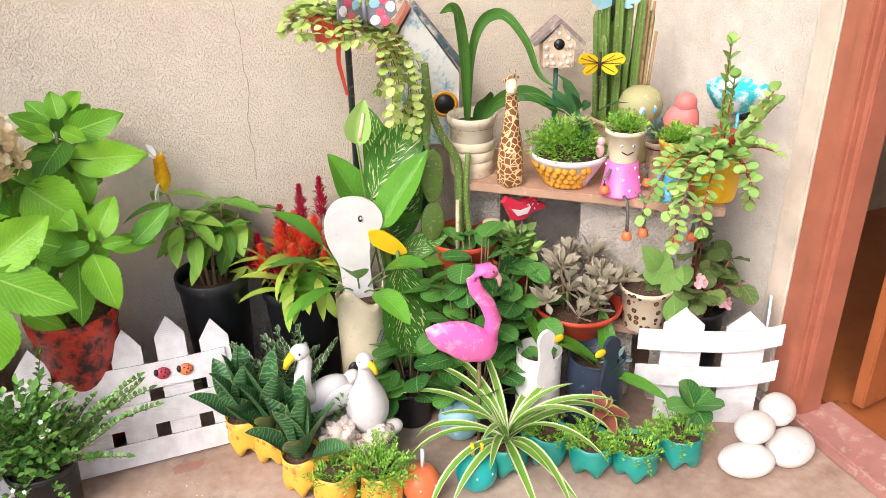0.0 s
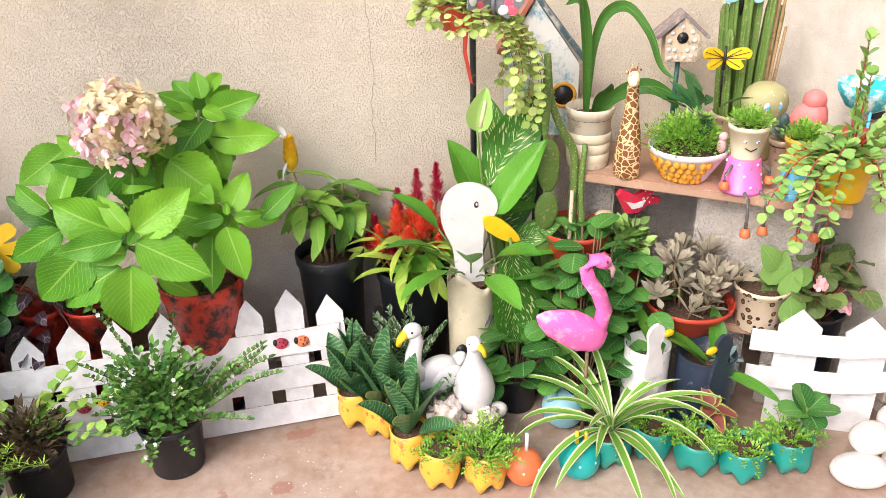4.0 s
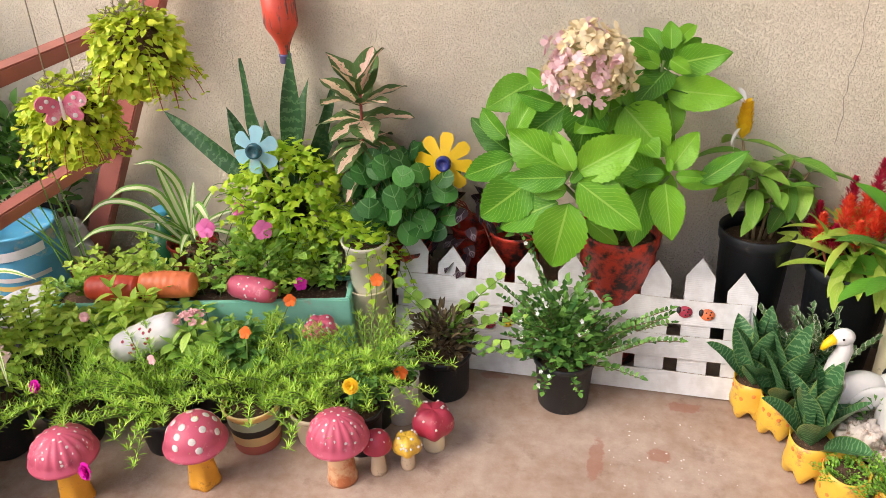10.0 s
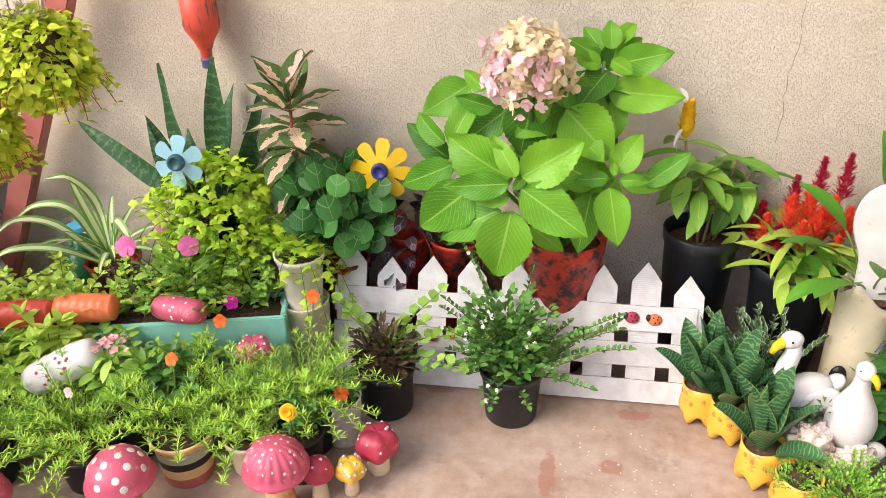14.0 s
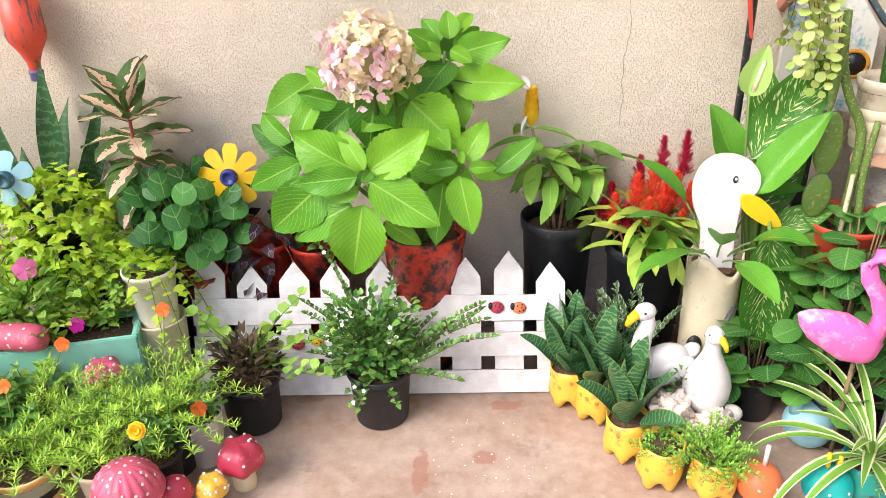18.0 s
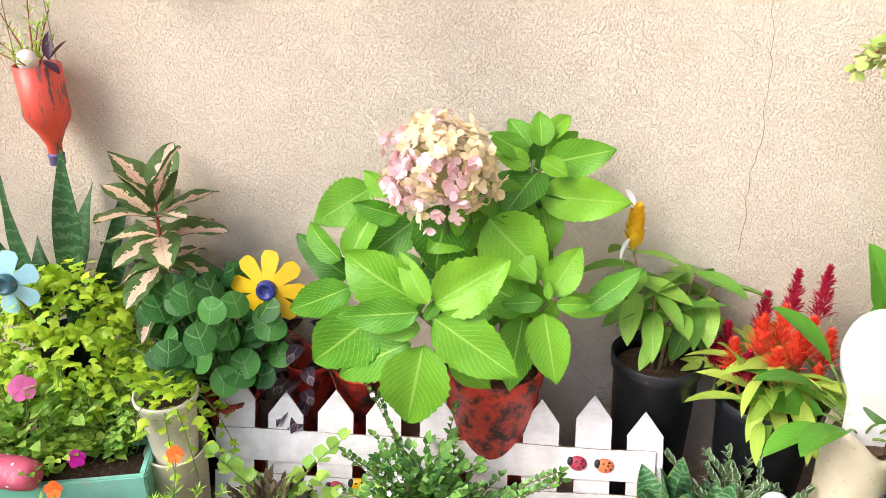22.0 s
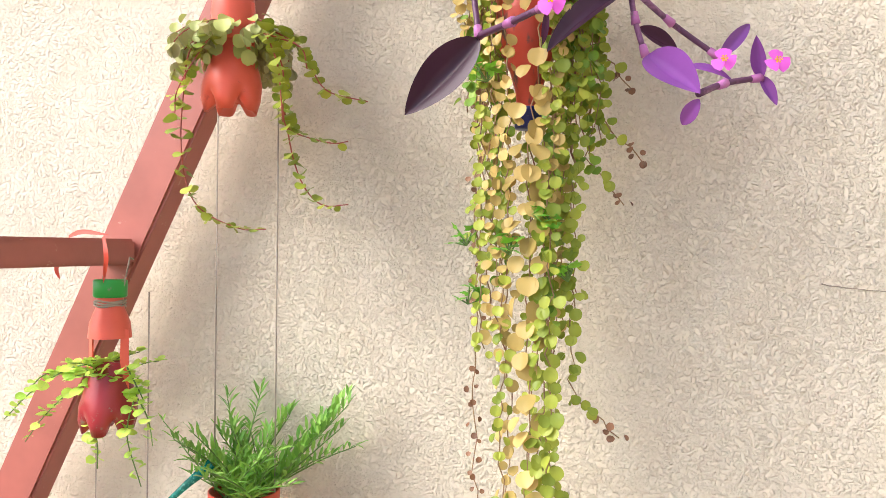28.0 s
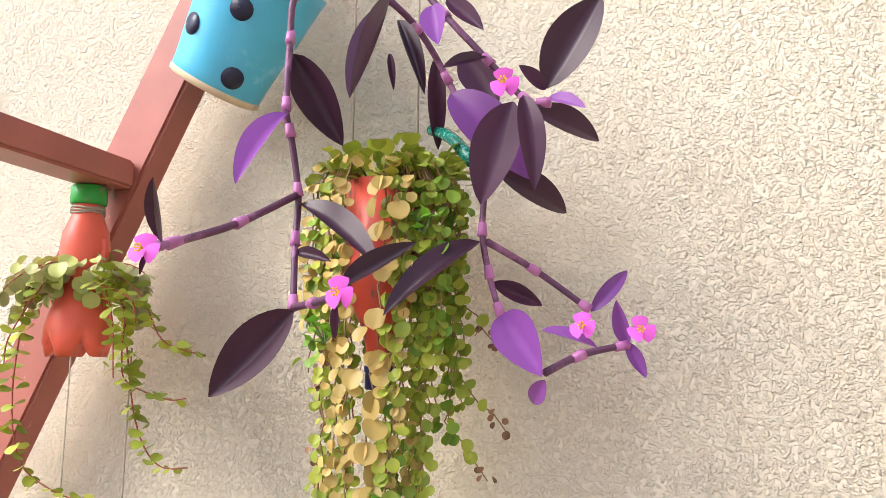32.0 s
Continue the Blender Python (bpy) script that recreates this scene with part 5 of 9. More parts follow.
GIR = GIR.set(Roughness=0.45)
prof = [(0.027, 0), (0.032, 0.008), (0.033, 0.03), (0.032, 0.09), (0.027, 0.125), (0.021, 0.155), (0.017, 0.20), (0.014, 0.255), (0.012, 0.275)]
gg = Geo().lathe(prof, 28, wob=lambda a, k: 1 + (0.10 * math.cos(5 * a) if k < 3 else 0))
gg.ball((-0.012, -0.012, 0.272), (0.014, 0.024, 0.016), 14, 9, pose(0, 0, 0, 25, 0, -35))
for sx in (-1, 1):
    gg.tube([(sx * 0.007, 0.0, 0.283), (sx * 0.009, 0.0, 0.298)], 0.002)
    gg.ball((sx * 0.018, 0.004, 0.278), (0.008, 0.003, 0.005), 8, 6)
gir_b = part("figure", gg, GIR, gir)
part("muzzle", Geo().ball((-0.020, -0.024, 0.268), (0.015, 0.026, 0.015), 14, 10, pose(0, 0, 0, 28, 0, -40)), painted("giraffe_cream", (0.84, 0.72, 0.46), 0.5), gir, "cream muzzle")

bowl = potted("mosaic_bowl", "white bowl set with amber pebbles and full of green sedum", *on_shelf(0.262, 0.075), 0.102, 0.055, 0.09, WHITE, rim=0.014)
PEBBLE = Geo().ball((0, 0, 0), (0.0098, 0.006, 0.0108), 8, 6).mesh("pebble")
PALEPEBBLE = Geo().ball((0, 0, 0), (0.0068, 0.0068, 0.004), 8, 6).mesh("pebble")
for row in range(4):
    rr = 0.060 + row * 0.0105
    for k in range(26):
        a = TAU * (k + 0.5 * (row % 2)) / 26 + rnd(-0.05, 0.05)
        if 100 < math.degrees(a) % 360 < 172:
            continue
        m = Matrix.Translation((rr * math.sin(a), rr * math.cos(a), 0.012 + row * 0.0165)) @ Euler((0, 0, -a)).to_matrix().to_4x4()
        part("pebble", PEBBLE, MUSTARD, bowl, m=m)
clump(bowl, "sedum", G_SEDUM, 2600, (-0.01, 0, 0.085), (0.108, 0.098, 0.085), 0.012, 0.0065, "ovate", (0, 70), inner=0.35, low=0.0, seg=2)
clump(bowl, "leaves", G_DARK, 14, (0.06, 0.03, 0.15), (0.06, 0.05, 0.05), 0.095, 0.034, "lance", (0, 50), inner=0.2)
part("figurine", Geo().ball((0.045, -0.075, 0.105), (0.012, 0.010, 0.02)).ball((0.045, -0.078, 0.13), 0.011), F_PALEPINK, bowl, "small pink figurine")


def face_pot(name, label, x, y, low, high, lowh, highh, r):
    ob = thing(name, label, "planter", x, y, 0.637)
    base = part("body", Geo().lathe([(r + 0.003, 0), (r + 0.003, 0.006), (r, 0.008), (r * 0.78, lowh - 0.003), (r * 0.74, lowh)], 32), low, ob)
    part("head", Geo().lathe([(r * 0.66, lowh), (r * 0.68, lowh + 0.004), (r * 0.94, lowh + highh - 0.012), (r, lowh + highh - 0.011), (r, lowh + highh), (r * 0.93, lowh + highh), (r * 0.88, lowh + highh * 0.8)], 32), high, ob)
    rf = r * 0.82
    zc = lowh + highh * 0.5
    for sx in (-1, 1):
        a = radians(200 + sx * 20)
        part("eye", Geo().ball((rf * math.sin(a), rf * math.cos(a), zc + 0.008), (0.006, 0.004, 0.004), 10, 6), WHITE, ob)
        part("pupil", Geo().ball((1.04 * rf * math.sin(a), 1.04 * rf * math.cos(a), zc + 0.008), 0.003, 8, 6), BLUE, ob)
    a0 = radians(200)
    part("mouth", Geo().tube([(rf * 1.0 * math.sin(a0 + d), rf * 1.0 * math.cos(a0 + d), zc - 0.015 + 0.02 * abs(d)) for d in (-0.35, -0.2, 0, 0.2, 0.35)], 0.0015), BLACK, ob)
    part("soil", Geo().ball((0, 0, lowh + highh * 0.85), (r * 0.88, r * 0.88, 0.006)), SOIL, ob)
    clump(ob, "sedum", G_SEDUM, 760, (0, 0, lowh + highh - 0.004), (r * 1.15, r * 1.15, 0.042), 0.012, 0.0062, "ovate", (0, 70), inner=0.1, low=0.0, seg=2)
    return ob


fp1 = face_pot("pot_doll", "doll of two pots with a drawn face and rope limbs", 1.052, 1.79, PINKPOT, painted("pale_face", (0.84, 0.76, 0.54), 0.5, (0.7, 0.58, 0.38), 0.08), 0.085, 0.085, 0.050)
g = Geo()
for k in range(9):
    a = radians(120 + k * 22)
    zz = 0.02 + 0.055 * ((k * 7) % 3) / 2
    q = 0.050 - zz * 0.13
    g.ball((q * math.sin(a), q * math.cos(a), zz), (0.004, 0.003, 0.004), 8, 5)
part("dots", g, WHITEDOT, fp1, kind="stuff")
fp2 = face_pot("pot_doll", "doll of a yellow pot on a blue pot with rope limbs", 1.15, 1.715, SKYBLUE, YELLOW, 0.075, 0.075, 0.042)
for ob, dx in ((fp1, 0.05), (fp2, 0.042)):
    for sx in (-1, 1):
        part("leg", Geo().tube([(sx * 0.022, -dx, 0.01), (sx * 0.024, -dx - 0.02, 0.0), (sx * 0.026, -dx - 0.03, -0.035), (sx * 0.024, -dx - 0.03, -0.075)], 0.0045), GREYROPE, ob, "knotted rope leg")
        part("shoe", Geo().lathe([(0.012, 0), (0.014, 0.003), (0.009, 0.022)], 14, pose(sx * 0.024, -dx - 0.03, -0.095)), ORANGE, ob)
        part("arm", Geo().tube([(sx * dx * 0.8, -0.01, 0.07), (sx * (dx + 0.012), -0.02, 0.05), (sx * (dx + 0.012), -0.02, 0.035)], 0.004), GREYROPE, ob)
        part("arm_cup", Geo().lathe([(0.012, 0), (0.013, 0.003), (0.009, 0.018)], 12, pose(sx * (dx + 0.012), -0.022, 0.016)), ORANGE, ob)

# birdhouse on a stick, tall cactus, butterfly, round ornament, wall bowl
bs = thing("small_birdhouse", "small pebbled birdhouse with a grey roof on a green stick", "birdhouse", 1.06, 2.17, 0.637, -18)
part("stick", Geo().tube([(0, 0, 0.0), (0, 0, 0.27)], 0.007, seg=10), painted("dark_green_paint", (0.02, 0.12, 0.09), 0.4), bs)
part("box", Geo().slab([(-0.042, 0.24), (0.042, 0.24), (0.046, 0.31), (0.0, 0.355), (-0.046, 0.31)], 0.06), TAN, bs, "tan box with pale pebbles", False)
roofm = painted("weathered_grey", (0.25, 0.20, 0.19), 0.8, (0.4, 0.34, 0.3), 0.2)
for sx in (-1, 1):
    part("roof_panel", Geo().box((sx * 0.034, 0, 0.338), (0.10, 0.085, 0.010), m=Euler((0, radians(sx * 42), 0)).to_matrix().to_4x4(), bevel=0.002), roofm, bs, smooth=False)
# no opening is cut: a black disc gives the hole its dark
part("hole", Geo().lathe([(0.015, 0), (0.015, 0.004)], 20, pose(0, -0.029, 0.305, 90)), BLACK, bs)
for k in range(14):
    part("pebble", PALEPEBBLE, STONE, bs, m=pose(*((-0.03, -0.03, 0.25), (-0.012, -0.03, 0.252), (0.008, -0.03, 0.25), (0.028, -0.03, 0.254), (-0.034, -0.03, 0.272), (0.034, -0.03, 0.275), (-0.018, -0.03, 0.272), (0.016, -0.03, 0.27), (-0.034, -0.03, 0.296), (0.034, -0.03, 0.298), (-0.026, -0.03, 0.318), (0.026, -0.03, 0.32), (0.0, -0.03, 0.334), (-0.01, -0.03, 0.342))[k], 90))

cac = potted("column_cactus", "tall ribbed column cactus in a clay pot", *on_shelf(0.345, 0.335), 0.07, 0.055, 0.11, TAN)
for k in range(15):
    a = k * 2.4
    q = 0.012 + 0.046 * math.sqrt(k / 15)
    dx, dy, h, rr = q * math.cos(a), 0.8 * q * math.sin(a), 0.52 - 0.012 * k + rnd(-0.04, 0.04), rnd(0.0075, 0.0105)
    prof = [(rr * 0.9, 0.09), (rr, 0.12), (rr * 1.05, h * 0.6), (rr, h - 0.02), (rr * 0.6, h - 0.004), (rr * 0.1, h)]
    part("column", Geo().lathe(prof, 20, pose(dx, dy, 0, 0, dx * 80), wob=lambda a, k: 1 + 0.34 * math.cos(5 * a)), G_CACTUS, cac)
for dx, h in ((0.045, 0.50), (0.055, 0.42), (0.066, 0.34), (0.036, 0.45)):
    part("dry_stick", Geo().tube([(dx, -0.035, 0.09), (dx * 1.1, -0.035, h * 0.5), (dx * 1.35, -0.03, h)], 0.0065, 0.004, 6), DRYSTALK, cac, "dry brown stalk")


def butterfly(name, label, x, y, z, rz, mat, size, spotmat=None, stick=None, flat=1.0, stripe=False):
    ob = thing(name, label, "ornament", x, y, z, rz)
    for sx in (-1, 1):
        out = [(0.0, 0.0), (sx * 0.25, 0.45), (sx * 0.7, 0.62), (sx * 0.98, 0.42), (sx * 0.92, 0.1), (sx * 0.62, -0.04), (sx * 0.75, -0.3), (sx * 0.6, -0.52), (sx * 0.25, -0.42)]
        out = rounded([(a * size, b * size * flat) for a, b in out], 4)
        if sx < 0:
            out.reverse()
        m = pose(0, 0, 0, 0, 0, -sx * 25)
        w = part("wing", Geo().slab(out, 0.004, m), mat, ob, smooth=False)
        if stripe:
            for a, b in ((0.9, 0.42), (0.86, 0.12), (0.62, -0.38), (0.6, 0.5)):
                part("stripe", Geo().tube([m @ Vector((sx * 0.08 * size, -0.0035, 0.05 * b * size)), m @ Vector((sx * a * size, -0.0035, b * size * flat))], 0.0009, seg=5), BLACK, w)
        if spotmat:
            for a, b, r in ((0.55, 0.4, 0.09), (0.8, 0.25, 0.07), (0.45, -0.3, 0.1), (0.35, 0.15, 0.06)):
                part("spot", Geo().ball(m @ Vector((sx * a * size, -0.003, b * size)), (r * size, 0.0015, r * size), 10, 6), spotmat, w)
    part("body", Geo().tube([(0, -0.003, -0.45 * size), (0, -0.006, 0.0), (0, -0.003, 0.45 * size)], 0.08 * size, 0.05 * size), spotmat if spotmat and mat is not BRIGHTYELLOW else BLACK, ob)
    if stick:
        part("stick", Geo().tube([(0, 0.004, -0.3 * size), stick], 0.003), BLACK, ob)
    return ob


butterfly("yellow_butterfly", "yellow and black butterfly ornament on a stick", 1.095, 2.0, 0.915, -20, BRIGHTYELLOW, 0.068, None, (0.03, 0.1, -0.2), 0.75, True)
butterfly("white_butterfly", "pale blue butterfly ornament perched on a cactus", 1.15, 2.04, 1.06, -20, PALEBLUE, 0.07, None, (0.02, 0.06, -0.1), 0.35)
orn = thing("round_ornament", "round olive clay head-shaped planter", "planter", *on_shelf(0.415, 0.285))
part("planter", Geo().lathe([(0.03, 0), (0.035, 0.01), (0.034, 0.085), (0.045, 0.11), (0.058, 0.14), (0.060, 0.165), (0.048, 0.195), (0.03, 0.207), (0.01, 0.21)], 28), painted("olive_clay", (0.42, 0.40, 0.19), 0.6, (0.6, 0.55, 0.35), 0.12), orn)
for sx in (-1, 1):
    part("eye", Geo().ball((sx * 0.018 - 0.012, -0.055, 0.160), (0.010, 0.005, 0.013), 12, 8), WHITE, orn)
    part("pupil", Geo().ball((sx * 0.018 - 0.012, -0.060, 0.158), (0.005, 0.003, 0.007), 10, 6), SKYBLUE, orn)
grey = thing("grey_succulent", "grey rosette succulent in a small clay cup", "potted plant", *on_shelf(0.475, 0.17))
pot(grey, 0.03, 0.024, 0.10, TAN)
g = Geo()
for k in range(40):
    g.leaf(aim((0, 0, 0.10 + 0.0012 * k), k * 137.5, 8 + k * 1.7), 0.055 * (1 - k / 60), 0.018, "lance", -0.4, 0.3, 4, 1)
part("rosette", g, G_GREYSUCC, grey)
pk = thing("pink_ornament", "pink lumpy clay ornament", "ornament", *on_shelf(0.535, 0.165))
pk.scale = (1.3, 1.3, 1.25)
part("cup", Geo().lathe([(0.025, 0), (0.03, 0.004), (0.026, 0.09), (0.022, 0.095)], 20), REDPLAIN, pk)
part("figure", Geo().ball((0, 0, 0.13), (0.036, 0.028, 0.036), 16, 10, wob=lambda a, b: 0.18 * math.sin(3 * a) * math.sin(b) ** 2).ball((0.0, 0, 0.165), 0.022), painted("coral_pink", (0.80, 0.22, 0.20), 0.5), pk)
wb = thing("wall_bowl", "turquoise and white bowl hung on the wall", "planter", 1.385, 1.80, 0.80)
part("bowl", Geo().lathe([(0.02, 0), (0.05, 0.015), (0.072, 0.05), (0.077, 0.075), (0.07, 0.075), (0.045, 0.02)], 28), painted("turquoise_paint", (0.02, 0.50, 0.58), 0.5, (0.8, 0.85, 0.85), 0.28, 18), wb)
part("bracket", Geo().box((0.045, 0, -0.01), (0.05, 0.02, 0.02)), IRON, wb)
part("stick", Geo().tube([(-0.02, -0.04, 0.02), (-0.03, -0.05, -0.1)], 0.004), SKYBLUE, wb)

# yellow bucket with trailing jade
buck = potted("jade_bucket", "trailing jade plant in a yellow bucket", *on_shelf(0.63, 0.075), 0.068, 0.05, 0.125, BRIGHTYELLOW, rim=0.012)
g, gl = Geo(), Geo()
for az, el, ln, sg in ((230, 88, 0.27, 0.05), (215, 84, 0.20, 0.1), (110, 70, 0.16, 0.1), (100, 55, 0.14, 0.1), (200, 40, 0.18, 0.9), (225, 30, 0.26, 1.2), (235, 30, 0.33, 1.2), (245, 30, 0.24, 1.1), (252, 35, 0.30, 1.15), (240, 45, 0.22, 1.0), (190, 35, 0.16, 1.3), (260, 40, 0.16, 0.7), (170, 55, 0.13, 0.7), (240, 60, 0.15, 0.5), (228, 50, 0.2, 0.8)):
    sprig(g, gl, (0.04 * math.sin(radians(az)), 0.04 * math.cos(radians(az)), 0.12), az, el, ln, 0.034, 0.031, "round", 0.017, sg, 0.0034, True, 0.3, 0.1, seg=7)
part("branch_growth", g, REDSTEM, buck, kind="stuff")
part("foliage", gl, G_JADE, buck, kind="stuff")
part("tilted_pot", Geo().lathe([(0.025, 0), (0.036, 0.045), (0.033, 0.045)], 24, pose(0.035, 0.035, 0.11)), REDPLAIN, buck)

# ---- lower tier of the corner ----
R.seed(61)
rp = potted("cactus_pot", "red pot of cactus, bamboo stake and pebbles", 0.715, 2.03, 0.27, 0.102, 0.08, 0.205, REDPLAIN, rim=0.014)
part("stake", Geo().tube([(-0.034, -0.045, 0.12), (-0.033, -0.045, 0.33)], 0.006, 0.005, 9), TAN, rp, "bamboo stake")
for pts, r in (((( 0.025, -0.03, 0.13), (0.005, -0.03, 0.24), (-0.002, -0.03, 0.34), (0.004, -0.03, 0.45)), 0.010), (((-0.015, -0.01, 0.13), (-0.014, -0.01, 0.30), (-0.018, -0.01, 0.42), (-0.06, -0.01, 0.50), (-0.09, -0.01, 0.58), (-0.102, -0.01, 0.69)), 0.0125), (((0.05, -0.05, 0.13), (0.053, -0.05, 0.17), (0.055, -0.05, 0.20)), 0.011)):
    part("cactus_stem", Geo().tube(curve(pts), r, r * 0.75, 9), G_CACTUS, rp)
    line, g = curve(pts, 9), Geo()
    for k, p in enumerate(line):
        for q in range(4):
            a = radians(q * 90 + k * 24)
            g.ball(p + Vector((math.cos(a), math.sin(a), 0)) * r * 0.95, 0.0013, 5, 4)
    part("spines", g, TAN, rp, kind="stuff")
for x, y, z, rx, rz_ in ((-0.10, -0.03, 0.15, 0.032, 0.05), (-0.099, -0.032, 0.275, 0.034, 0.055), (-0.095, -0.028, 0.40, 0.032, 0.075), (-0.108, -0.028, 0.58, 0.012, 0.115)):
    part("cactus_pad", Geo().ball((x, y, z), (rx, 0.009, rz_), 18, 12), G_CACTUS, rp)
part("pebble", Geo().ball((0.05, -0.05, 0.155), (0.016, 0.013, 0.012), 12, 8), BLOCK, rp)
part("pebble", Geo().ball((0.02, -0.06, 0.155), (0.012, 0.013, 0.010), 12, 8), STONE, rp)
frog = thing("blue_figurine", "small blue clay figurine with a cream hat", "ornament", 0.785, 2.0, 0.44)
part("figure", Geo().ball((0, 0, 0.02), (0.02, 0.016, 0.024)).ball((0.0, -0.008, 0.05), 0.014), PALEBLUE, frog)
part("hat", Geo().ball((0.005, 0.004, 0.068), (0.026, 0.022, 0.010)), TAN, frog)
rp2 = potted("peperomia_pot", "red pot with bright jade rosettes", 0.835, 1.955, 0.27, 0.062, 0.048, 0.15, REDPLAIN)
clump(rp2, "foliage", G_JADE, 130, (0, 0, 0.17), (0.06, 0.055, 0.06), 0.035, 0.024, "ovate", (0, 60), inner=0.3)
rb = thing("red_bird", "crimson bird cut-out with white dots on a wire", "ornament", 0.865, 1.95, 0.53, 6)
part("body", Geo().slab([(-0.075, 0.062), (-0.062, 0.075), (-0.045, 0.068), (-0.02, 0.052), (0.0, 0.06), (0.03, 0.075), (0.04, 0.06), (0.028, 0.045), (0.06, 0.032), (0.055, 0.018), (0.02, 0.018), (-0.01, 0.0), (-0.045, 0.005), (-0.06, 0.035)], 0.014), painted("crimson_paint", (0.68, 0.02, 0.06), 0.4), rb, smooth=False)
part("wing", Geo().slab([(-0.05, 0.04), (-0.02, 0.03), (0.01, 0.035), (0.0, 0.018), (-0.03, 0.016)], 0.006, pose(0, -0.009, 0)), WHITE, rb, "white wing", False)
part("wire", Geo().tube([(-0.01, 0, 0.005), (-0.01, 0, -0.14)], 0.002), IRON, rb)
g = Geo()
for k in range(16):
    g.ball((rnd(0.0, 0.05), -0.008, 0.022 + rnd(0, 0.04)), (0.0022, 0.001, 0.0022), 6, 4)
part("dots", g, WHITEDOT, rb, kind="stuff")

sb = potted("succulent_bowl", "shallow red bowl of grey-pink rosette succulents", 0.955, 1.80, 0.245, 0.118, 0.07, 0.085, REDPLAIN, rim=0.012, fill=0.75)
g, gs = Geo(), Geo()
for k in range(34):
    a = rnd(0, TAU)
    q = 0.125 * math.sqrt(rnd(0.0, 1.0))
    p = Vector((q * math.cos(a), q * math.sin(a), 0.095 + rnd(0.0, 0.14) * (1.1 - q * 5)))
    gs.tube([(p.x * 0.7, p.y * 0.7, 0.06), tuple(p)], 0.003)
    tiltm = Euler((rnd(-0.5, 0.5), rnd(-0.5, 0.5), 0)).to_matrix().to_4x4()
    for j in range(11):
        g.leaf(Matrix.Translation(p) @ tiltm @ aim((0, 0, j * 0.001), j * 137.5 + k * 20, 8 + j * 6), 0.066 * rnd(0.75, 1.15) * (1 - j * 0.03), 0.0185, "spoon", -0.3, 0.35, 4, 1)
part("rosette_growth", g, G_SUCC, sb, kind="stuff")
part("stem_growth", gs, WOODSTEM, sb, kind="stuff")

LEO = Nodes("leopard_print")
tcn = LEO.n("ShaderNodeTexCoord")
vor = LEO.n("ShaderNodeTexVoronoi", Scale=52.0)
LEO.link(tcn.outputs["Object"], vor.inputs["Vector"])
LEO.base(LEO.ramp(vor.outputs["Distance"], (0.16, (0.35, 0.16, 0.06)), (0.24, (0.05, 0.03, 0.02)), (0.36, (0.05, 0.03, 0.02)), (0.40, (0.70, 0.58, 0.42))))
LEO = LEO.set(Roughness=0.4)
lp = potted("leopard_pot", "leopard-print pot with a large round-leaved plant", 1.11, 1.715, 0.27, 0.072, 0.055, 0.125, LEO)
G_JADE_SINGLE = leafmat("pale_round_leaf", (0.30, 0.52, 0.14), (0.20, 0.42, 0.09), (0.34, 0.56, 0.18), 6, 0.03, rough=0.35)
LR = leafmeshes("leaf", 3, 0.10, 0.075, "ovate", (0.2, 0.5), (0.05, 0.2), n=7, cross=2)
leafset(lp, G_JADE_SINGLE, LR, [blade(p, t, (-0.15, -1, 0.4), 0.10) for p, t in (((0.0, -0.02, 0.13), (0.03, -0.04, 0.235)), ((0.02, -0.05, 0.11), (0.05, -0.07, 0.185)), ((0.03, -0.07, 0.12), (0.05, -0.085, 0.02)), ((0.04, -0.06, 0.16), (0.11, -0.06, 0.175)), ((0.01, -0.03, 0.18), (-0.04, -0.04, 0.25)), ((0.035, -0.07, 0.08), (0.075, -0.085, 0.0)))])
bg = potted("begonia", "begonia with bronzed round leaves and pink flowers in a black pot", 1.275, 1.715, 0, 0.085, 0.07, 0.30, BLACKPOT)
LB = leafmeshes("leaf", 4, 0.056, 0.054, "round", (0.3, 0.8), (0.1, 0.25), n=11, cross=2, wave=0.04)
spots, g = [], Geo()
for k in range(92):
    a = rnd(0, 360)
    q = rnd(0.02, 0.14)
    p = Vector((q * math.sin(radians(a)) - 0.01, q * math.cos(radians(a)) + 0.02, 0.345 + rnd(0, 0.15) * (1.2 - q * 6)))
    spots.append(aim(p, a + rnd(-40, 40), rnd(-35, 30), rnd(-25, 25)))
    g.tube(arc((p.x * 0.3, p.y * 0.3, 0.27), p, 0.01, 4), 0.002)
leafset(bg, G_BEGONIA, LB, spots)
part("stem_growth", g, REDSTEM, bg, kind="stuff")
for p in ((0.09, -0.07, 0.36), (-0.06, -0.08, 0.42), (0.03, -0.08, 0.33)):
    g = Geo()
    for k in range(4):
        flower(g, (p[0] + rnd(-0.012, 0.012), p[1], p[2] + rnd(-0.01, 0.01)), 0.014, 4, 180 + rnd(-40, 40), rnd(0, 40), cup=30)
    part("flower", g, F_PALEPINK, bg)


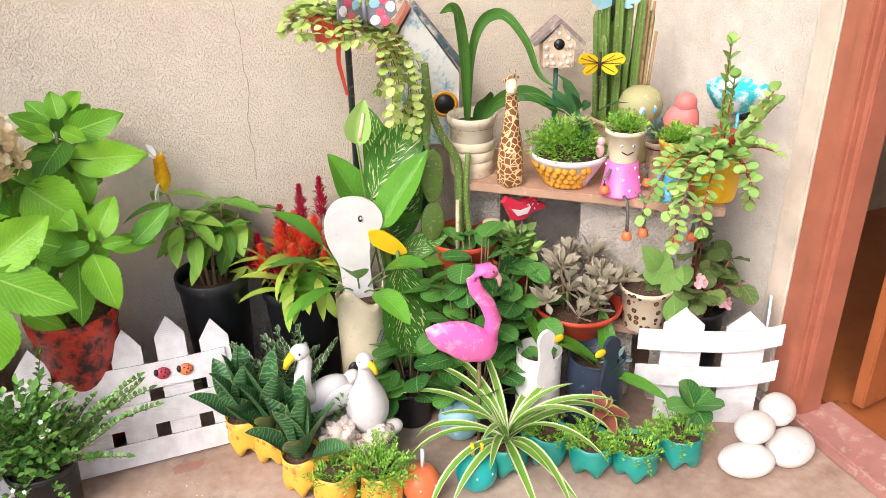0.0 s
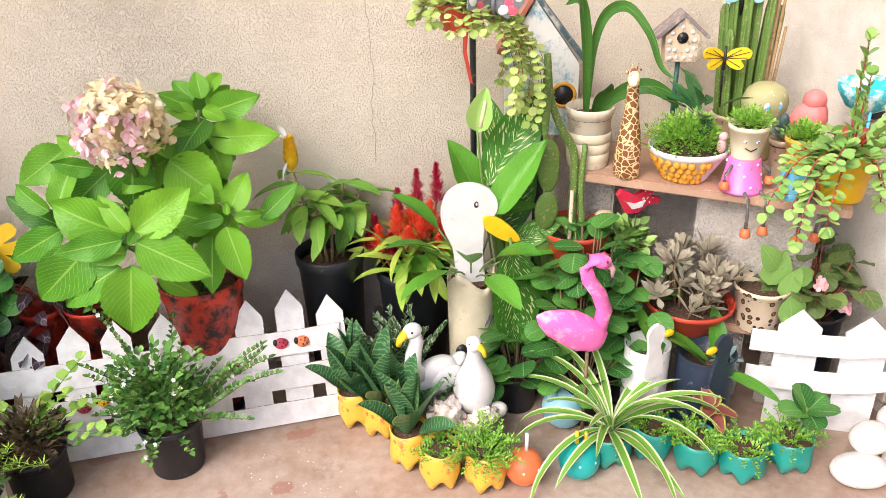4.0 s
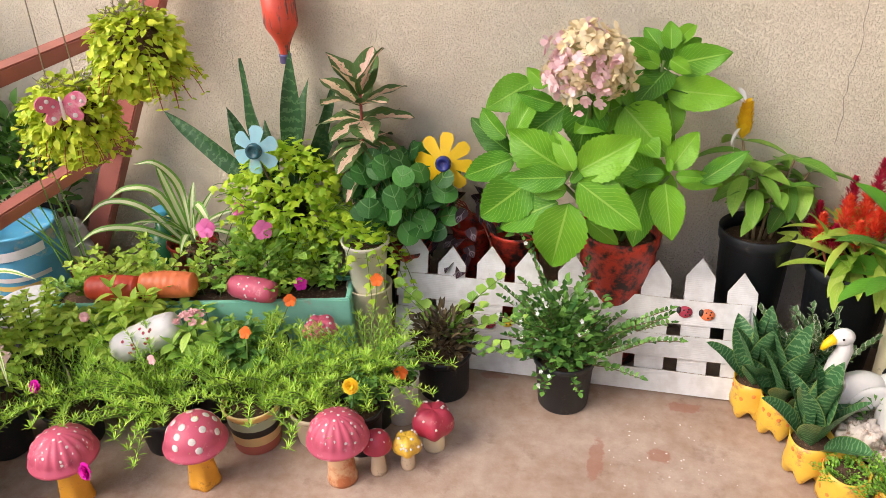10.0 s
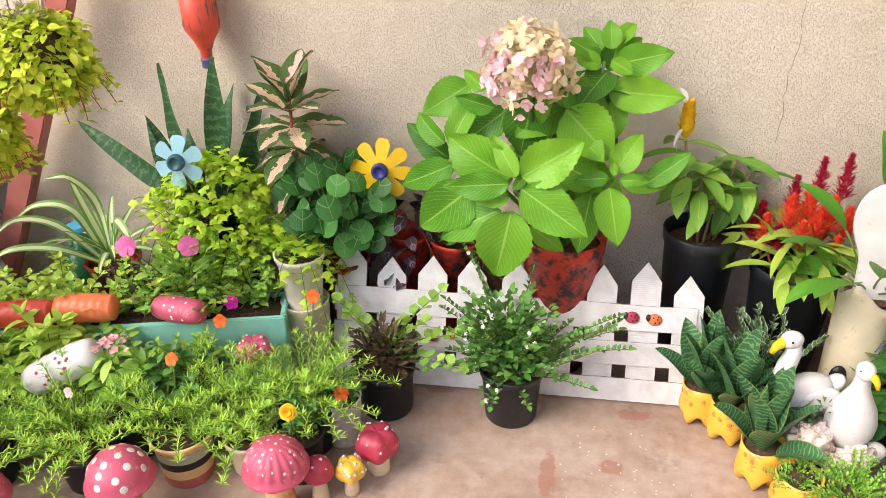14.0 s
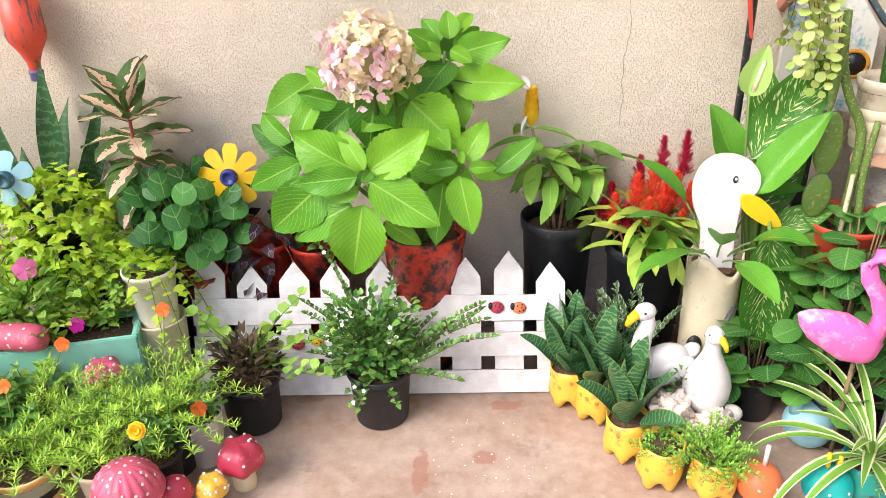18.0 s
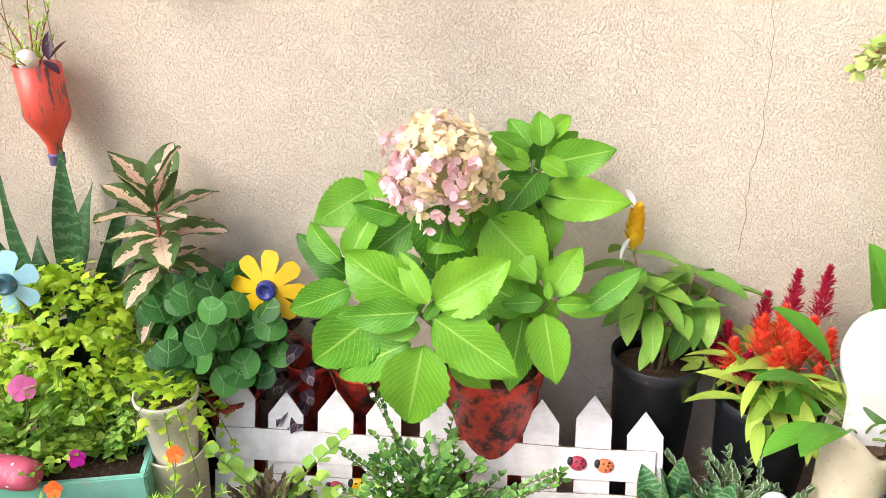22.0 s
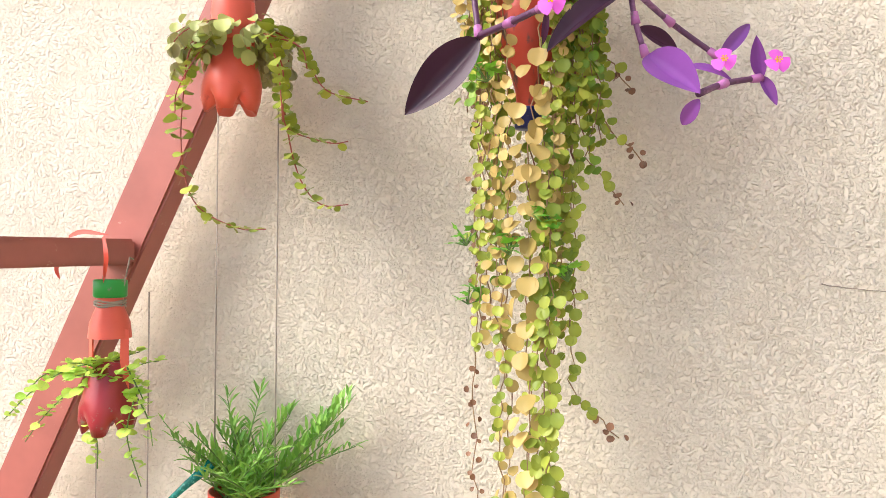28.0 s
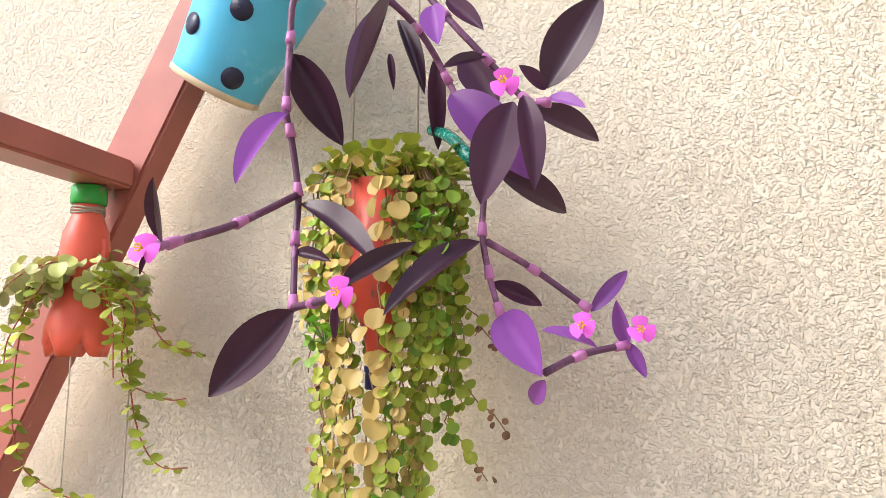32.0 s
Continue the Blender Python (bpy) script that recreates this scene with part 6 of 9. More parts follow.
def basket_duck(name, label, x, y, r, h, mat, heads, headmat, rz=0, way=1):
    ob = thing(name, label, "planter", x, y, 0, rz)
    prof = [(r * 0.9, 0), (r * 0.95, 0.005)]
    k = 0
    z = 0.01
    while z < h:
        prof += [(r * (0.97 + 0.012 * (k % 2)), z)]
        z += 0.007
        k += 1
    prof += [(r, h), (r * 0.94, h), (r * 0.9, h * 0.8)]
    part("basket", Geo().lathe(prof, 36), mat, ob)
    part("soil", Geo().ball((0, 0, h * 0.82), (r * 0.9, r * 0.9, 0.006)), SOIL, ob)
    out = [(-0.028, -0.06), (0.024, -0.06), (0.020, 0.0), (0.012, 0.028), (0.020, 0.05), (0.020, 0.075), (0.004, 0.092), (-0.016, 0.088), (-0.028, 0.068), (-0.024, 0.04), (-0.022, 0.01)]
    if way < 0:
        out = [(-x, z) for x, z in reversed(out)]
    part("head", Geo().slab(rounded(out, 4), 0.010, pose(heads, -r * 0.9, h, 0, 0, 0)), headmat, ob, smooth=False)
    part("beak", Geo().ball((heads + way * 0.034, -r * 0.9 - 0.002, h + 0.058), (0.018, 0.006, 0.011), 12, 8), BRIGHTYELLOW, ob)
    return ob


wd = basket_duck("duck_basket", "white woven basket planter with a duck head", 0.80, 1.72, 0.060, 0.265, BASKET, -0.02, WHITE, 10)
nd = basket_duck("duck_basket", "navy basket planter with a dark duck head", 0.94, 1.665, 0.075, 0.25, NAVYBASKET, -0.02, NAVYBASKET, 10, -1)
LY = leafmeshes("leaf", 3, 0.17, 0.05, "lance", (0.1, 0.4), (0.3, 0.5), n=8, cross=1)
leafset(nd, G_LILY, LY, [aim((0.02, 0, 0.2), -50, 40, 0), aim((0.0, 0, 0.2), -80, 50, 0), aim((0.03, -0.02, 0.2), 20, 60, 0), aim((0.02, -0.03, 0.2), 170, 10, 0)])
clump(nd, "rosette", G_GREYSUCC, 26, (0.035, -0.03, 0.22), (0.025, 0.02, 0.02), 0.035, 0.012, "lance", (0, 60))
leafset(wd, G_LILY, LY, [aim((0.03, 0, 0.22), -20, 60, 0), aim((0.03, 0, 0.22), 60, 45, 0)])

# flamingo on a stake
fl = thing("flamingo", "hot pink painted flamingo ornament on a stake", "ornament", 0.602, 1.70, 0)
body = Geo()
prof = [(0.004, -0.135), (0.022, -0.115), (0.036, -0.08), (0.044, -0.04), (0.047, 0.0), (0.043, 0.035), (0.030, 0.06), (0.012, 0.07), (0.002, 0.072)]
body.lathe(prof, 24, Matrix.Translation((0.0, 0, 0.345)) @ Euler((0, radians(90 + 30), 0)).to_matrix().to_4x4() @ Matrix.Diagonal((1.0, 0.7, 1, 1)), wob=lambda a, k: 1 + 0.07 * math.sin(4 * a + k) + 0.05 * math.sin(7 * a - 2 * k))
neck = [(0.045, 0, 0.34), (0.058, 0, 0.40), (0.040, 0, 0.45), (0.012, 0, 0.49), (0.004, 0, 0.52), (0.018, 0, 0.545), (0.042, 0, 0.545), (0.056, 0, 0.525)]
body.tube(neck, 0.021, 0.014, 12)
body.ball((0.045, 0, 0.535), (0.022, 0.015, 0.017), 14, 9)
part("body", body, PINK, fl)
part("beak", Geo().tube([(0.058, 0, 0.53), (0.072, 0, 0.51), (0.072, 0, 0.485)], 0.010, 0.003, 9), F_PALEPINK, fl)
part("beak_tip", Geo().tube([(0.072, 0, 0.49), (0.068, 0, 0.475)], 0.005, 0.002, 8), BLACK, fl)
part("eye", Geo().ball((0.05, -0.0145, 0.54), 0.003, 8, 6), BLACK, fl)
part("stake", Geo().tube([(0.02, 0, 0.0), (0.02, 0, 0.31)], 0.005), WOODSTEM, fl)

# round dark-leaved plants among the pots
LP = leafmeshes("leaf", 4, 0.074, 0.068, "round", (0.15, 0.5), (0.08, 0.25), n=12, cross=2)
G_DARKO = leafmat("dark_round_leaf_single", (0.13, 0.36, 0.06), (0.028, 0.12, 0.03), (0.18, 0.40, 0.12), 7, 0.05, rough=0.26, sheen=0.45)


def round_plant(x, y, r, h, top, spread, n, rz=0):
    ob = potted("peperomia", "peperomia with round dark green leaves in a black pot", x, y, 0, r, r * 0.8, h, BLACKPOT)
    g, spots = Geo(), []
    for k in range(n):
        a = rnd(0, 360)
        q = spread * math.sqrt(rnd(0.02, 1))
        z = h + (top - h) * rnd(0.0, 1.0) * (1.1 - 0.5 * q / spread)
        p = Vector((q * math.sin(radians(a)), q * math.cos(radians(a)), z))
        spots.append(aim(p, a + rnd(-45, 45), rnd(-25, 40), rnd(-25, 25)))
        g.tube([(p.x * 0.3, p.y * 0.3, h * 0.8), tuple(p.lerp(Vector((p.x * 0.5, p.y * 0.5, h)), 0.4)), tuple(p)], 0.003, 0.002, 5)
    leafset(ob, G_DARKO, LP, spots)
    part("stem_growth", g, WOODSTEM, ob, kind="stuff")
    return ob


round_plant(0.505, 1.90, 0.065, 0.12, 0.30, 0.105, 34)
round_plant(0.665, 1.80, 0.065, 0.12, 0.28, 0.10, 30)
round_plant(0.69, 1.90, 0.07, 0.20, 0.53, 0.14, 70)
round_plant(0.715, 1.905, 0.055, 0.30, 0.55, 0.10, 44)
round_plant(0.80, 1.85, 0.06, 0.22, 0.46, 0.11, 42)


def sedum_tuft(ob, z, r, n, reach=0.07):
    """Thin fleshy sprigs of uneven length that spill over a pot's rim."""
    g, gl = Geo(), Geo()
    for k in range(n):
        a = rnd(0, 360)
        q = r * math.sqrt(rnd(0.0, 1.0)) * 0.85
        sprig(g, gl, (q * math.sin(radians(a)), q * math.cos(radians(a)), z - 0.006), a + rnd(-40, 40), rnd(25, 85), reach * rnd(0.35, 1.1), 0.012, 0.0062, "ovate", 0.0065, rnd(0.1, 0.8), 0.0011, True, 0.2, 0.3, 30, 2)
    part("sprig_growth", g, STEM, ob, kind="stuff")
    part("sedum", gl, G_SEDUM, ob, kind="stuff")


# ---- cut-bottle pots with lobed feet ----
def bottle_pot_mesh(r, h):
    """The foot of a cut bottle: a bulged cup on five lobes with notches between them."""
    prof = [(r * 0.42, 0.006), (r * 0.60, 0.0), (r * 0.78, 0.004), (r * 0.93, 0.016), (r * 1.03, 0.034), (r * 1.04, 0.046), (r * 0.98, h * 0.62), (r * 0.97, h * 0.8), (r * 1.0, h), (r * 0.95, h), (r * 0.9, h * 0.85)]
    g = Geo().lathe(prof, 50, wob=lambda a, k: 1 + (0.16, 0.16, 0.13, 0.09, 0.03, 0.01, 0, 0, 0, 0, 0)[k] * math.cos(5 * a))
    res = []
    for x, y, z in g.v:
        a = math.atan2(y, x)
        low = max(0.0, 1 - z / 0.042)
        res.append((x, y, z + 0.024 * low * (0.5 - 0.5 * math.cos(5 * a)) + (0.003 * math.sin(3 * a + 1) if z > h * 0.9 else 0)))
    g.v = res
    return g.mesh("pot")


YP, TP = bottle_pot_mesh(0.050, 0.115), bottle_pot_mesh(0.054, 0.095)
for me, mt in ((YP, YELLOW), (TP, TEAL)):
    me.materials.append(mt)
DOT = Geo().ball((0, 0, 0), (0.0055, 0.0014, 0.0065), 8, 5).mesh("dot")


def yellow_pot(x, y, plant, rz):
    ob = thing("bottle_pot", "yellow cut-bottle pot with orange dots", "potted plant", x, y, 0, rz, "yellow bottle pots")
    part("pot", YP, None, ob)
    part("soil", Geo().ball((0, 0, 0.10), (0.046, 0.046, 0.006)), SOIL, ob)
    for k in range(13):
        a = radians(k * 360 / 13 + rnd(-6, 6))
        part("dot", DOT, ORANGEDOT, ob, m=Matrix.Translation((0.0497 * math.sin(a), 0.0497 * math.cos(a), rnd(0.045, 0.095))) @ Euler((0, 0, -a)).to_matrix().to_4x4())
    if plant == "snake":
        for k in range(12):
            inner = k / 11
            L = 0.13 + 0.08 * inner * rnd(0.85, 1.1)
            me = Geo().leaf(Matrix(), L, rnd(0.062, 0.076), "lance", rnd(0.2, 0.55) * (1.1 - inner), 0.5, 12, 3, 0.02, k).mesh("leaf")
            a = k * 137.5 + rz
            q = 0.03 * (1 - inner)
            part("leaf", me, G_SNAKE_EDGE, ob, m=aim((q * math.sin(radians(a)), q * math.cos(radians(a)), 0.095 + 0.02 * inner), a, 44 + 40 * inner + rnd(-6, 6), rnd(-30, 30)))
    else:
        sedum_tuft(ob, 0.105, 0.046, plant // 8, 0.075 if plant > 500 else 0.04)
    return ob


for x, y, pl, rz in ((0.058, 1.945, "snake", 10), (0.118, 1.885, "snake", 60), (0.166, 1.745, "snake", 35), (0.224, 1.655, 320, 80), (0.33, 1.615, 800, 20)):
    yellow_pot(x, y, pl, rz)
for x, y, n, rz in ((1.085, 1.475, 420, 5), (0.955, 1.478, 360, 25), (0.86, 1.535, 420, 45), (0.775, 1.612, 300, 65), (0.660, 1.615, 60, 15)):
    ob = thing("bottle_pot", "teal painted cut-bottle pot on the floor", "potted plant", x, y, 0, rz, "teal bottle pots")
    part("pot", TP, None, ob)
    part("soil", Geo().ball((0, 0, 0.083), (0.049, 0.049, 0.006)), SOIL, ob)
    sedum_tuft(ob, 0.09, 0.048, n // 8, 0.06)
    if x == 0.660:
        LSP = [Geo().leaf(Matrix(), 0.30 * s, 0.024, "strap", d, 0.35, 12, 2).mesh("leaf") for d, s in ((1.0, 1.0), (1.6, 1.1), (2.1, 1.15), (1.3, 0.8))]
        spots = []
        for k in range(24):
            spots.append(aim((0, 0, 0.09), k * 137.5 + rnd(-15, 15), rnd(22, 78), rnd(-15, 15)))
        leafset(ob, G_SPIDER, LSP, spots)
    if x == 0.86:
        LCO = leafmeshes("leaf", 2, 0.065, 0.045, "ovate", (0.3, 0.7), (0.1, 0.3), n=6, cross=2, wave=0.05)
        leafset(ob, G_COLEUS, LCO, [aim((0.05, -0.01, 0.15), a, e, 0) for a, e in ((0, 40), (90, 20), (180, 10), (270, 20), (140, -30), (45, 50), (220, -20))])
        part("stem", Geo().tube([(0.02, 0, 0.08), (0.05, -0.01, 0.15)], 0.003), STEM, ob)
    if x == 1.085:
        leafset(ob, G_DARKO, LP, [aim((0.04, 0.01, 0.15), a, e, 0) for a, e in ((0, 60), (80, 30), (-80, 15), (150, 30), (200, 10), (50, -10), (-40, 60))])
        part("stem", Geo().tube([(0.01, 0, 0.08), (0.04, 0.01, 0.16)], 0.004), STEM, ob)


def painted_ball(name, label, x, y, mat, r, sticks, stickmat):
    ob = thing(name, label, "ornament", x, y, 0)
    part("ball", Geo().ball((0, 0, r * 0.96), r, 28, 18), mat, ob)
    for dx, dy, h in sticks:
        part("stick", Geo().tube([(dx, dy, r * 1.8), (dx * 1.3, dy, r * 1.9 + h)], 0.005, seg=9), stickmat, ob)
    for a in (-30, 20):
        part("eye", Geo().ball((r * math.sin(radians(180 + a)) * 0.93, r * math.cos(radians(180 + a)) * 0.93, r * 1.25), 0.0035, 10, 6), WHITE, ob)
    return ob


painted_ball("turquoise_ball", "turquoise painted ball with two yellow pegs", 0.565, 1.585, TEALBALL, 0.052, ((-0.008, 0, 0.04), (0.012, 0.0, 0.03)), BRIGHTYELLOW)
painted_ball("orange_ball", "orange painted ball with a white peg", 0.425, 1.60, ORANGE, 0.049, ((0.005, 0, 0.055),), WHITE)
sw = painted_ball("pale_blue_ball", "pale blue ridged shell-shaped ornament", 0.60, 1.78, PALEBLUE, 0.058, (), WHITE)
part("tail", Geo().lathe([(0.02, 0), (0.012, 0.03), (0.002, 0.06)], 14, pose(-0.03, 0, 0.09, 0, -15)), PALEBLUE, sw)

# geese on a bowl with white coral rocks
gb = thing("stone_bowl", "grey cement bowl holding coral rocks and herbs", "bowl", 0.31, 1.80, 0)
part("bowl", Geo().lathe([(0.07, 0), (0.085, 0.01), (0.105, 0.055), (0.108, 0.072), (0.100, 0.072), (0.09, 0.055)], 32), BLOCK, gb)
part("soil", Geo().ball((0, 0, 0.056), (0.092, 0.092, 0.012)), SOIL, gb)
clump(gb, "herbs", G_SEDUM, 260, (0.0, -0.04, 0.065), (0.09, 0.05, 0.03), 0.016, 0.007, "ovate", (0, 60), seg=2)
clump(gb, "twig_leaves", G_BUSH, 60, (0.0, 0.0, 0.14), (0.05, 0.04, 0.07), 0.018, 0.010, "ovate", (0, 60), seg=2)


def rough(s):
    return lambda a, b: 0.40 * noise.noise(Vector((math.cos(a) * math.sin(b) * 2.6 + s, math.sin(a) * math.sin(b) * 2.6, math.cos(b) * 2.6))) + 0.34 * noise.noise(Vector((math.cos(a) * math.sin(b) * 7 + s, math.sin(a) * math.sin(b) * 7, math.cos(b) * 7)))


CORAL = painted("coral_rock", (0.78, 0.70, 0.62), 0.9, (0.42, 0.28, 0.2), 0.22, 50, 1.0)
for x, y, z, rx, rz, s in ((0.265, 1.755, 0.115, 0.045, 0.048, 1), (0.335, 1.73, 0.085, 0.04, 0.03, 5), (0.365, 1.745, 0.105, 0.035, 0.028, 9)):
    tagged(part("coral_rock", Geo().ball((x, y, z), (rx, rx * 0.8, rz), 44, 30, wob=rough(s)), CORAL, None, "knobbly white coral rock in a cement bowl"), category="rock", group="coral rocks")
tagged(part("white_stone", Geo().ball((0.405, 1.765, 0.10), (0.03, 0.022, 0.022), 18, 12), STONE, None, "smooth white pebble on a cement bowl"), category="stone")


def goose(x, y, z, rz, bend, scale):
    ob = thing("goose", "white painted goose ornament with a yellow beak", "ornament", x, y, z, rz, "geese")
    ob.scale = (scale, scale, scale)
    gg = Geo()
    gg.ball((0.02, 0, 0.055), (0.07, 0.042, 0.052), 24, 14, pose(0, 0, 0, 0, -12))
    gg.ball((0.085, 0, 0.078), (0.03, 0.022, 0.018), 14, 9, pose(0, 0, 0, 0, -35))
    gg.tube([(-0.03, 0, 0.07), (-0.047, 0, 0.105), (-0.042, 0, 0.145), (-0.032, 0, 0.18), (-0.038, 0, 0.208)], 0.026, 0.016, 14)
    gg.ball((-0.043, 0, 0.214), (0.026, 0.020, 0.021), 16, 10)
    part("body", gg, WHITE, ob)
    part("beak", Geo().tube([(-0.06, 0, 0.212), (-0.078, 0, 0.198), (-0.085, 0, 0.182)], 0.013, 0.006, 10), BRIGHTYELLOW, ob)
    for s in (-1, 1):
        part("eye", Geo().ball((-0.052, s * 0.0185, 0.220), 0.003, 8, 6), BLACK, ob)
    part("wing", Geo().ball((0.035, -0.036, 0.062), (0.05, 0.012, 0.032), 16, 9, pose(0, 0, 0, 0, -18)), WHITE, ob)
    return ob


goose(0.245, 1.845, 0.125, 15, 0, 1.0)
front = thing("goose", "white painted goose ornament seen breast on", "ornament", 0.352, 1.79, 0.105, -12, "geese")
gg = Geo().lathe([(0.020, 0.0), (0.042, 0.006), (0.053, 0.035), (0.055, 0.06), (0.047, 0.095), (0.032, 0.125), (0.021, 0.15), (0.017, 0.175), (0.017, 0.19)], 26, wob=lambda a, k: 1 + 0.04 * math.sin(2 * a))
gg.ball((0.0, -0.006, 0.200), (0.021, 0.025, 0.021), 18, 12)
part("body", gg, WHITE, front)
part("beak", Geo().tube([(0.012, -0.02, 0.202), (0.022, -0.032, 0.192), (0.026, -0.036, 0.178)], 0.010, 0.004, 10), BRIGHTYELLOW, front)
for s in (-1, 1):
    part("eye", Geo().ball((s * 0.015 + 0.003, -0.021, 0.208), 0.003, 8, 6), BLACK, front)
part("plinth", Geo().lathe([(0.05, 0), (0.05, 0.07), (0.045, 0.072)], 20, pose(-0.03, 0.02, 0.055)), BLOCK, gb)
part("plinth", Geo().lathe([(0.05, 0), (0.05, 0.05), (0.045, 0.052)], 20, pose(0.05, 0.02, 0.055)), BLOCK, gb)

var = potted("variegated_plant", "small cream-edged plant in a black pot", 0.215, 2.0, 0, 0.07, 0.055, 0.12, BLACKPOT)
g, gl = Geo(), Geo()
for k in range(26):
    sprig(g, gl, (rnd(-0.04, 0.04), rnd(-0.03, 0.03), 0.10), rnd(0, 360), rnd(52, 88), rnd(0.10, 0.19), 0.026, 0.017, "ovate", 0.014, 0.15, 0.0018, True, 0.2, 0.25, 30, 4)
part("foliage", gl, G_VARIEG, var, kind="stuff")
part("stem_growth", g, STEM, var, kind="stuff")

# ---- white stones by the door ----
for x, y, z, a, b, c, rz in ((1.215, 1.375, 0.037, 0.070, 0.054, 0.039, -20), (1.350, 1.372, 0.038, 0.072, 0.058, 0.040, 15), (1.268, 1.42, 0.090, 0.057, 0.048, 0.036, 10), (1.372, 1.455, 0.092, 0.052, 0.048, 0.038, 30)):
    tagged(part("white_stone", Geo().ball((0, 0, 0), (a, b, c), 26, 16, wob=lambda p, q: 0.05 * math.sin(2 * p + 1) * math.sin(q)), STONE, None, "large smooth white river stone stacked on the floor", m=pose(x, y, z, 0, 0, rz)), category="stone", group="white stones")

# ---- left bed: back row ----
R.seed(71)
car = potted("caricature_plant", "caricature plant with pink-centred leaves in a dark pot", -1.045, 2.19, 0, 0.08, 0.065, 0.36, BLACKPOT)
LCA = leafmeshes("leaf", 5, 0.155, 0.078, "lance", (0.3, 0.8), (0.1, 0.3), n=10, cross=3, wave=0.05)
part("stem", Geo().tube([(0, 0, 0.33), (0.01, -0.01, 0.55), (0.02, -0.02, 0.74)], 0.006, 0.004), REDSTEM, car)
spots = []
for z, n, el, off in ((0.73, 4, 62, 20), (0.705, 5, 30, 60), (0.66, 6, 6, 30), (0.60, 6, -12, 75), (0.545, 6, -30, 10), (0.49, 6, -42, 40)):
    for k in range(n):
        spots.append(aim((0.015, -0.015, z), off + k * 360 / n + rnd(-12, 12), el + rnd(-8, 8), rnd(-15, 15)))
leafset(car, G_CARIC, LCA, spots)

pen = potted("pennywort", "pennywort with glossy round leaves in a red pot", -0.90, 2.14, 0, 0.062, 0.05, 0.30, REDPOT)
LPN = leafmeshes("leaf", 4, 0.064, 0.066, "round", (0.0, 0.3), (-0.3, -0.15), n=14, cross=3)
spots, g = [], Geo()
for k in range(95):
    a, u = rnd(0, 360), rnd(0, 1)
    q = 0.15 * math.sqrt(u)
    p = Vector((q * math.sin(radians(a)) - 0.02, 0.8 * q * math.cos(radians(a)) - 0.03, 0.46 + rnd(-0.10, 0.14) * (1.05 - 0.4 * u)))
    spots.append(aim(p, rnd(-50, 50), rnd(25, 75), rnd(-25, 25)) @ Matrix.Translation((0, -0.029, 0)))
    g.tube(arc((p.x * 0.2, p.y * 0.2, 0.33), p, 0.02, 4), 0.0018, 0.0014, 5)
leafset(pen, leafmat("pennywort_single", (0.085, 0.30, 0.05), (0.018, 0.09, 0.02), (0.20, 0.40, 0.14), 1.0, 0.03, rough=0.42), LPN, spots)
part("stem_growth", g, STEM, pen, kind="stuff")

wj = potted("wandering_plant", "dark purple trailing plant in a red pot", -0.735, 2.215, 0, 0.06, 0.05, 0.35, REDPOT)
LWJ = leafmeshes("leaf", 3, 0.06, 0.032, "ovate", (0.3, 0.8), (0.2, 0.4), n=6, cross=1)
spots, g = [], Geo()
for k in range(46):
    a = rnd(0, 360)
    q = rnd(0.02, 0.11)
    spots.append(aim((q * math.sin(radians(a)), q * math.cos(radians(a)) - 0.02, rnd(0.24, 0.46)), a + rnd(-30, 30), rnd(-60, 20), rnd(-30, 30)))
leafset(wj, G_WANDER, LWJ, spots)
for k in range(7):
    g.tube(arc((rnd(-0.03, 0.03), -0.02, 0.38), (rnd(-0.15, 0.13), -0.08, rnd(0.26, 0.48)), 0.04, 6), 0.002)
part("runner_growth", g, REDSTEM, wj, kind="stuff")


def pinwheel(name, label, x, y, z, n, r, mat, core, tilt, base):
    ob = thing(name, label, "ornament", x, y, z)
    wide = 1.85 * r / n
    for k in range(n):
        m = pose(0, 0, 0, tilt, 0, 0) @ Euler((0, TAU * k / n + 0.1, 0)).to_matrix().to_4x4()
        out = [(-0.010, 0.012), (0.010, 0.012), (wide, r * 0.8), (wide * 0.66, r * 0.97), (0, r), (-wide * 0.66, r * 0.97), (-wide, r * 0.8)]
        part("petal", Geo().slab(out, 0.002, m @ pose(0, 0, 0, -10)), mat, ob, smooth=False)
    m = pose(0, 0, 0, tilt + 90, 0, 0)
    part("core", Geo().lathe([(0.021, -0.006), (0.022, 0.004), (0.020, 0.014), (0.013, 0.015), (0.012, 0.009), (0.002, 0.009)], 24, m), core, ob)
    part("stick", Geo().tube([(0, 0.006, 0), (base[0], base[1], base[2] - z)], 0.003), WOODSTEM, ob)


pinwheel("yellow_flower_ornament", "yellow bottle-plastic flower with a blue cap centre", -0.786, 2.12, 0.572, 8, 0.085, BRIGHTYELLOW, BLUE, -8, (0.03, 0.04, 0.36))
# the blue flower's dark core colour stands for shade in its open centre
pinwheel("blue_flower_ornament", "pale blue bottle-plastic flower on a stick", -1.275, 2.0, 0.625, 6, 0.068, PALEBLUE, DARKHOLLOW, -8, (0.02, 0.1, 0.36))

ivy = potted("ivy", "bright green ivy spilling over a dark pot", -1.235, 2.09, 0, 0.095, 0.08, 0.34, BLACKPOT)


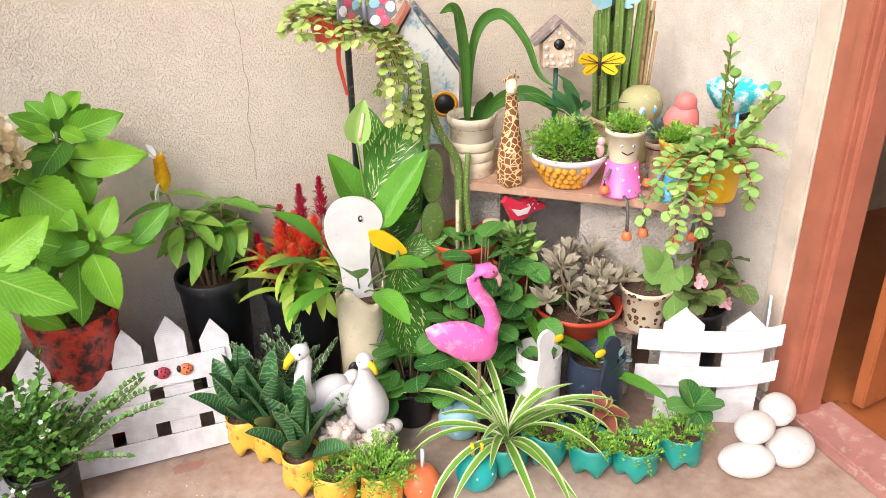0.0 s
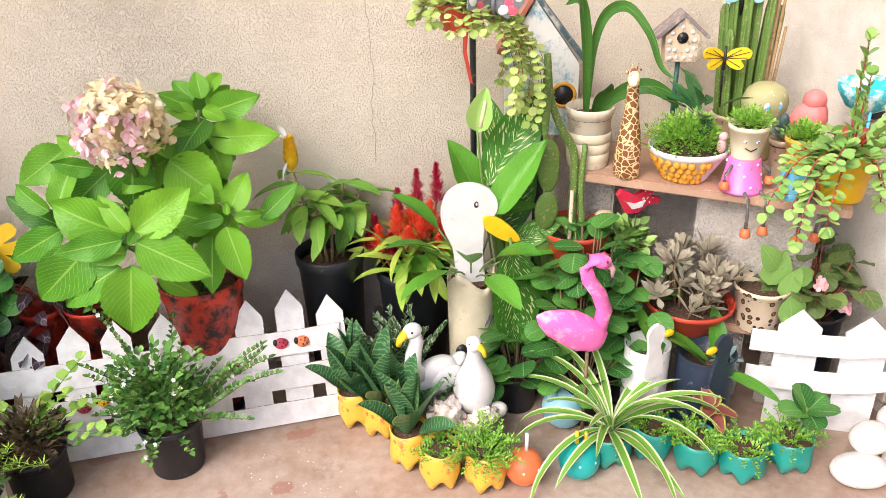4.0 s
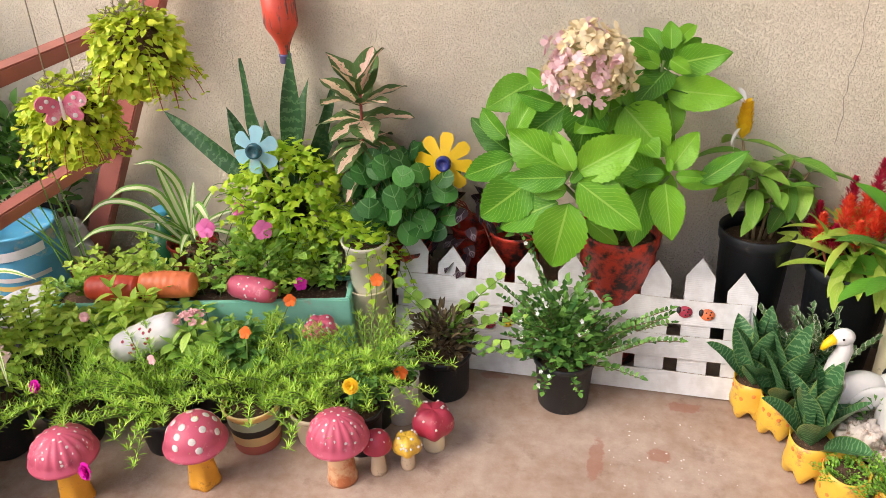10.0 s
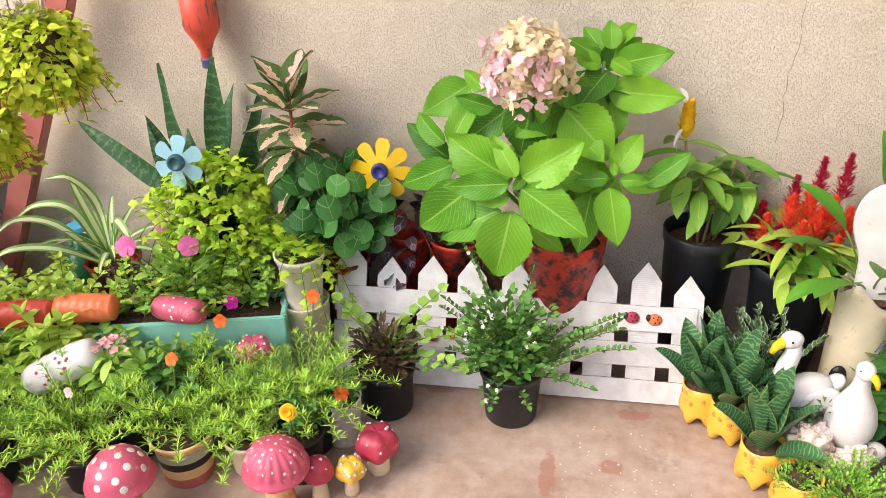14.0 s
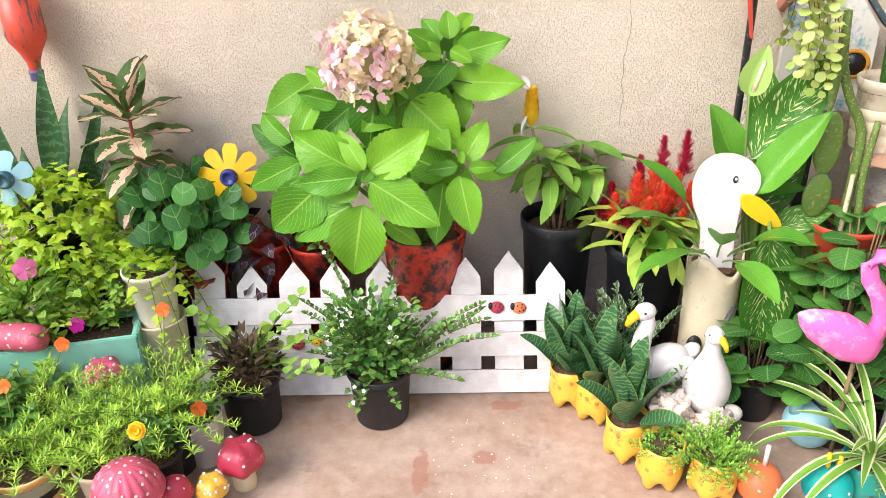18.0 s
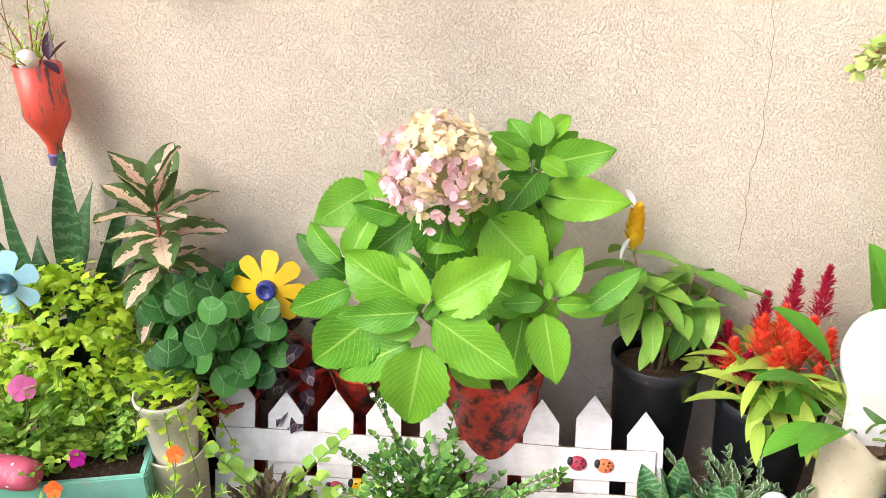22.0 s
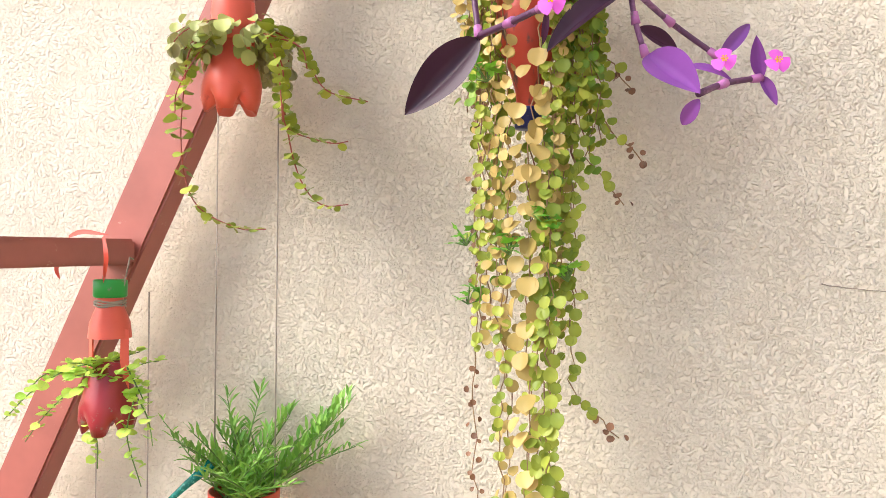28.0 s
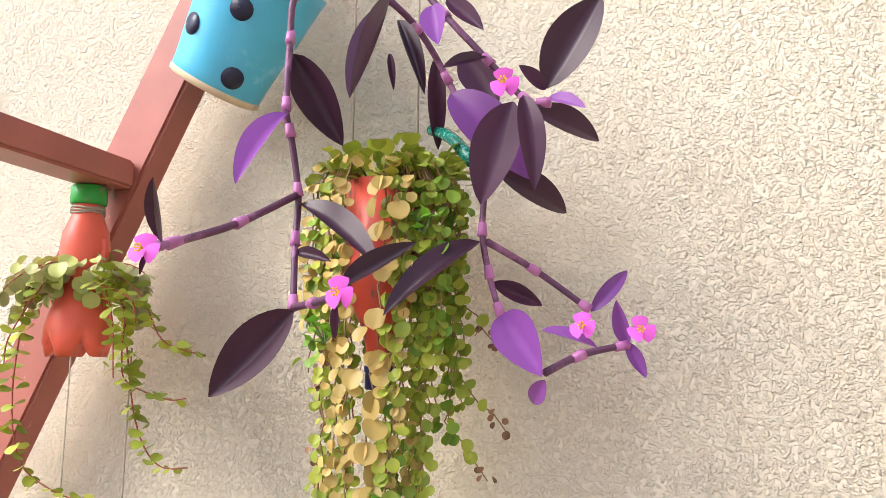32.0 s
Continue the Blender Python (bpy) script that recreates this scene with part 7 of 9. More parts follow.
def ivy_leaf(g, m, s):
    out = ((0, 0), (0.32, 0.12), (0.52, 0.45), (0.24, 0.55), (0, 1.0), (-0.24, 0.55), (-0.52, 0.45), (-0.32, 0.12))
    verts = [m @ Vector((x * s, y * s, -0.12 * s * (abs(x) * 1.2 + y * y))) for x, y in out] + [m @ Vector((0, 0.42 * s, 0.03 * s))]
    g.add(verts, [(i, (i + 1) % 8, 8) for i in range(8)], [(0.5 + x, y) for x, y in out] + [(0.5, 0.4)])


g, gs = Geo(), Geo()
for k in range(1250):
    a, u = rnd(0, TAU), rnd(-0.9, 1)
    s = math.sqrt(1 - u * u * 0.9)
    q = rnd(0.75, 1.06) * (1 + 0.4 * noise.noise(Vector((2.2 * s * math.cos(a), 2.2 * s * math.sin(a), 2.2 * u + 4))))
    p = Vector((0.165 * s * math.cos(a) * q, 0.11 * s * math.sin(a) * q, 0.44 + 0.165 * u * q))
    ivy_leaf(g, aim(p, math.degrees(math.atan2(math.cos(a), math.sin(a))) + rnd(-50, 50), rnd(-75, 25), rnd(-30, 30)), rnd(0.018, 0.034))
for k in range(54):
    a = rnd(0, 360)
    q = Vector((0.13 * math.sin(radians(a)), 0.09 * math.cos(radians(a)), 0.42))
    e = q + Vector((0.10 * math.sin(radians(a)), 0.06 * math.cos(radians(a)), rnd(-0.28, 0.08)))
    gs.tube(arc(q, e, 0.03, 6), 0.0012)
    for j in range(7):
        ivy_leaf(g, aim(q.lerp(e, j / 6), rnd(0, 360), rnd(-60, 20)), rnd(0.02, 0.036))
part("foliage", g, G_IVY, ivy, kind="stuff")
part("vines", gs, STEM, ivy, kind="stuff")

sn = potted("snake_plant", "tall banded snake plant behind the ivy", -1.30, 2.19, 0, 0.075, 0.06, 0.40, BLACKPOT)
for x, lean, el, L, W, d, roll in ((-0.05, -56, 84, 0.40, 0.058, 0.1, 20), (-0.03, -8, 86, 0.40, 0.062, 0.0, -25), (0.035, 3, 84, 0.42, 0.066, 0.0, 10), (0.06, 22, 80, 0.36, 0.045, 0.2, 40), (0.02, 9, 74, 0.34, 0.06, 0.1, -20), (-0.05, -28, 78, 0.26, 0.062, 0.1, 10), (0.05, 34, 82, 0.24, 0.05, 0.2, 30), (-0.01, -16, 70, 0.22, 0.06, 0.1, 0), (-0.03, -22, 86, 0.28, 0.04, 0.1, 60)):
    me = Geo().leaf(Matrix(), L, W * 0.95, "lance", d, 0.35, 18, 2, 0.07, lean).mesh("leaf")
    part("leaf", me, G_SNAKE, sn, m=face((x, -0.02 - 0.01 * rnd(-1, 1), 0.42), lean, el, roll))

sp = potted("spider_plant", "spider plant with striped arching leaves in a red pot", -1.575, 2.08, 0.0, 0.078, 0.06, 0.285, REDPOT)
LSL = [Geo().leaf(Matrix(), 0.34 * s, 0.036, "strap", d, 0.35, 13, 2).mesh("leaf") for d, s in ((0.8, 0.9), (1.5, 1.0), (2.2, 1.1), (1.9, 1.2))]
leafset(sp, G_SPIDER_MID, LSL, [aim((0, 0, 0.27), k * 137.5 + rnd(-15, 15), rnd(55, 86), rnd(-15, 15)) @ Matrix.Scale(0.66, 4) for k in range(13)])
for pts in (((-0.01, -0.02, 0.28), (-0.10, -0.06, 0.41), (-0.19, -0.10, 0.44), (-0.27, -0.13, 0.38)), ((-0.01, -0.03, 0.28), (-0.09, -0.10, 0.36), (-0.2, -0.14, 0.37), (-0.31, -0.14, 0.30)), ((-0.01, -0.01, 0.28), (-0.06, -0.03, 0.44), (-0.14, -0.06, 0.47), (-0.21, -0.09, 0.43)), ((0.0, 0.0, 0.28), (0.01, -0.02, 0.46), (-0.03, -0.05, 0.55), (-0.08, -0.08, 0.56)), ((0.01, -0.01, 0.28), (0.06, -0.04, 0.42), (0.11, -0.08, 0.42), (0.14, -0.1, 0.37)), ((0.0, 0.0, 0.28), (-0.03, -0.02, 0.45), (-0.05, -0.03, 0.56))):
    part("leaf", ribbon(pts, 0.026), G_SPIDER_MID, sp)

cup = potted("cream_cup", "cream cup pot with small climbing leaves", -0.982, 1.995, 0.225, 0.066, 0.046, 0.165, painted("pale_cup", (0.84, 0.80, 0.66), 0.6, (0.6, 0.52, 0.36), 0.12, 35))
part("lower_cup", Geo().lathe([(0.045, -0.225), (0.05, -0.22), (0.064, 0.018), (0.066, 0.022), (0.060, 0.022), (0.05, 0.0)], 28), CREAM, cup)
g, gs = Geo(), Geo()
for k in range(60):
    a, q = rnd(0, 360), rnd(0.0, 0.06)
    ivy_leaf(g, aim((q * math.sin(radians(a)), q * math.cos(radians(a)), 0.16 + rnd(0, 0.05)), a, rnd(-10, 50)), rnd(0.02, 0.035))
for az in (60, 85, 110, -80, 160, 190, 140):
    q = Vector((0.06 * math.sin(radians(az)), 0.06 * math.cos(radians(az)), 0.165))
    e = q + Vector((0.07 * math.sin(radians(az)), 0.05 * math.cos(radians(az)), rnd(-0.2, 0.03)))
    gs.tube(arc(q, e, 0.03, 6), 0.0012)
    for j in range(8):
        ivy_leaf(g, aim(q.lerp(e, j / 7), rnd(0, 360), rnd(-50, 20)), rnd(0.018, 0.032))
part("foliage", g, G_IVY, cup, kind="stuff")
part("vines", gs, STEM, cup, kind="stuff")

# ---- teal planter with bottle carrots ----
pl = thing("wooden_planter", "pale teal painted wooden planter box", "planter", -1.42, 1.86, 0, 13)
for dy in (-0.06, 0.06):
    part("side_board", Geo().box((0, dy, 0.135), (0.83, 0.014, 0.245), bevel=0.003), PALETEAL, pl, smooth=False)
for dx in (-0.408, 0.408):
    part("end_board", Geo().box((dx, 0, 0.135), (0.014, 0.105, 0.245), bevel=0.003), PALETEAL, pl, smooth=False)
part("soil", Geo().box((0, 0, 0.235), (0.8, 0.105, 0.02)), SOIL, pl)

for nm, mt, n, y0, low, high in (("planter_leaves", G_MINT, 46, 0.0, 0.05, 0.12), ("back_leaves", G_LIME, 44, 0.04, 0.08, 0.16)):
    g, gl = Geo(), Geo()
    for k in range(n):
        sprig(g, gl, (-0.39 + 0.78 * (k + rnd(-0.4, 0.4)) / n, y0 + rnd(-0.02, 0.02), 0.24), rnd(0, 360), rnd(45, 85), rnd(low, high), 0.034, 0.024, step=0.019, sag=0.4, lel=20, seg=4)
    for k in range(7):
        sprig(g, gl, (-0.38 + 0.14 * (k % 3) + 0.02 * k, -0.05, 0.245), 180 + rnd(-40, 40), rnd(20, 50), rnd(0.06, 0.10), 0.034, 0.024, step=0.019, sag=0.9, lel=20, seg=4)
    part(nm, gl, mt, pl, kind="stuff")
    part("stem_growth", g, STEM, pl, kind="stuff")
clump(pl, "dark_leaves", G_BRONZE, 120, (0.08, 0.02, 0.25), (0.12, 0.05, 0.10), 0.02, 0.012, "ovate", (0, 60), inner=0.1, low=0)


def bottle(name, label, x, y, z, rz, mat, L, r, tilt=0.0, dots=None):
    ob = thing(name, label, "ornament", x, y, z, rz)
    m = Euler((0, radians(90 + tilt), 0)).to_matrix().to_4x4()
    fine = 26
    body = [(r * (0.93 + 0.07 * math.sin(math.pi * (k + 0.5) / fine)) * (1 - 0.035 * (k % 4 == 0)) * (1 - 0.25 * max(0, k / fine - 0.75)), -L * 0.40 + L * 0.84 * k / fine) for k in range(fine + 1)]
    prof = [(r * 0.3, -L / 2), (r * 0.75, -L / 2 + 0.006)] + body + [(r * 0.55, L * 0.48), (r * 0.4, L * 0.5)]
    smooth = [(r * 0.3, -L / 2), (r * 0.75, -L / 2 + 0.006), (r * 0.9, -L * 0.38), (r * 0.97, -L * 0.2), (r, -L * 0.15), (r * 0.96, -L * 0.05), (r, 0.0), (r * 0.97, L * 0.1), (r, L * 0.2), (r * 0.9, L * 0.38), (r * 0.8, L * 0.46), (r * 0.45, L * 0.5)]
    part("bottle", Geo().lathe(smooth if dots else prof, 24, m), mat, ob)
    if not dots:
        for k in range(7):
            a = TAU * k / 7
            tooth = Geo().slab([(-r * 0.42, 0), (r * 0.42, 0), (r * 0.12, 0.026), (-r * 0.06, 0.031)], 0.0016, m @ pose(r * 0.72 * math.cos(a), r * 0.72 * math.sin(a), -L / 2 + 0.012, 0, 0, math.degrees(a) + 90) @ pose(0, 0, 0, -68))
            part("crown_tooth", tooth, mat, ob, smooth=False)
    if dots:
        for k in range(34):
            a, t = rnd(0, TAU), rnd(-0.24, 0.26)
            p = m @ Vector((r * 0.985 * math.cos(a), r * 0.985 * math.sin(a), L * t))
            out = m.to_3x3() @ Vector((math.cos(a), math.sin(a), 0))
            part("dot", CRIMSONSPOT if mat is WHITE else SPOT, dots, ob, m=Matrix.Translation(p) @ out.to_track_quat("Z", "Y").to_matrix().to_4x4() @ Matrix.Scale(0.0044 if mat is WHITE else 0.0036, 4))
    return ob


SPOT = Geo().ball((0, 0, 0), (1, 1, 0.16), 12, 6).mesh("spot")
CRIMSONSPOT = SPOT.copy()
DOTBALL = Geo().ball((0, 0, 0), 0.004, 8, 6).mesh("dot")
bottle("carrot_ornament", "orange painted bottle carrot lying on a planter", -1.49, 1.805, 0.30, 10, ORANGE, 0.16, 0.038)
bottle("carrot_ornament", "dark red painted bottle carrot lying on a planter", -1.635, 1.765, 0.297, 12, REDPLAIN, 0.15, 0.036)
bottle("dotted_bottle", "crimson dotted painted bottle lying on a planter", -1.255, 1.835, 0.295, -6, MUSHCAP, 0.14, 0.034, 0, WHITEDOT)
bottle("white_bottle", "white painted bottle with crimson dots lying in herbs", -1.475, 1.65, 0.235, 20, WHITE, 0.19, 0.044, -22, MUSHDARK)
tagged(part("blue_ball", Geo().ball((-1.315, 1.72, 0.20), (0.026, 0.024, 0.022), 18, 12), BLUE, None, "small glossy dark blue ball among herbs"), category="ornament")


def lobed(name, label, x, y, z, r, mat, dots=True, h=0.8):
    ob = thing(name, label, "ornament", x, y, z)
    part("cap", Geo().ball((0, 0, 0), (r, r, r * h), 30, 14, wob=lambda a, b: 0.09 * math.cos(5 * a) * math.sin(b) - 0.25 * math.exp(-((b / 0.5) ** 2))), mat, ob)
    if dots:
        for k in range(16):
            a, b = rnd(0, TAU), rnd(0.5, 1.6)
            q = 0.97 + 0.09 * math.cos(5 * a) * math.sin(b)
            part("dot", DOTBALL, WHITEDOT, ob, m=Matrix.Translation((r * q * math.sin(b) * math.cos(a) * 0.98, r * q * math.sin(b) * math.sin(a) * 0.98, r * h * q * math.cos(b) * 0.98)))
    return ob


lobed("lobed_ornament", "dusky pink lobed bottle base with dots", -1.055, 1.80, 0.215, 0.045, MUSHCAP)

# impatiens and herbs round the planter
imp = thing("impatiens", "impatiens with pink flowers in a dark pot", "potted plant", -1.29, 1.97, 0)
pot(imp, 0.07, 0.055, 0.24, BLACKPOT)
clump(imp, "foliage", G_MINT, 200, (0.02, -0.03, 0.31), (0.13, 0.09, 0.11), 0.036, 0.024, "ovate", (0, 50), inner=0.3)
stems(imp, STEM, 16, (0, 0, 0.22), (0.11, 0.08, 0.1), (0.02, -0.03, 0.33), 0.0025)
for k, (x, y, z) in enumerate(((0.035, -0.03, 0.42), (-0.12, -0.06, 0.425), (-0.06, 0.02, 0.45), (0.15, -0.08, 0.29))):
    g = Geo()
    flower(g, (x, y, z), 0.028 if k < 2 else 0.019, 5, 170 + rnd(-25, 25), 25, 0.0275 if k < 2 else 0.018, cup=10)
    part("flower", g, F_PINK if k < 3 else F_MAGENTA, imp)
    part("flower_stalk", Geo().tube([(x * 0.6, y * 0.4, z - 0.09), (x, y + 0.004, z)], 0.0015), STEM, imp)


def herb(x, y, z, rx, ry, rz_, n, mat, L, W, label, shape="ovate", potr=0.07, poth=0.16, low=-0.3, inner=0.3):
    ob = thing("herb_pot", label, "potted plant", x, y, 0)
    pot(ob, potr, potr * 0.8, poth, BLACKPOT)
    g, gl = Geo(), Geo()
    step = L * 0.55
    shoots = max(9, int(n * step / (2.2 * 1.1 * (rx + rz_))))
    for k in range(shoots):
        a, u = rnd(0, 360), math.sqrt((k + 0.5) / shoots)
        tip = Vector((rx * u * math.sin(radians(a)), ry * u * math.cos(radians(a)), z + rz_ * (1.0 - 0.9 * u * u) * rnd(0.6, 1.1)))
        root = Vector((tip.x * 0.3, tip.y * 0.3, poth * 0.85))
        line = curve([root, root.lerp(tip, 0.5) + Vector((0, 0, 0.25 * (tip - root).length * u)), tip], 6)
        total = (tip - root).length
        m = max(3, int(total * 1.1 / step))
        g.tube(line, 0.0019, 0.0011, 5)
        for q in range(m):
            t = 0.2 + 0.8 * (q + 1) / m
            f = t * (len(line) - 1)
            i0 = min(int(f), len(line) - 2)
            p = line[i0].lerp(line[i0 + 1], f - i0)
            turn = q * 90 + k * 40
            for side in (0, 180):
                sc = rnd(0.75, 1.2) * (1.1 - 0.35 * t)
                gl.leaf(aim(p, turn + side + rnd(-25, 25), rnd(-12, 28), rnd(-20, 20)), L * sc, W * sc, shape, rnd(0.2, 0.9), 0.25, 4, 1)
        for w in range(3):
            gl.leaf(aim(tip, w * 120 + k * 31, rnd(30, 60)), L * 0.6, W * 0.55, shape, 0.2, 0.3, 4, 1)
    part("foliage", gl, mat, ob, kind="stuff")
    part("stem_growth", g, STEM, ob, kind="stuff")
    return ob


herb(-1.66, 1.93, 0.26, 0.19, 0.10, 0.12, 380, G_LIME, 0.036, 0.024, "green herb in a dark pot behind the planter")
herb(-1.42, 1.95, 0.29, 0.12, 0.07, 0.08, 260, G_BRONZE, 0.022, 0.012, "fine dark-leaved herb behind the planter")
herb(-1.68, 1.66, 0.18, 0.15, 0.09, 0.12, 420, G_LIME, 0.042, 0.028, "leafy green herb before the planter")
herb(-1.80, 1.60, 0.25, 0.16, 0.13, 0.16, 700, G_LIME, 0.032, 0.022, "green herb in a black pot")
herb(-1.79, 1.43, 0.20, 0.12, 0.09, 0.13, 420, G_LIME, 0.036, 0.026, "bright lime herb behind the wide bowl")
herb(-1.35, 1.93, 0.30, 0.14, 0.06, 0.07, 150, G_MINT, 0.03, 0.02, "green herb in a dark pot behind the planter")
herb(-1.13, 1.97, 0.28, 0.12, 0.07, 0.10, 200, G_MINT, 0.03, 0.018, "green herb beside the cream cup")
herb(-1.22, 1.78, 0.19, 0.12, 0.06, 0.08, 150, G_MINT, 0.032, 0.018, "small green herb beside the planter")
herb(-1.92, 1.50, 0.27, 0.17, 0.15, 0.19, 620, G_LIME, 0.044, 0.032, "bright green leafy herb by the ladder")
herb(-1.56, 1.71, 0.21, 0.11, 0.07, 0.13, 150, G_LIME, 0.065, 0.036, "broad-leaved green herb before the planter")
herb(-1.20, 1.66, 0.20, 0.08, 0.06, 0.09, 60, G_BUSH, 0.05, 0.028, "dark broad-leaved herb before the planter")
pent = herb(-1.325, 1.655, 0.20, 0.09, 0.07, 0.10, 110, G_MINT, 0.075, 0.03, "pentas with a pale pink flower head", "lance")
g = Geo()
for k in range(40):
    a, q = rnd(0, TAU), rnd(0, 0.044)
    flower(g, (q * math.cos(a), q * math.sin(a) - 0.01, 0.318 + 0.014 * (1 - q * 25)), 0.0085, 5, rnd(0, 360), rnd(30, 80), 0.007)
part("flower_head", g, F_PALEPINK, pent)

# ---- portulaca pots ----
STRIPE = Nodes("striped_pot_paint")
tcn = STRIPE.n("ShaderNodeTexCoord")
sepn = STRIPE.n("ShaderNodeSeparateXYZ")
STRIPE.link(tcn.outputs["Object"], sepn.inputs[0])
rampn = STRIPE.n("ShaderNodeValToRGB")
rampn.color_ramp.interpolation = "CONSTANT"
ee = rampn.color_ramp.elements
for q in range(4):
    ee.new(0.5)
for e, (pos, col) in zip(ee, ((0, (0.45, 0.13, 0.10)), (0.25, (0.72, 0.52, 0.25)), (0.46, (0.02, 0.02, 0.02)), (0.62, (0.42, 0.50, 0.36)), (0.84, (0.74, 0.46, 0.16)), (1.0, (0.8, 0.6, 0.3)))):
    e.position, e.color = pos, (*col, 1)
wobn = STRIPE.math("ADD", STRIPE.math("MULTIPLY", sepn.outputs[2], 7.4), STRIPE.math("MULTIPLY", STRIPE.noise(30, 3), 0.03))
STRIPE.link(wobn, rampn.inputs[0])
STRIPE.link(rampn.outputs[0], STRIPE.b.inputs["Base Color"])
STRIPE = STRIPE.set(Roughness=0.55)


def portulaca(x, y, r, h, mat, rad, top, n, label):
    ob = potted("portulaca", label, x, y, 0, r, r * 0.78, h, mat, group="portulaca pots")
    g, gl = Geo(), Geo()
    for k in range(n):
        a = rnd(0, 360)
        q = r * rnd(0.1, 0.8)
        el = rnd(25, 88)
        ln = rad * rnd(0.6, 1.1) * (0.75 + 0.35 * math.cos(radians(el)))
        p = Vector((q * math.sin(radians(a)), q * math.cos(radians(a)), h * 0.9 + rnd(0, top - h) * 0.45))
        pts = [p.copy()]
        e = el
        m = int(ln / 0.010)
        for j in range(m):
            e -= 2.4
            d = Vector((math.sin(radians(a)) * math.cos(radians(e)), math.cos(radians(a)) * math.cos(radians(e)), math.sin(radians(e))))
            p = p + d * 0.010
            pts.append(p.copy())
            for w in range(3):
                gl.leaf(aim(p, a + w * 120 + j * 47, e * 0.3 + rnd(10, 50)), rnd(0.016, 0.028), 0.0029, "lance", 0.2, 0.5, 2, 1)
        for w in range(7):
            gl.leaf(aim(p, w * 51 + a, rnd(15, 65)), rnd(0.017, 0.029), 0.0031, "lance", 0.1, 0.5, 2, 1)
        g.tube(pts, 0.0018, 0.0012, 4)
    part("stalk_growth", g, STEM, ob, kind="stuff")
    part("foliage", gl, G_NEEDLE, ob, kind="stuff")
    return ob


p1 = portulaca(-1.63, 1.50, 0.075, 0.12, BLACKPOT, 0.20, 0.22, 58, "portulaca with needle leaves in a black pot")
p2 = portulaca(-1.385, 1.535, 0.075, 0.11, BLACKPOT, 0.20, 0.22, 64, "portulaca with needle leaves in a black pot")
p3 = portulaca(-1.165, 1.585, 0.075, 0.135, STRIPE, 0.19, 0.22, 64, "portulaca in a hand-painted striped pot")
portulaca(-1.02, 1.63, 0.062, 0.10, CREAM, 0.19, 0.24, 64, "portulaca in a cream pot")
p5 = portulaca(-0.90, 1.72, 0.07, 0.13, BLACKPOT, 0.19, 0.24, 60, "portulaca in a black pot")
p6 = portulaca(-1.50, 1.62, 0.06, 0.10, BLACKPOT, 0.16, 0.18, 44, "portulaca in a black pot before the planter")
p7 = portulaca(-1.20, 1.70, 0.06, 0.10, BLACKPOT, 0.15, 0.18, 44, "portulaca in a black pot before the planter")
pot8 = herb(-0.895, 1.625, 0.17, 0.075, 0.06, 0.08, 210, G_BUSH, 0.024, 0.013, "small-leaved herb in a black pot", potr=0.062, poth=0.13)
wc = thing("white_cup", "plain white plastic cup standing among pots", "cup", -0.825, 1.745, 0)
part("cup", Geo().lathe([(0.036, 0), (0.038, 0.003), (0.050, 0.135), (0.052, 0.14), (0.048, 0.14), (0.035, 0.02)], 30), WHITE, wc)
part("soil", Geo().ball((0, 0, 0.12), (0.045, 0.045, 0.006)), SOIL, wc)
clump(wc, "foliage", G_BUSH, 90, (-0.01, 0, 0.16), (0.06, 0.05, 0.06), 0.026, 0.016)
for ob, x, y, z, mt, r, lay in ((pot8, 0.02, -0.08, 0.255, F_YELLOW, 0.020, 3), (wc, 0.02, -0.045, 0.185, F_ORANGE, 0.019, 1), (p1, 0.02, -0.1, 0.25, F_MAGENTA, 0.018, 2), (p1, -0.12, -0.08, 0.24, F_ORANGE, 0.017, 1), (p3, 0.02, 0.0, 0.34, F_ORANGE, 0.016, 1), (p5, 0.0, 0.12, 0.36, F_ORANGE, 0.018, 1), (p7, 0.08, 0.08, 0.31, F_ORANGE, 0.018, 1), (p2, 0.02, -0.02, 0.28, F_PALEPINK, 0.014, 1), (p1, 0.222, -0.23, 0.149, F_MAGENTA, 0.022, 3), (p6, -0.12, 0.0, 0.30, F_PALEPINK, 0.014, 2)):
    g = Geo()
    flower(g, (x, y, z), r, 5 if lay < 2 else 8, 180 + rnd(-25, 25), rnd(15, 45), r * 0.95, cup=20, layers=lay)
    part("flower", g, mt, ob)
    part("flower_stalk", Geo().tube([(x * 0.6, y * 0.7, z - 0.08), (x, y + 0.004, z)], 0.0015), STEM, ob)


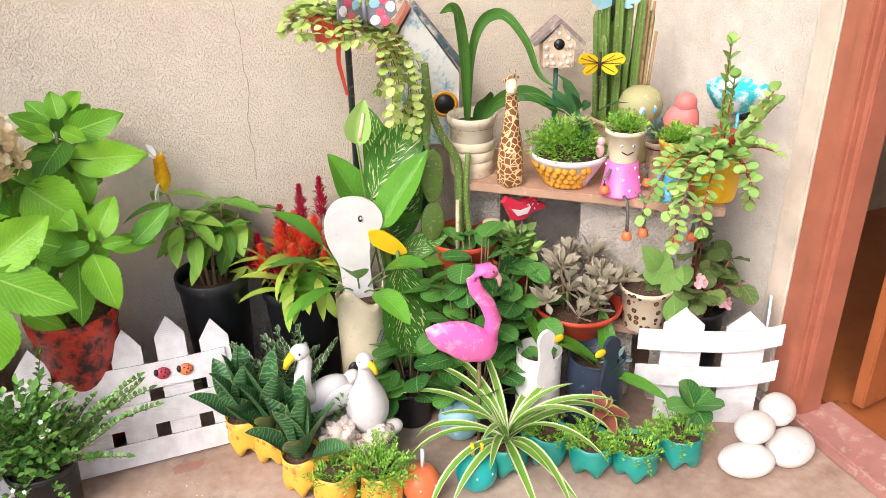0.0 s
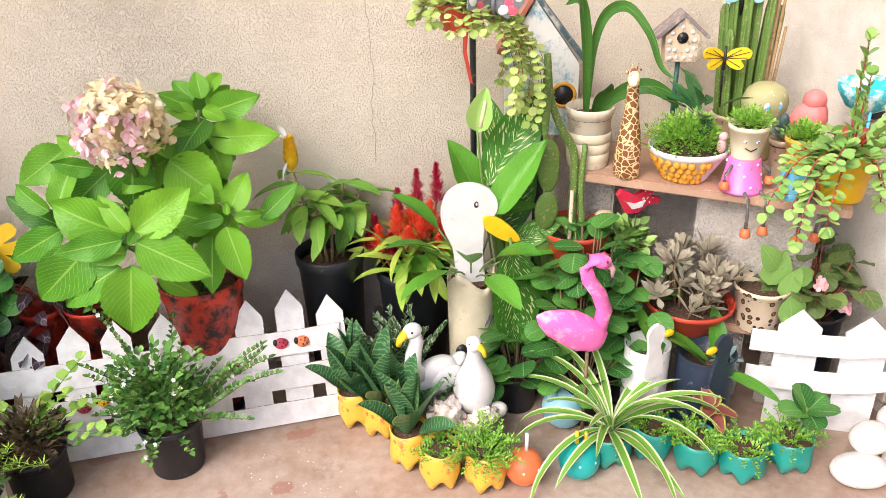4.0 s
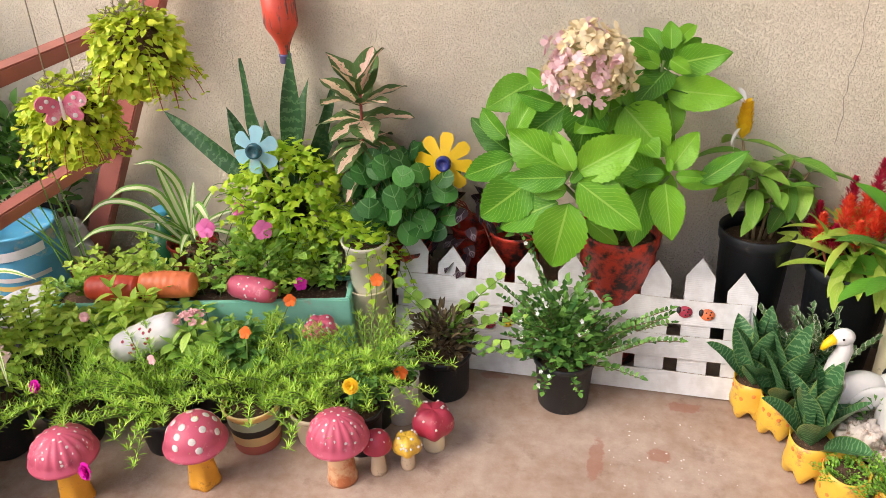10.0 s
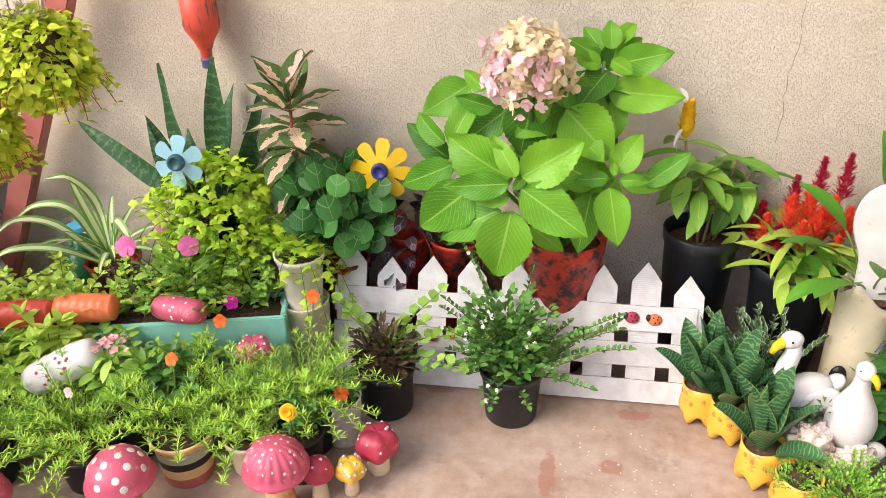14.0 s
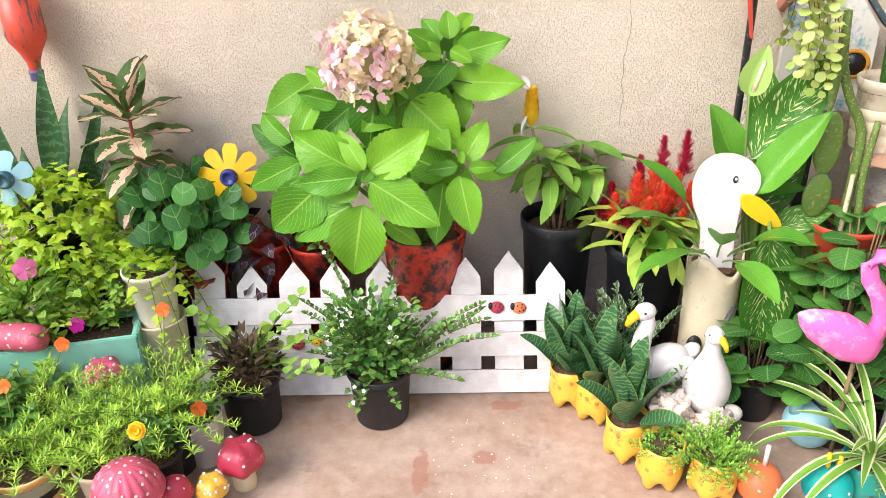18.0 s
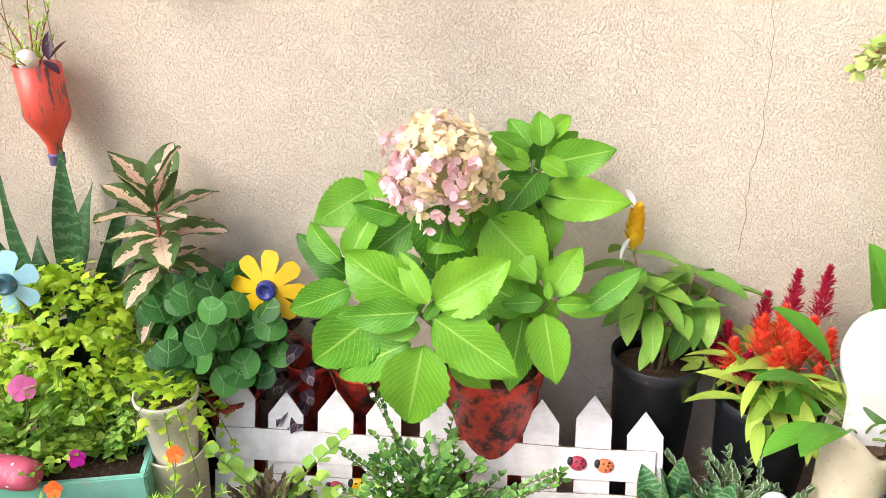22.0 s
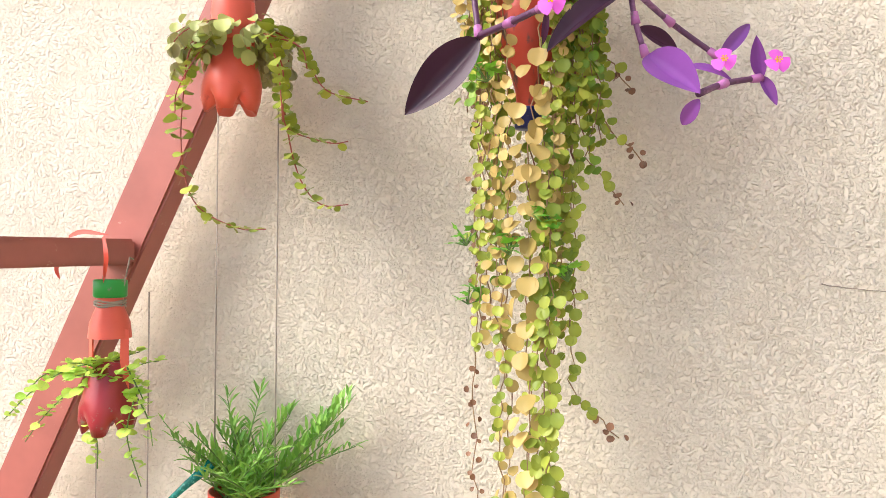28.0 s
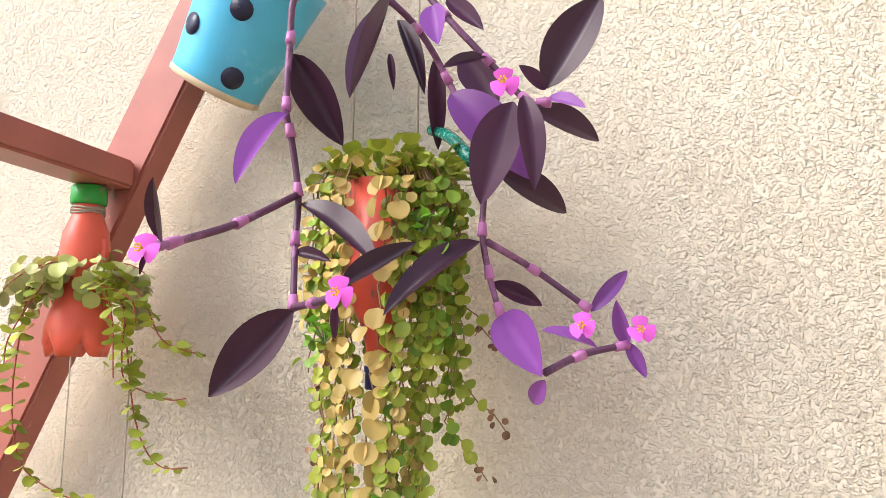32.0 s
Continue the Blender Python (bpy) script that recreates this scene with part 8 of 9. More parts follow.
# ---- mushrooms ----
def mushroom(x, y, h, r, caph, mat, stem, sr, dots, flute=0.0, rz=0, lab="dusky pink"):
    ob = thing("mushroom", lab + " painted mushroom ornament with pale spots", "ornament", x, y, 0, rz, "painted mushrooms")
    part("stem", Geo().lathe([(sr * 1.15, 0), (sr * 1.2, 0.01), (sr * 1.12, 0.02), (sr, h * 0.35), (sr * 0.92, h - caph)], 40, wob=(lambda a, k: 1 + 0.10 * (k < 3) * math.cos(5 * a + x)) if stem is MUSTARD else None), stem, ob)
    prof = [(sr * 0.9, h - caph + 0.006), (r * 0.9, h - caph), (r * 1.05, h - caph + 0.004), (r * 1.07, h - caph + 0.009), (r * 1.05, h - caph + 0.014), (r * 0.95, h - caph + 0.02)]
    for k in range(1, 9):
        a = k / 8 * math.pi / 2
        prof.append((r * 0.95 * math.cos(a) + 0.001, h - caph + 0.02 + (caph - 0.02) * math.sin(a)))
    w = (lambda a, k: 1 + (flute * math.cos(18 * a) if 5 < k < 12 else 0)) if flute else None
    cap = part("cap", Geo().lathe(prof, 72 if flute else 32, wob=w), mat, ob)
    for k in range(dots):
        a, b = k * 2.4 + rnd(-0.3, 0.3), math.acos(1 - 0.86 * (k + 0.5) / dots)
        q = r * 0.95 * math.sin(b)
        s = 0.0036 if dots > 26 else 0.0075 * r / 0.06
        part("spot", SPOT, WHITEDOT, cap, m=Matrix.Translation((q * math.cos(a), q * math.sin(a), h - caph + 0.02 + (caph - 0.02) * math.cos(b))) @ Vector((math.cos(a) * math.sin(b), math.sin(a) * math.sin(b), math.cos(b))).to_track_quat("Z", "Y").to_matrix().to_4x4() @ Matrix.Scale(s, 4))


mushroom(-1.505, 1.315, 0.203, 0.073, 0.076, MUSHCAP, MUSTARD, 0.031, 44, 0.045)
mushroom(-1.23, 1.425, 0.203, 0.071, 0.082, MUSHCAP, MUSTARD, 0.030, 20, 0.0)
mushroom(-0.905, 1.505, 0.200, 0.070, 0.080, MUSHCAP, MUSHSTEM, 0.031, 52, 0.045)
mushroom(-0.826, 1.545, 0.125, 0.034, 0.05, MUSHDARK, TAN, 0.017, 9)


def lobed_mushroom(x, y, h, r, mat, stem, sr, lab):
    ob = lobed("mushroom", lab + " lobed mushroom ornament from a bottle base", x, y, h - r * 0.8, r, mat, True, 0.95)
    tagged(ob, group="painted mushrooms")
    part("stem", Geo().lathe([(sr, 0), (sr * 1.05, 0.008), (sr * 0.95, h - r)], 18, pose(0, 0, -(h - r * 0.8))), stem, ob)


lobed_mushroom(-0.76, 1.575, 0.10, 0.034, YELLOW, TAN, 0.017, "yellow")
lobed_mushroom(-0.715, 1.655, 0.125, 0.050, MUSHDARK, CREAM, 0.026, "crimson")

# ---- big bowl, striped leaves and jars at the ladder foot ----
bb = potted("cement_bowl", "wide blue-grey bowl of round-leaved succulents", -1.86, 1.20, 0, 0.185, 0.12, 0.165, painted("bluegrey_bowl", (0.22, 0.25, 0.33), 0.5, (0.4, 0.42, 0.45), 0.15, 14), rim=0.02)
clump(bb, "foliage", leafmat("pale_succulent_leaf", (0.54, 0.66, 0.22), (0.28, 0.44, 0.12), None, joined=True), 720, (0.02, 0, 0.18), (0.19, 0.18, 0.10), 0.023, 0.019, "round", (0, 60), inner=0.2, low=0, seg=5)
clump(bb, "dry_leaves", leafmat("peach_leaf", (0.78, 0.52, 0.30), (0.55, 0.36, 0.20), None, joined=True), 18, (0.06, 0, 0.19), (0.15, 0.14, 0.10), 0.028, 0.024, "round", (0, 60), inner=0.6, low=0.2, seg=6, cross=2)
for k, (x, y, z, mt) in enumerate(((0.07, 0.02, 0.28, F_ORANGE), (0.02, 0.09, 0.30, F_ORANGE), (-0.02, -0.04, 0.27, F_ORANGE))):
    g = Geo()
    flower(g, (x, y, z), 0.022, 5, 150, 25, 0.024, cup=15)
    part("flower", g, mt, bb)
    part("flower_stalk", Geo().tube([(x * 0.8, y, 0.18), (x, y + 0.004, z)], 0.0015), STEM, bb)
spb = potted("spider_plant", "large striped spider plant in a pot by the ladder", -2.0, 1.45, 0, 0.09, 0.07, 0.36, BLACKPOT)
leafset(spb, G_SPIDER_PALE, LSL, [aim((0, 0, 0.35), k * 137.5, rnd(25, 80), rnd(-15, 15)) @ Matrix.Scale(0.8, 4) for k in range(12)])
BO = Vector((-2.0, 1.45, 0))
for w, pts in ((0.017, ((-1.99, 1.44, 0.35), (-1.825, 1.40, 0.472), (-1.703, 1.40, 0.535), (-1.583, 1.40, 0.57), (-1.495, 1.39, 0.565))), (0.028, ((-1.99, 1.43, 0.35), (-1.90, 1.39, 0.41), (-1.80, 1.36, 0.439), (-1.697, 1.36, 0.456), (-1.638, 1.36, 0.404), (-1.63, 1.35, 0.284))), (0.032, ((-1.99, 1.42, 0.34), (-1.90, 1.38, 0.395), (-1.825, 1.36, 0.38), (-1.774, 1.36, 0.34), (-1.734, 1.35, 0.273), (-1.728, 1.34, 0.19))), (0.026, ((-1.99, 1.41, 0.34), (-1.90, 1.37, 0.36), (-1.845, 1.36, 0.325), (-1.838, 1.35, 0.286), (-1.851, 1.34, 0.19)))):
    part("leaf", ribbon([Vector(p) - BO for p in pts], w), G_SPIDER_PALE, spb)
tagged(part("tin_block", Geo().box((-2.12, 1.99, 0.025), (0.2, 0.2, 0.05), bevel=0.005), BLOCK, None, "low cement block under a tin", False), category="block")
tin = thing("blue_tin", "dented light blue paint tin with cream and yellow lettering bars", "tin", -2.12, 1.99, 0.05)
TR, TH = 0.112, 0.285
part("tin", Geo().lathe([(TR * 0.97, 0), (TR, 0.005), (TR * 0.99, 0.012), (TR * 0.985, 0.09), (TR, 0.095), (TR * 0.985, 0.10), (TR * 0.985, 0.19), (TR, 0.195), (TR * 0.985, 0.20), (TR * 0.985, TH - 0.01), (TR * 1.03, TH - 0.006), (TR * 1.03, TH), (TR * 0.9, TH), (TR * 0.88, TH - 0.02), (0.002, TH - 0.02)], 40, wob=lambda a, k: 1 + 0.012 * math.sin(3 * a + k)), PAINTEDTIN, tin)


def tin_patch(a0, a1, z0, z1, rise, mat):
    g, n = Geo(), 12
    verts, uvs = [], []
    for k in range(n + 1):
        a = radians(a0 + (a1 - a0) * k / n)
        for z, v in ((z0, 0), (z1, 1)):
            verts.append(((TR + 0.0035) * math.sin(a), -(TR + 0.0035) * math.cos(a), z + rise * k / n))
            uvs.append((k / n, v))
    g.add([Vector(v) for v in verts], [(2 * k, 2 * k + 2, 2 * k + 3, 2 * k + 1) for k in range(n)], uvs)
    part("label_bar", g, mat, tin)


for a0, a1, z0, z1, rise, mt in ((-75, 85, 0.045, 0.085, 0.012, CREAM), (-20, 70, 0.105, 0.122, 0.01, TINYELLOW), (-70, -40, 0.105, 0.165, 0.0, WHITE), (-28, 75, 0.135, 0.150, 0.01, WHITE), (-10, 75, 0.205, 0.235, 0.02, WHITE), (-60, -20, 0.21, 0.25, 0.0, TINYELLOW)):
    tin_patch(a0, a1, z0, z1, rise, mt)
bag = thing("white_sack", "crumpled greyish white sack standing behind a tin", "bag", -2.11, 2.165, 0)
part("sack", Geo().ball((0, 0, 0.115), (0.085, 0.06, 0.13), 28, 20, wob=rough(3)), BASKET, bag)
part("knot", Geo().ball((0.03, 0, 0.245), (0.035, 0.03, 0.025), 18, 12, wob=rough(5)), BASKET, bag)
gj = thing("green_jar", "dark green jar with a blue lid by the wall", "jar", -1.73, 2.17, 0)
part("jar", Geo().lathe([(0.06, 0), (0.065, 0.01), (0.066, 0.20), (0.05, 0.25), (0.025, 0.27), (0.025, 0.30)], 28), painted("green_glass", (0.02, 0.12, 0.05), 0.2), gj)
part("lid", Geo().lathe([(0.03, 0.295), (0.03, 0.33), (0.026, 0.332)], 20), SKYBLUE, gj)
dk = thing("dark_drum", "dark round drum with a pale grey lid behind herbs", "drum", -1.965, 1.80, 0)
part("drum", Geo().lathe([(0.085, 0), (0.092, 0.01), (0.094, 0.06), (0.090, 0.065), (0.094, 0.07), (0.094, 0.165), (0.09, 0.17)], 32), NAVYBASKET, dk)
part("lid", Geo().lathe([(0.096, 0.160), (0.101, 0.162), (0.101, 0.184), (0.097, 0.188), (0.088, 0.184), (0.002, 0.182)], 32), BASKET, dk)
g = Geo()
for k in range(9):
    a = rnd(-40, 60)
    g.tube(arc((-1.9 + rnd(-0.05, 0.05), 1.95, 0.2), (-1.9 + 0.33 * math.sin(radians(a)) - 0.1, 1.85 + rnd(-0.1, 0.1), 0.55 + rnd(-0.1, 0.1)), 0.05, 8), 0.0028, 0.0012, 5)
tagged(part("grass_blades", g, G_BUSH, None, "thin dark grass blades rising beside the ladder", kind="stuff"), category="grass")
for x, y, z, rx, rz_, n, L in ((-2.45, 2.1, 0.62, 0.24, 0.5, 620, 0.05), (-2.2, 2.18, 0.40, 0.18, 0.24, 420, 0.055), (-2.6, 1.85, 0.45, 0.2, 0.35, 260, 0.06)):
    ob = potted("shrub", "leafy green shrub in a dark pot behind the ladder", x, y, 0, 0.11, 0.085, 0.26, BLACKPOT, group="shrubs behind ladder")
    clump(ob, "foliage", G_BUSH, n, (0, 0, z), (rx, rx * 0.6, rz_), L, L * 0.55, "ovate", (0, 60), inner=0.3)
    stems(ob, WOODSTEM, 10, (0, 0, 0.2), (rx, rx * 0.6, rz_), (0, 0, z), 0.004)


# ---- hanging things ----
def moss_ball(x, y, z, r, top):
    ob = thing("moss_ball", "hanging ball of lime creeping jenny", "hanging plant", x, y, z, 0, "hanging leaf balls")
    part("core", Geo().ball((0, 0, 0), r * 0.66, 20, 14), SOIL, ob)
    g, gs = Geo(), Geo()
    for k in range(1250):
        u, a = rnd(-1, 1), rnd(0, TAU)
        s = math.sqrt(1 - u * u)
        d = Vector((s * math.cos(a), s * math.sin(a), u))
        q = r * rnd(0.74, 1.02) * (1 + 0.24 * noise.noise(d * 3 + Vector((x, y, z)) * 7))
        g.leaf(aim(d * q, math.degrees(math.atan2(d.x, d.y)) + rnd(-60, 60), u * 35 + rnd(-70, 20), rnd(-40, 40)), rnd(0.015, 0.026), rnd(0.012, 0.018), "ovate", rnd(0.2, 0.9), 0.25, 4, 1)
    for k in range(26):
        a = rnd(0, TAU)
        q = Vector((r * 0.8 * math.cos(a), r * 0.8 * math.sin(a), -r * rnd(0.2, 0.6)))
        e = q + Vector((0.03 * math.cos(a) + rnd(-0.02, 0.02), 0.03 * math.sin(a) + rnd(-0.02, 0.02), -rnd(0.02, 0.055)))
        line = arc(q, e, 0.018, 5)
        gs.tube(line, 0.0009)
        for p in line[1:]:
            for side in (70, -70):
                g.leaf(aim(p, math.degrees(a) + side + rnd(-20, 20), rnd(-40, 20)), rnd(0.012, 0.019), rnd(0.010, 0.014), "ovate", 0.4, 0.2, 4, 1)
    part("foliage", g, G_MOSS, ob, kind="stuff")
    part("runner_growth", gs, REDSTEM, ob, kind="stuff")
    gd = Geo()
    for k in range(40):
        a, q = rnd(0, TAU), r * rnd(0.1, 0.5)
        p = Vector((q * math.cos(a), q * math.sin(a), r * 0.93))
        b = a + rnd(0.6, 2.2)
        gd.tube(arc(p, p + Vector((0.03 * math.cos(b), 0.03 * math.sin(b), rnd(-0.01, 0.015))), -0.008, 4), 0.0009)
    part("dry_straw", gd, STRING, ob, kind="stuff")
    for sx in (-1, 1):
        part("cord", Geo().tube([(sx * 0.035, 0, r * 0.6), (sx * 0.02, 0.0, top - z)], 0.0013), STRING, ob)
    return ob


moss_ball(-1.408, 1.52, 0.882, 0.086, 1.74)
moss_ball(-1.275, 1.60, 1.003, 0.090, 1.74)
butterfly("pink_butterfly", "pink painted bottle-plastic butterfly with white spots", -1.352, 1.437, 0.935, 42, painted("rose_paint", (0.72, 0.16, 0.26), 0.5, (0.8, 0.45, 0.5), 0.2, 20), 0.05, WHITEDOT)

cone = thing("cone_planter", "cream cone-shaped hanging planter", "hanging plant", -1.038, 1.615, 1.32)
part("cone", Geo().lathe([(0.012, 0), (0.016, 0.01), (0.075, 0.26), (0.070, 0.26), (0.05, 0.2)], 30, pose(0, 0, 0, 0, -14)), painted("cream_board", (0.70, 0.66, 0.54), 0.7, (0.6, 0.52, 0.4), 0.1), cone)
part("stitch", Geo().tube([(-0.055, -0.028, 0.11), (-0.025, -0.042, 0.10), (0.008, -0.03, 0.115)], 0.0015), CARDEDGE, cone)
part("ribbon_line", Geo().tube([(-0.10, -0.036, 0.19), (-0.045, -0.062, 0.185), (0.0, -0.048, 0.215)], 0.003), MUSHCAP, cone)
part("soil", Geo().ball((-0.055, 0, 0.228), (0.06, 0.062, 0.01)), SOIL, cone)
clump(cone, "foliage", G_LIME, 150, (-0.06, 0, 0.265), (0.075, 0.07, 0.07), 0.032, 0.030, "round", (0, 50), inner=0.3)
clump(cone, "needles", G_NEEDLE, 160, (-0.05, 0, 0.31), (0.06, 0.05, 0.06), 0.03, 0.004, "lance", (20, 80), seg=2)
part("strap", Geo().tube([(-0.09, 0.0, 0.25), (-0.08, 0.02, 0.60), (-0.06, 0.05, 0.80)], 0.006), REDPLAIN, cone, "red ribbon strap")


def hung_bottle(x, y, z0, h, r, mat, capmat, label, top):
    """A cut bottle hung neck down; z0 is the cap's lower end."""
    ob = thing("bottle_planter", label, "hanging plant", x, y, z0, 0, "hanging bottle planters")
    prof = [(0.013, 0.018), (0.0145, 0.03), (0.016, 0.045), (r * 0.55, 0.07), (r * 0.92, 0.10), (r * 1.0, 0.115), (r * 0.96, 0.135), (r * 0.98, h), (r * 0.93, h), (r * 0.88, h - 0.02)]
    part("bottle", Geo().lathe(prof, 28), mat, ob)
    part("cap", Geo().lathe([(0.0155, 0), (0.0165, 0.002), (0.0165, 0.018), (0.0175, 0.019), (0.0175, 0.024), (0.015, 0.026)], 22), capmat, ob, "screw cap")
    part("soil", Geo().ball((0, 0, h - 0.02), (r * 0.9, r * 0.9, 0.008)), SOIL, ob)
    for sx in (-1, 1):
        part("cord", Geo().tube([(sx * r * 0.93, 0, h - 0.01), (sx * r * 0.93, 0.0, top - z0)], 0.0011), STRING, ob)
    return ob


ba = hung_bottle(-1.262, 2.235, 0.797, 0.215, 0.048, BOTTLE, PURPLECAP, "weathered red bottle planter with thin portulaca", 1.69)
g, gl = Geo(), Geo()
for az, el, ln in ((-80, 25, 0.19), (-60, 55, 0.16), (-20, 70, 0.17), (30, 70, 0.13), (-75, 40, 0.14), (-10, 60, 0.1), (60, 60, 0.08), (180, 40, 0.06)):
    sprig(g, gl, (0, -0.01, 0.20), az, el, ln, 0.024, 0.0055, "lance", 0.013, 0.1, 0.0024, True, 0.3, 0.4)
part("stalk_growth", g, REDSTEM, ba, kind="stuff")
part("foliage", gl, G_NEEDLE, ba, kind="stuff")
LPU = leafmeshes("leaf", 2, 0.055, 0.022, "lance", (0.1, 0.4), (0.3, 0.5), n=6, cross=1)
leafset(ba, G_PURPLE, LPU, [aim((0.035, -0.01, 0.225), 60, 45, 0), aim((0.035, -0.01, 0.225), -10, 70, 0), aim((0.03, -0.02, 0.225), 120, -20, 0)])
part("pebble", Geo().ball((-0.005, -0.02, 0.225), (0.022, 0.018, 0.024), 14, 10), STONE, ba)
g = Geo()
flower(g, (-0.175, -0.03, 0.29), 0.012, 5, 200, 30)
part("flower", g, F_MAGENTA, ba)
bb2 = hung_bottle(-1.042, 2.205, 1.206, 0.215, 0.050, painted("bright_red_bottle", (0.74, 0.09, 0.05), 0.38, (0.5, 0.06, 0.04), 0.06), PURPLECAP, "bright red bottle planter with needle-leaved portulaca", 1.95)
g, gl = Geo(), Geo()
for k in range(34):
    sprig(g, gl, (rnd(-0.03, 0.03), rnd(-0.03, 0.03), 0.20), rnd(0, 360), rnd(25, 80), rnd(0.07, 0.16), 0.030, 0.0055, "lance", 0.009, 0.2, 0.0016, True, 0.2, 0.4)
for k in range(5):
    sprig(g, gl, (0.02, 0, 0.20), 80 + rnd(-12, 12), 42 + rnd(-8, 8), rnd(0.14, 0.19), 0.030, 0.0062, "lance", 0.010, 0.0, 0.0016, True, 0.2, 0.4)
sprig(g, gl, (-0.03, 0, 0.20), -80, 40, 0.15, 0.02, 0.004, "lance", 0.02, 0.0, 0.0014, True, 0.2, 0.4)
part("stalk_growth", g, STEM, bb2, kind="stuff")
part("foliage", gl, leafmat("green_needle", (0.34, 0.58, 0.10), (0.13, 0.33, 0.05), None, joined=True), bb2, kind="stuff")
part("glitter_tail", Geo().tube([(-0.045, -0.01, 0.25), (-0.07, -0.03, 0.225), (-0.105, -0.045, 0.19)], 0.008, 0.003, 9), painted("green_glitter", (0.01, 0.20, 0.16), 0.25, (0.1, 0.6, 0.5), 0.2, 200), bb2, "glittery green lizard tail")

def vine(g, gl, pts, L, step=0.017, wob=0.004, shrink=0.45, seg=6):
    """Round paired leaves along a smooth line into stem mesh g and leaf mesh gl."""
    line = curve(pts, 6)
    g.tube(line, 0.0012, 0.0008, 5)
    total = sum((b - a).length for a, b in zip(line, line[1:]))
    run, due = 0.0, 0.0
    for a, b in zip(line, line[1:]):
        d = b - a
        run += d.length
        if run < due:
            continue
        due += step
        t = run / total
        s = L * (1 - shrink * t * t) * rnd(0.8, 1.15)
        az = math.degrees(math.atan2(d.x, d.y))
        for side in (-1, 1):
            gl.leaf(aim(a + Vector((rnd(-wob, wob), rnd(-wob, wob), 0)), az + side * rnd(60, 110), rnd(-35, 35), rnd(-40, 40)), s, s * 0.95, "round", rnd(0.2, 0.6), 0.15, seg, 2)


# upright bottles with screw caps on the ladder rungs
CUTRED = painted("coral_bottle", (0.82, 0.13, 0.08), 0.4, (0.6, 0.09, 0.06), 0.06)
DARKRED = painted("translucent_red", (0.36, 0.03, 0.04), 0.3)


def capped_bottle(x, y, z0, h, r, mat, top, label, cut_at=0.40):
    ob = thing("capped_bottle_planter", label, "hanging plant", x, y, z0, 0, "capped bottle planters")
    lob = lambda a, k: 1 + (0.12, 0.12, 0.07, 0.02, 0, 0, 0)[k] * math.cos(5 * a + 0.6)
    foot = Geo().lathe([(r * 0.5, 0.012), (r * 0.86, 0), (r * 1.02, 0.018), (r * 1.04, 0.036), (r * 0.94, 0.052), (r * 0.72, 0.075), (r * 0.64, 0.095)], 60, wob=lob)
    foot.v = [(px, py, pz + 0.020 * max(0.0, 1 - pz / 0.030) * (0.5 - 0.5 * math.cos(5 * math.atan2(py, px) + 0.6)) ** 4) for px, py, pz in foot.v]
    part("base", foot, mat, ob)
    neck = [(r * 0.60, h * 0.40), (r * 0.66, h * 0.5), (r * 0.78, h * 0.62), (r * 0.72, h * 0.72), (r * 0.5, h * 0.82), (0.017, h * 0.87), (0.017, h * 0.89)]
    part("neck", Geo().lathe([p for p in neck if p[1] >= h * cut_at - 0.001], 26, caps=False), CUTRED, ob)
    for sx in (-1, 1):
        part("strip", Geo().slab([(-0.006, h * 0.28), (0.006, h * 0.28), (0.005, h * 0.68), (-0.005, h * 0.68)], 0.002, pose(sx * r * 0.72, -0.004, 0, 0, 0, sx * 30)), CUTRED, ob, smooth=False)
    part("cap", Geo().lathe([(0.020, h - 0.024), (0.0215, h - 0.022), (0.0215, h - 0.002), (0.020, h), (0.004, h)], 26, wob=lambda a, k: 1 + 0.015 * math.cos(26 * a)), GREENCAP, ob, "green screw cap")
    for k in range(3):
        part("twine_turn", Geo().tube([(0.0195 * math.cos(TAU * j / 20), 0.0195 * math.sin(TAU * j / 20), h - 0.029 - 0.003 * k + 0.0012 * math.sin(j + k)) for j in range(21)], 0.0014), STRING, ob)
    part("cord", Geo().tube([(0.018, 0, h - 0.02), (0.03, 0.0, h + 0.03), (0.02, 0.02, top - z0)], 0.0013), STRING, ob)
    part("cord", Geo().tube([(-0.018, 0, h - 0.02), (-0.02, 0.02, top - z0)], 0.0013), STRING, ob)
    return ob


c1 = capped_bottle(-1.20, 2.125, 1.508, 0.205, 0.036, DARKRED, 1.74, "cut red bottle planter with a green cap tied to a rung", 0.62)
g, gl = Geo(), Geo()
for pts in (((-1.188, 2.110, 1.602), (-1.245, 2.110, 1.595), (-1.308, 2.110, 1.561), (-1.356, 2.110, 1.518)), ((-1.192, 2.110, 1.581), (-1.244, 2.110, 1.565), (-1.289, 2.110, 1.528), (-1.321, 2.110, 1.490)), ((-1.192, 2.110, 1.590), (-1.227, 2.110, 1.592), (-1.285, 2.110, 1.585), (-1.317, 2.110, 1.561)), ((-1.213, 2.110, 1.521), (-1.206, 2.110, 1.492), (-1.206, 2.110, 1.462)), ((-1.153, 2.110, 1.570), (-1.130, 2.110, 1.534), (-1.122, 2.110, 1.498)), ((-1.149, 2.110, 1.563), (-1.161, 2.110, 1.510), (-1.139, 2.110, 1.444)), ((-1.162, 2.110, 1.599), (-1.144, 2.110, 1.570), (-1.136, 2.110, 1.556))):
    vine(g, gl, [Vector(p) - Vector((-1.20, 2.125, 1.508)) for p in pts], 0.019, 0.012)
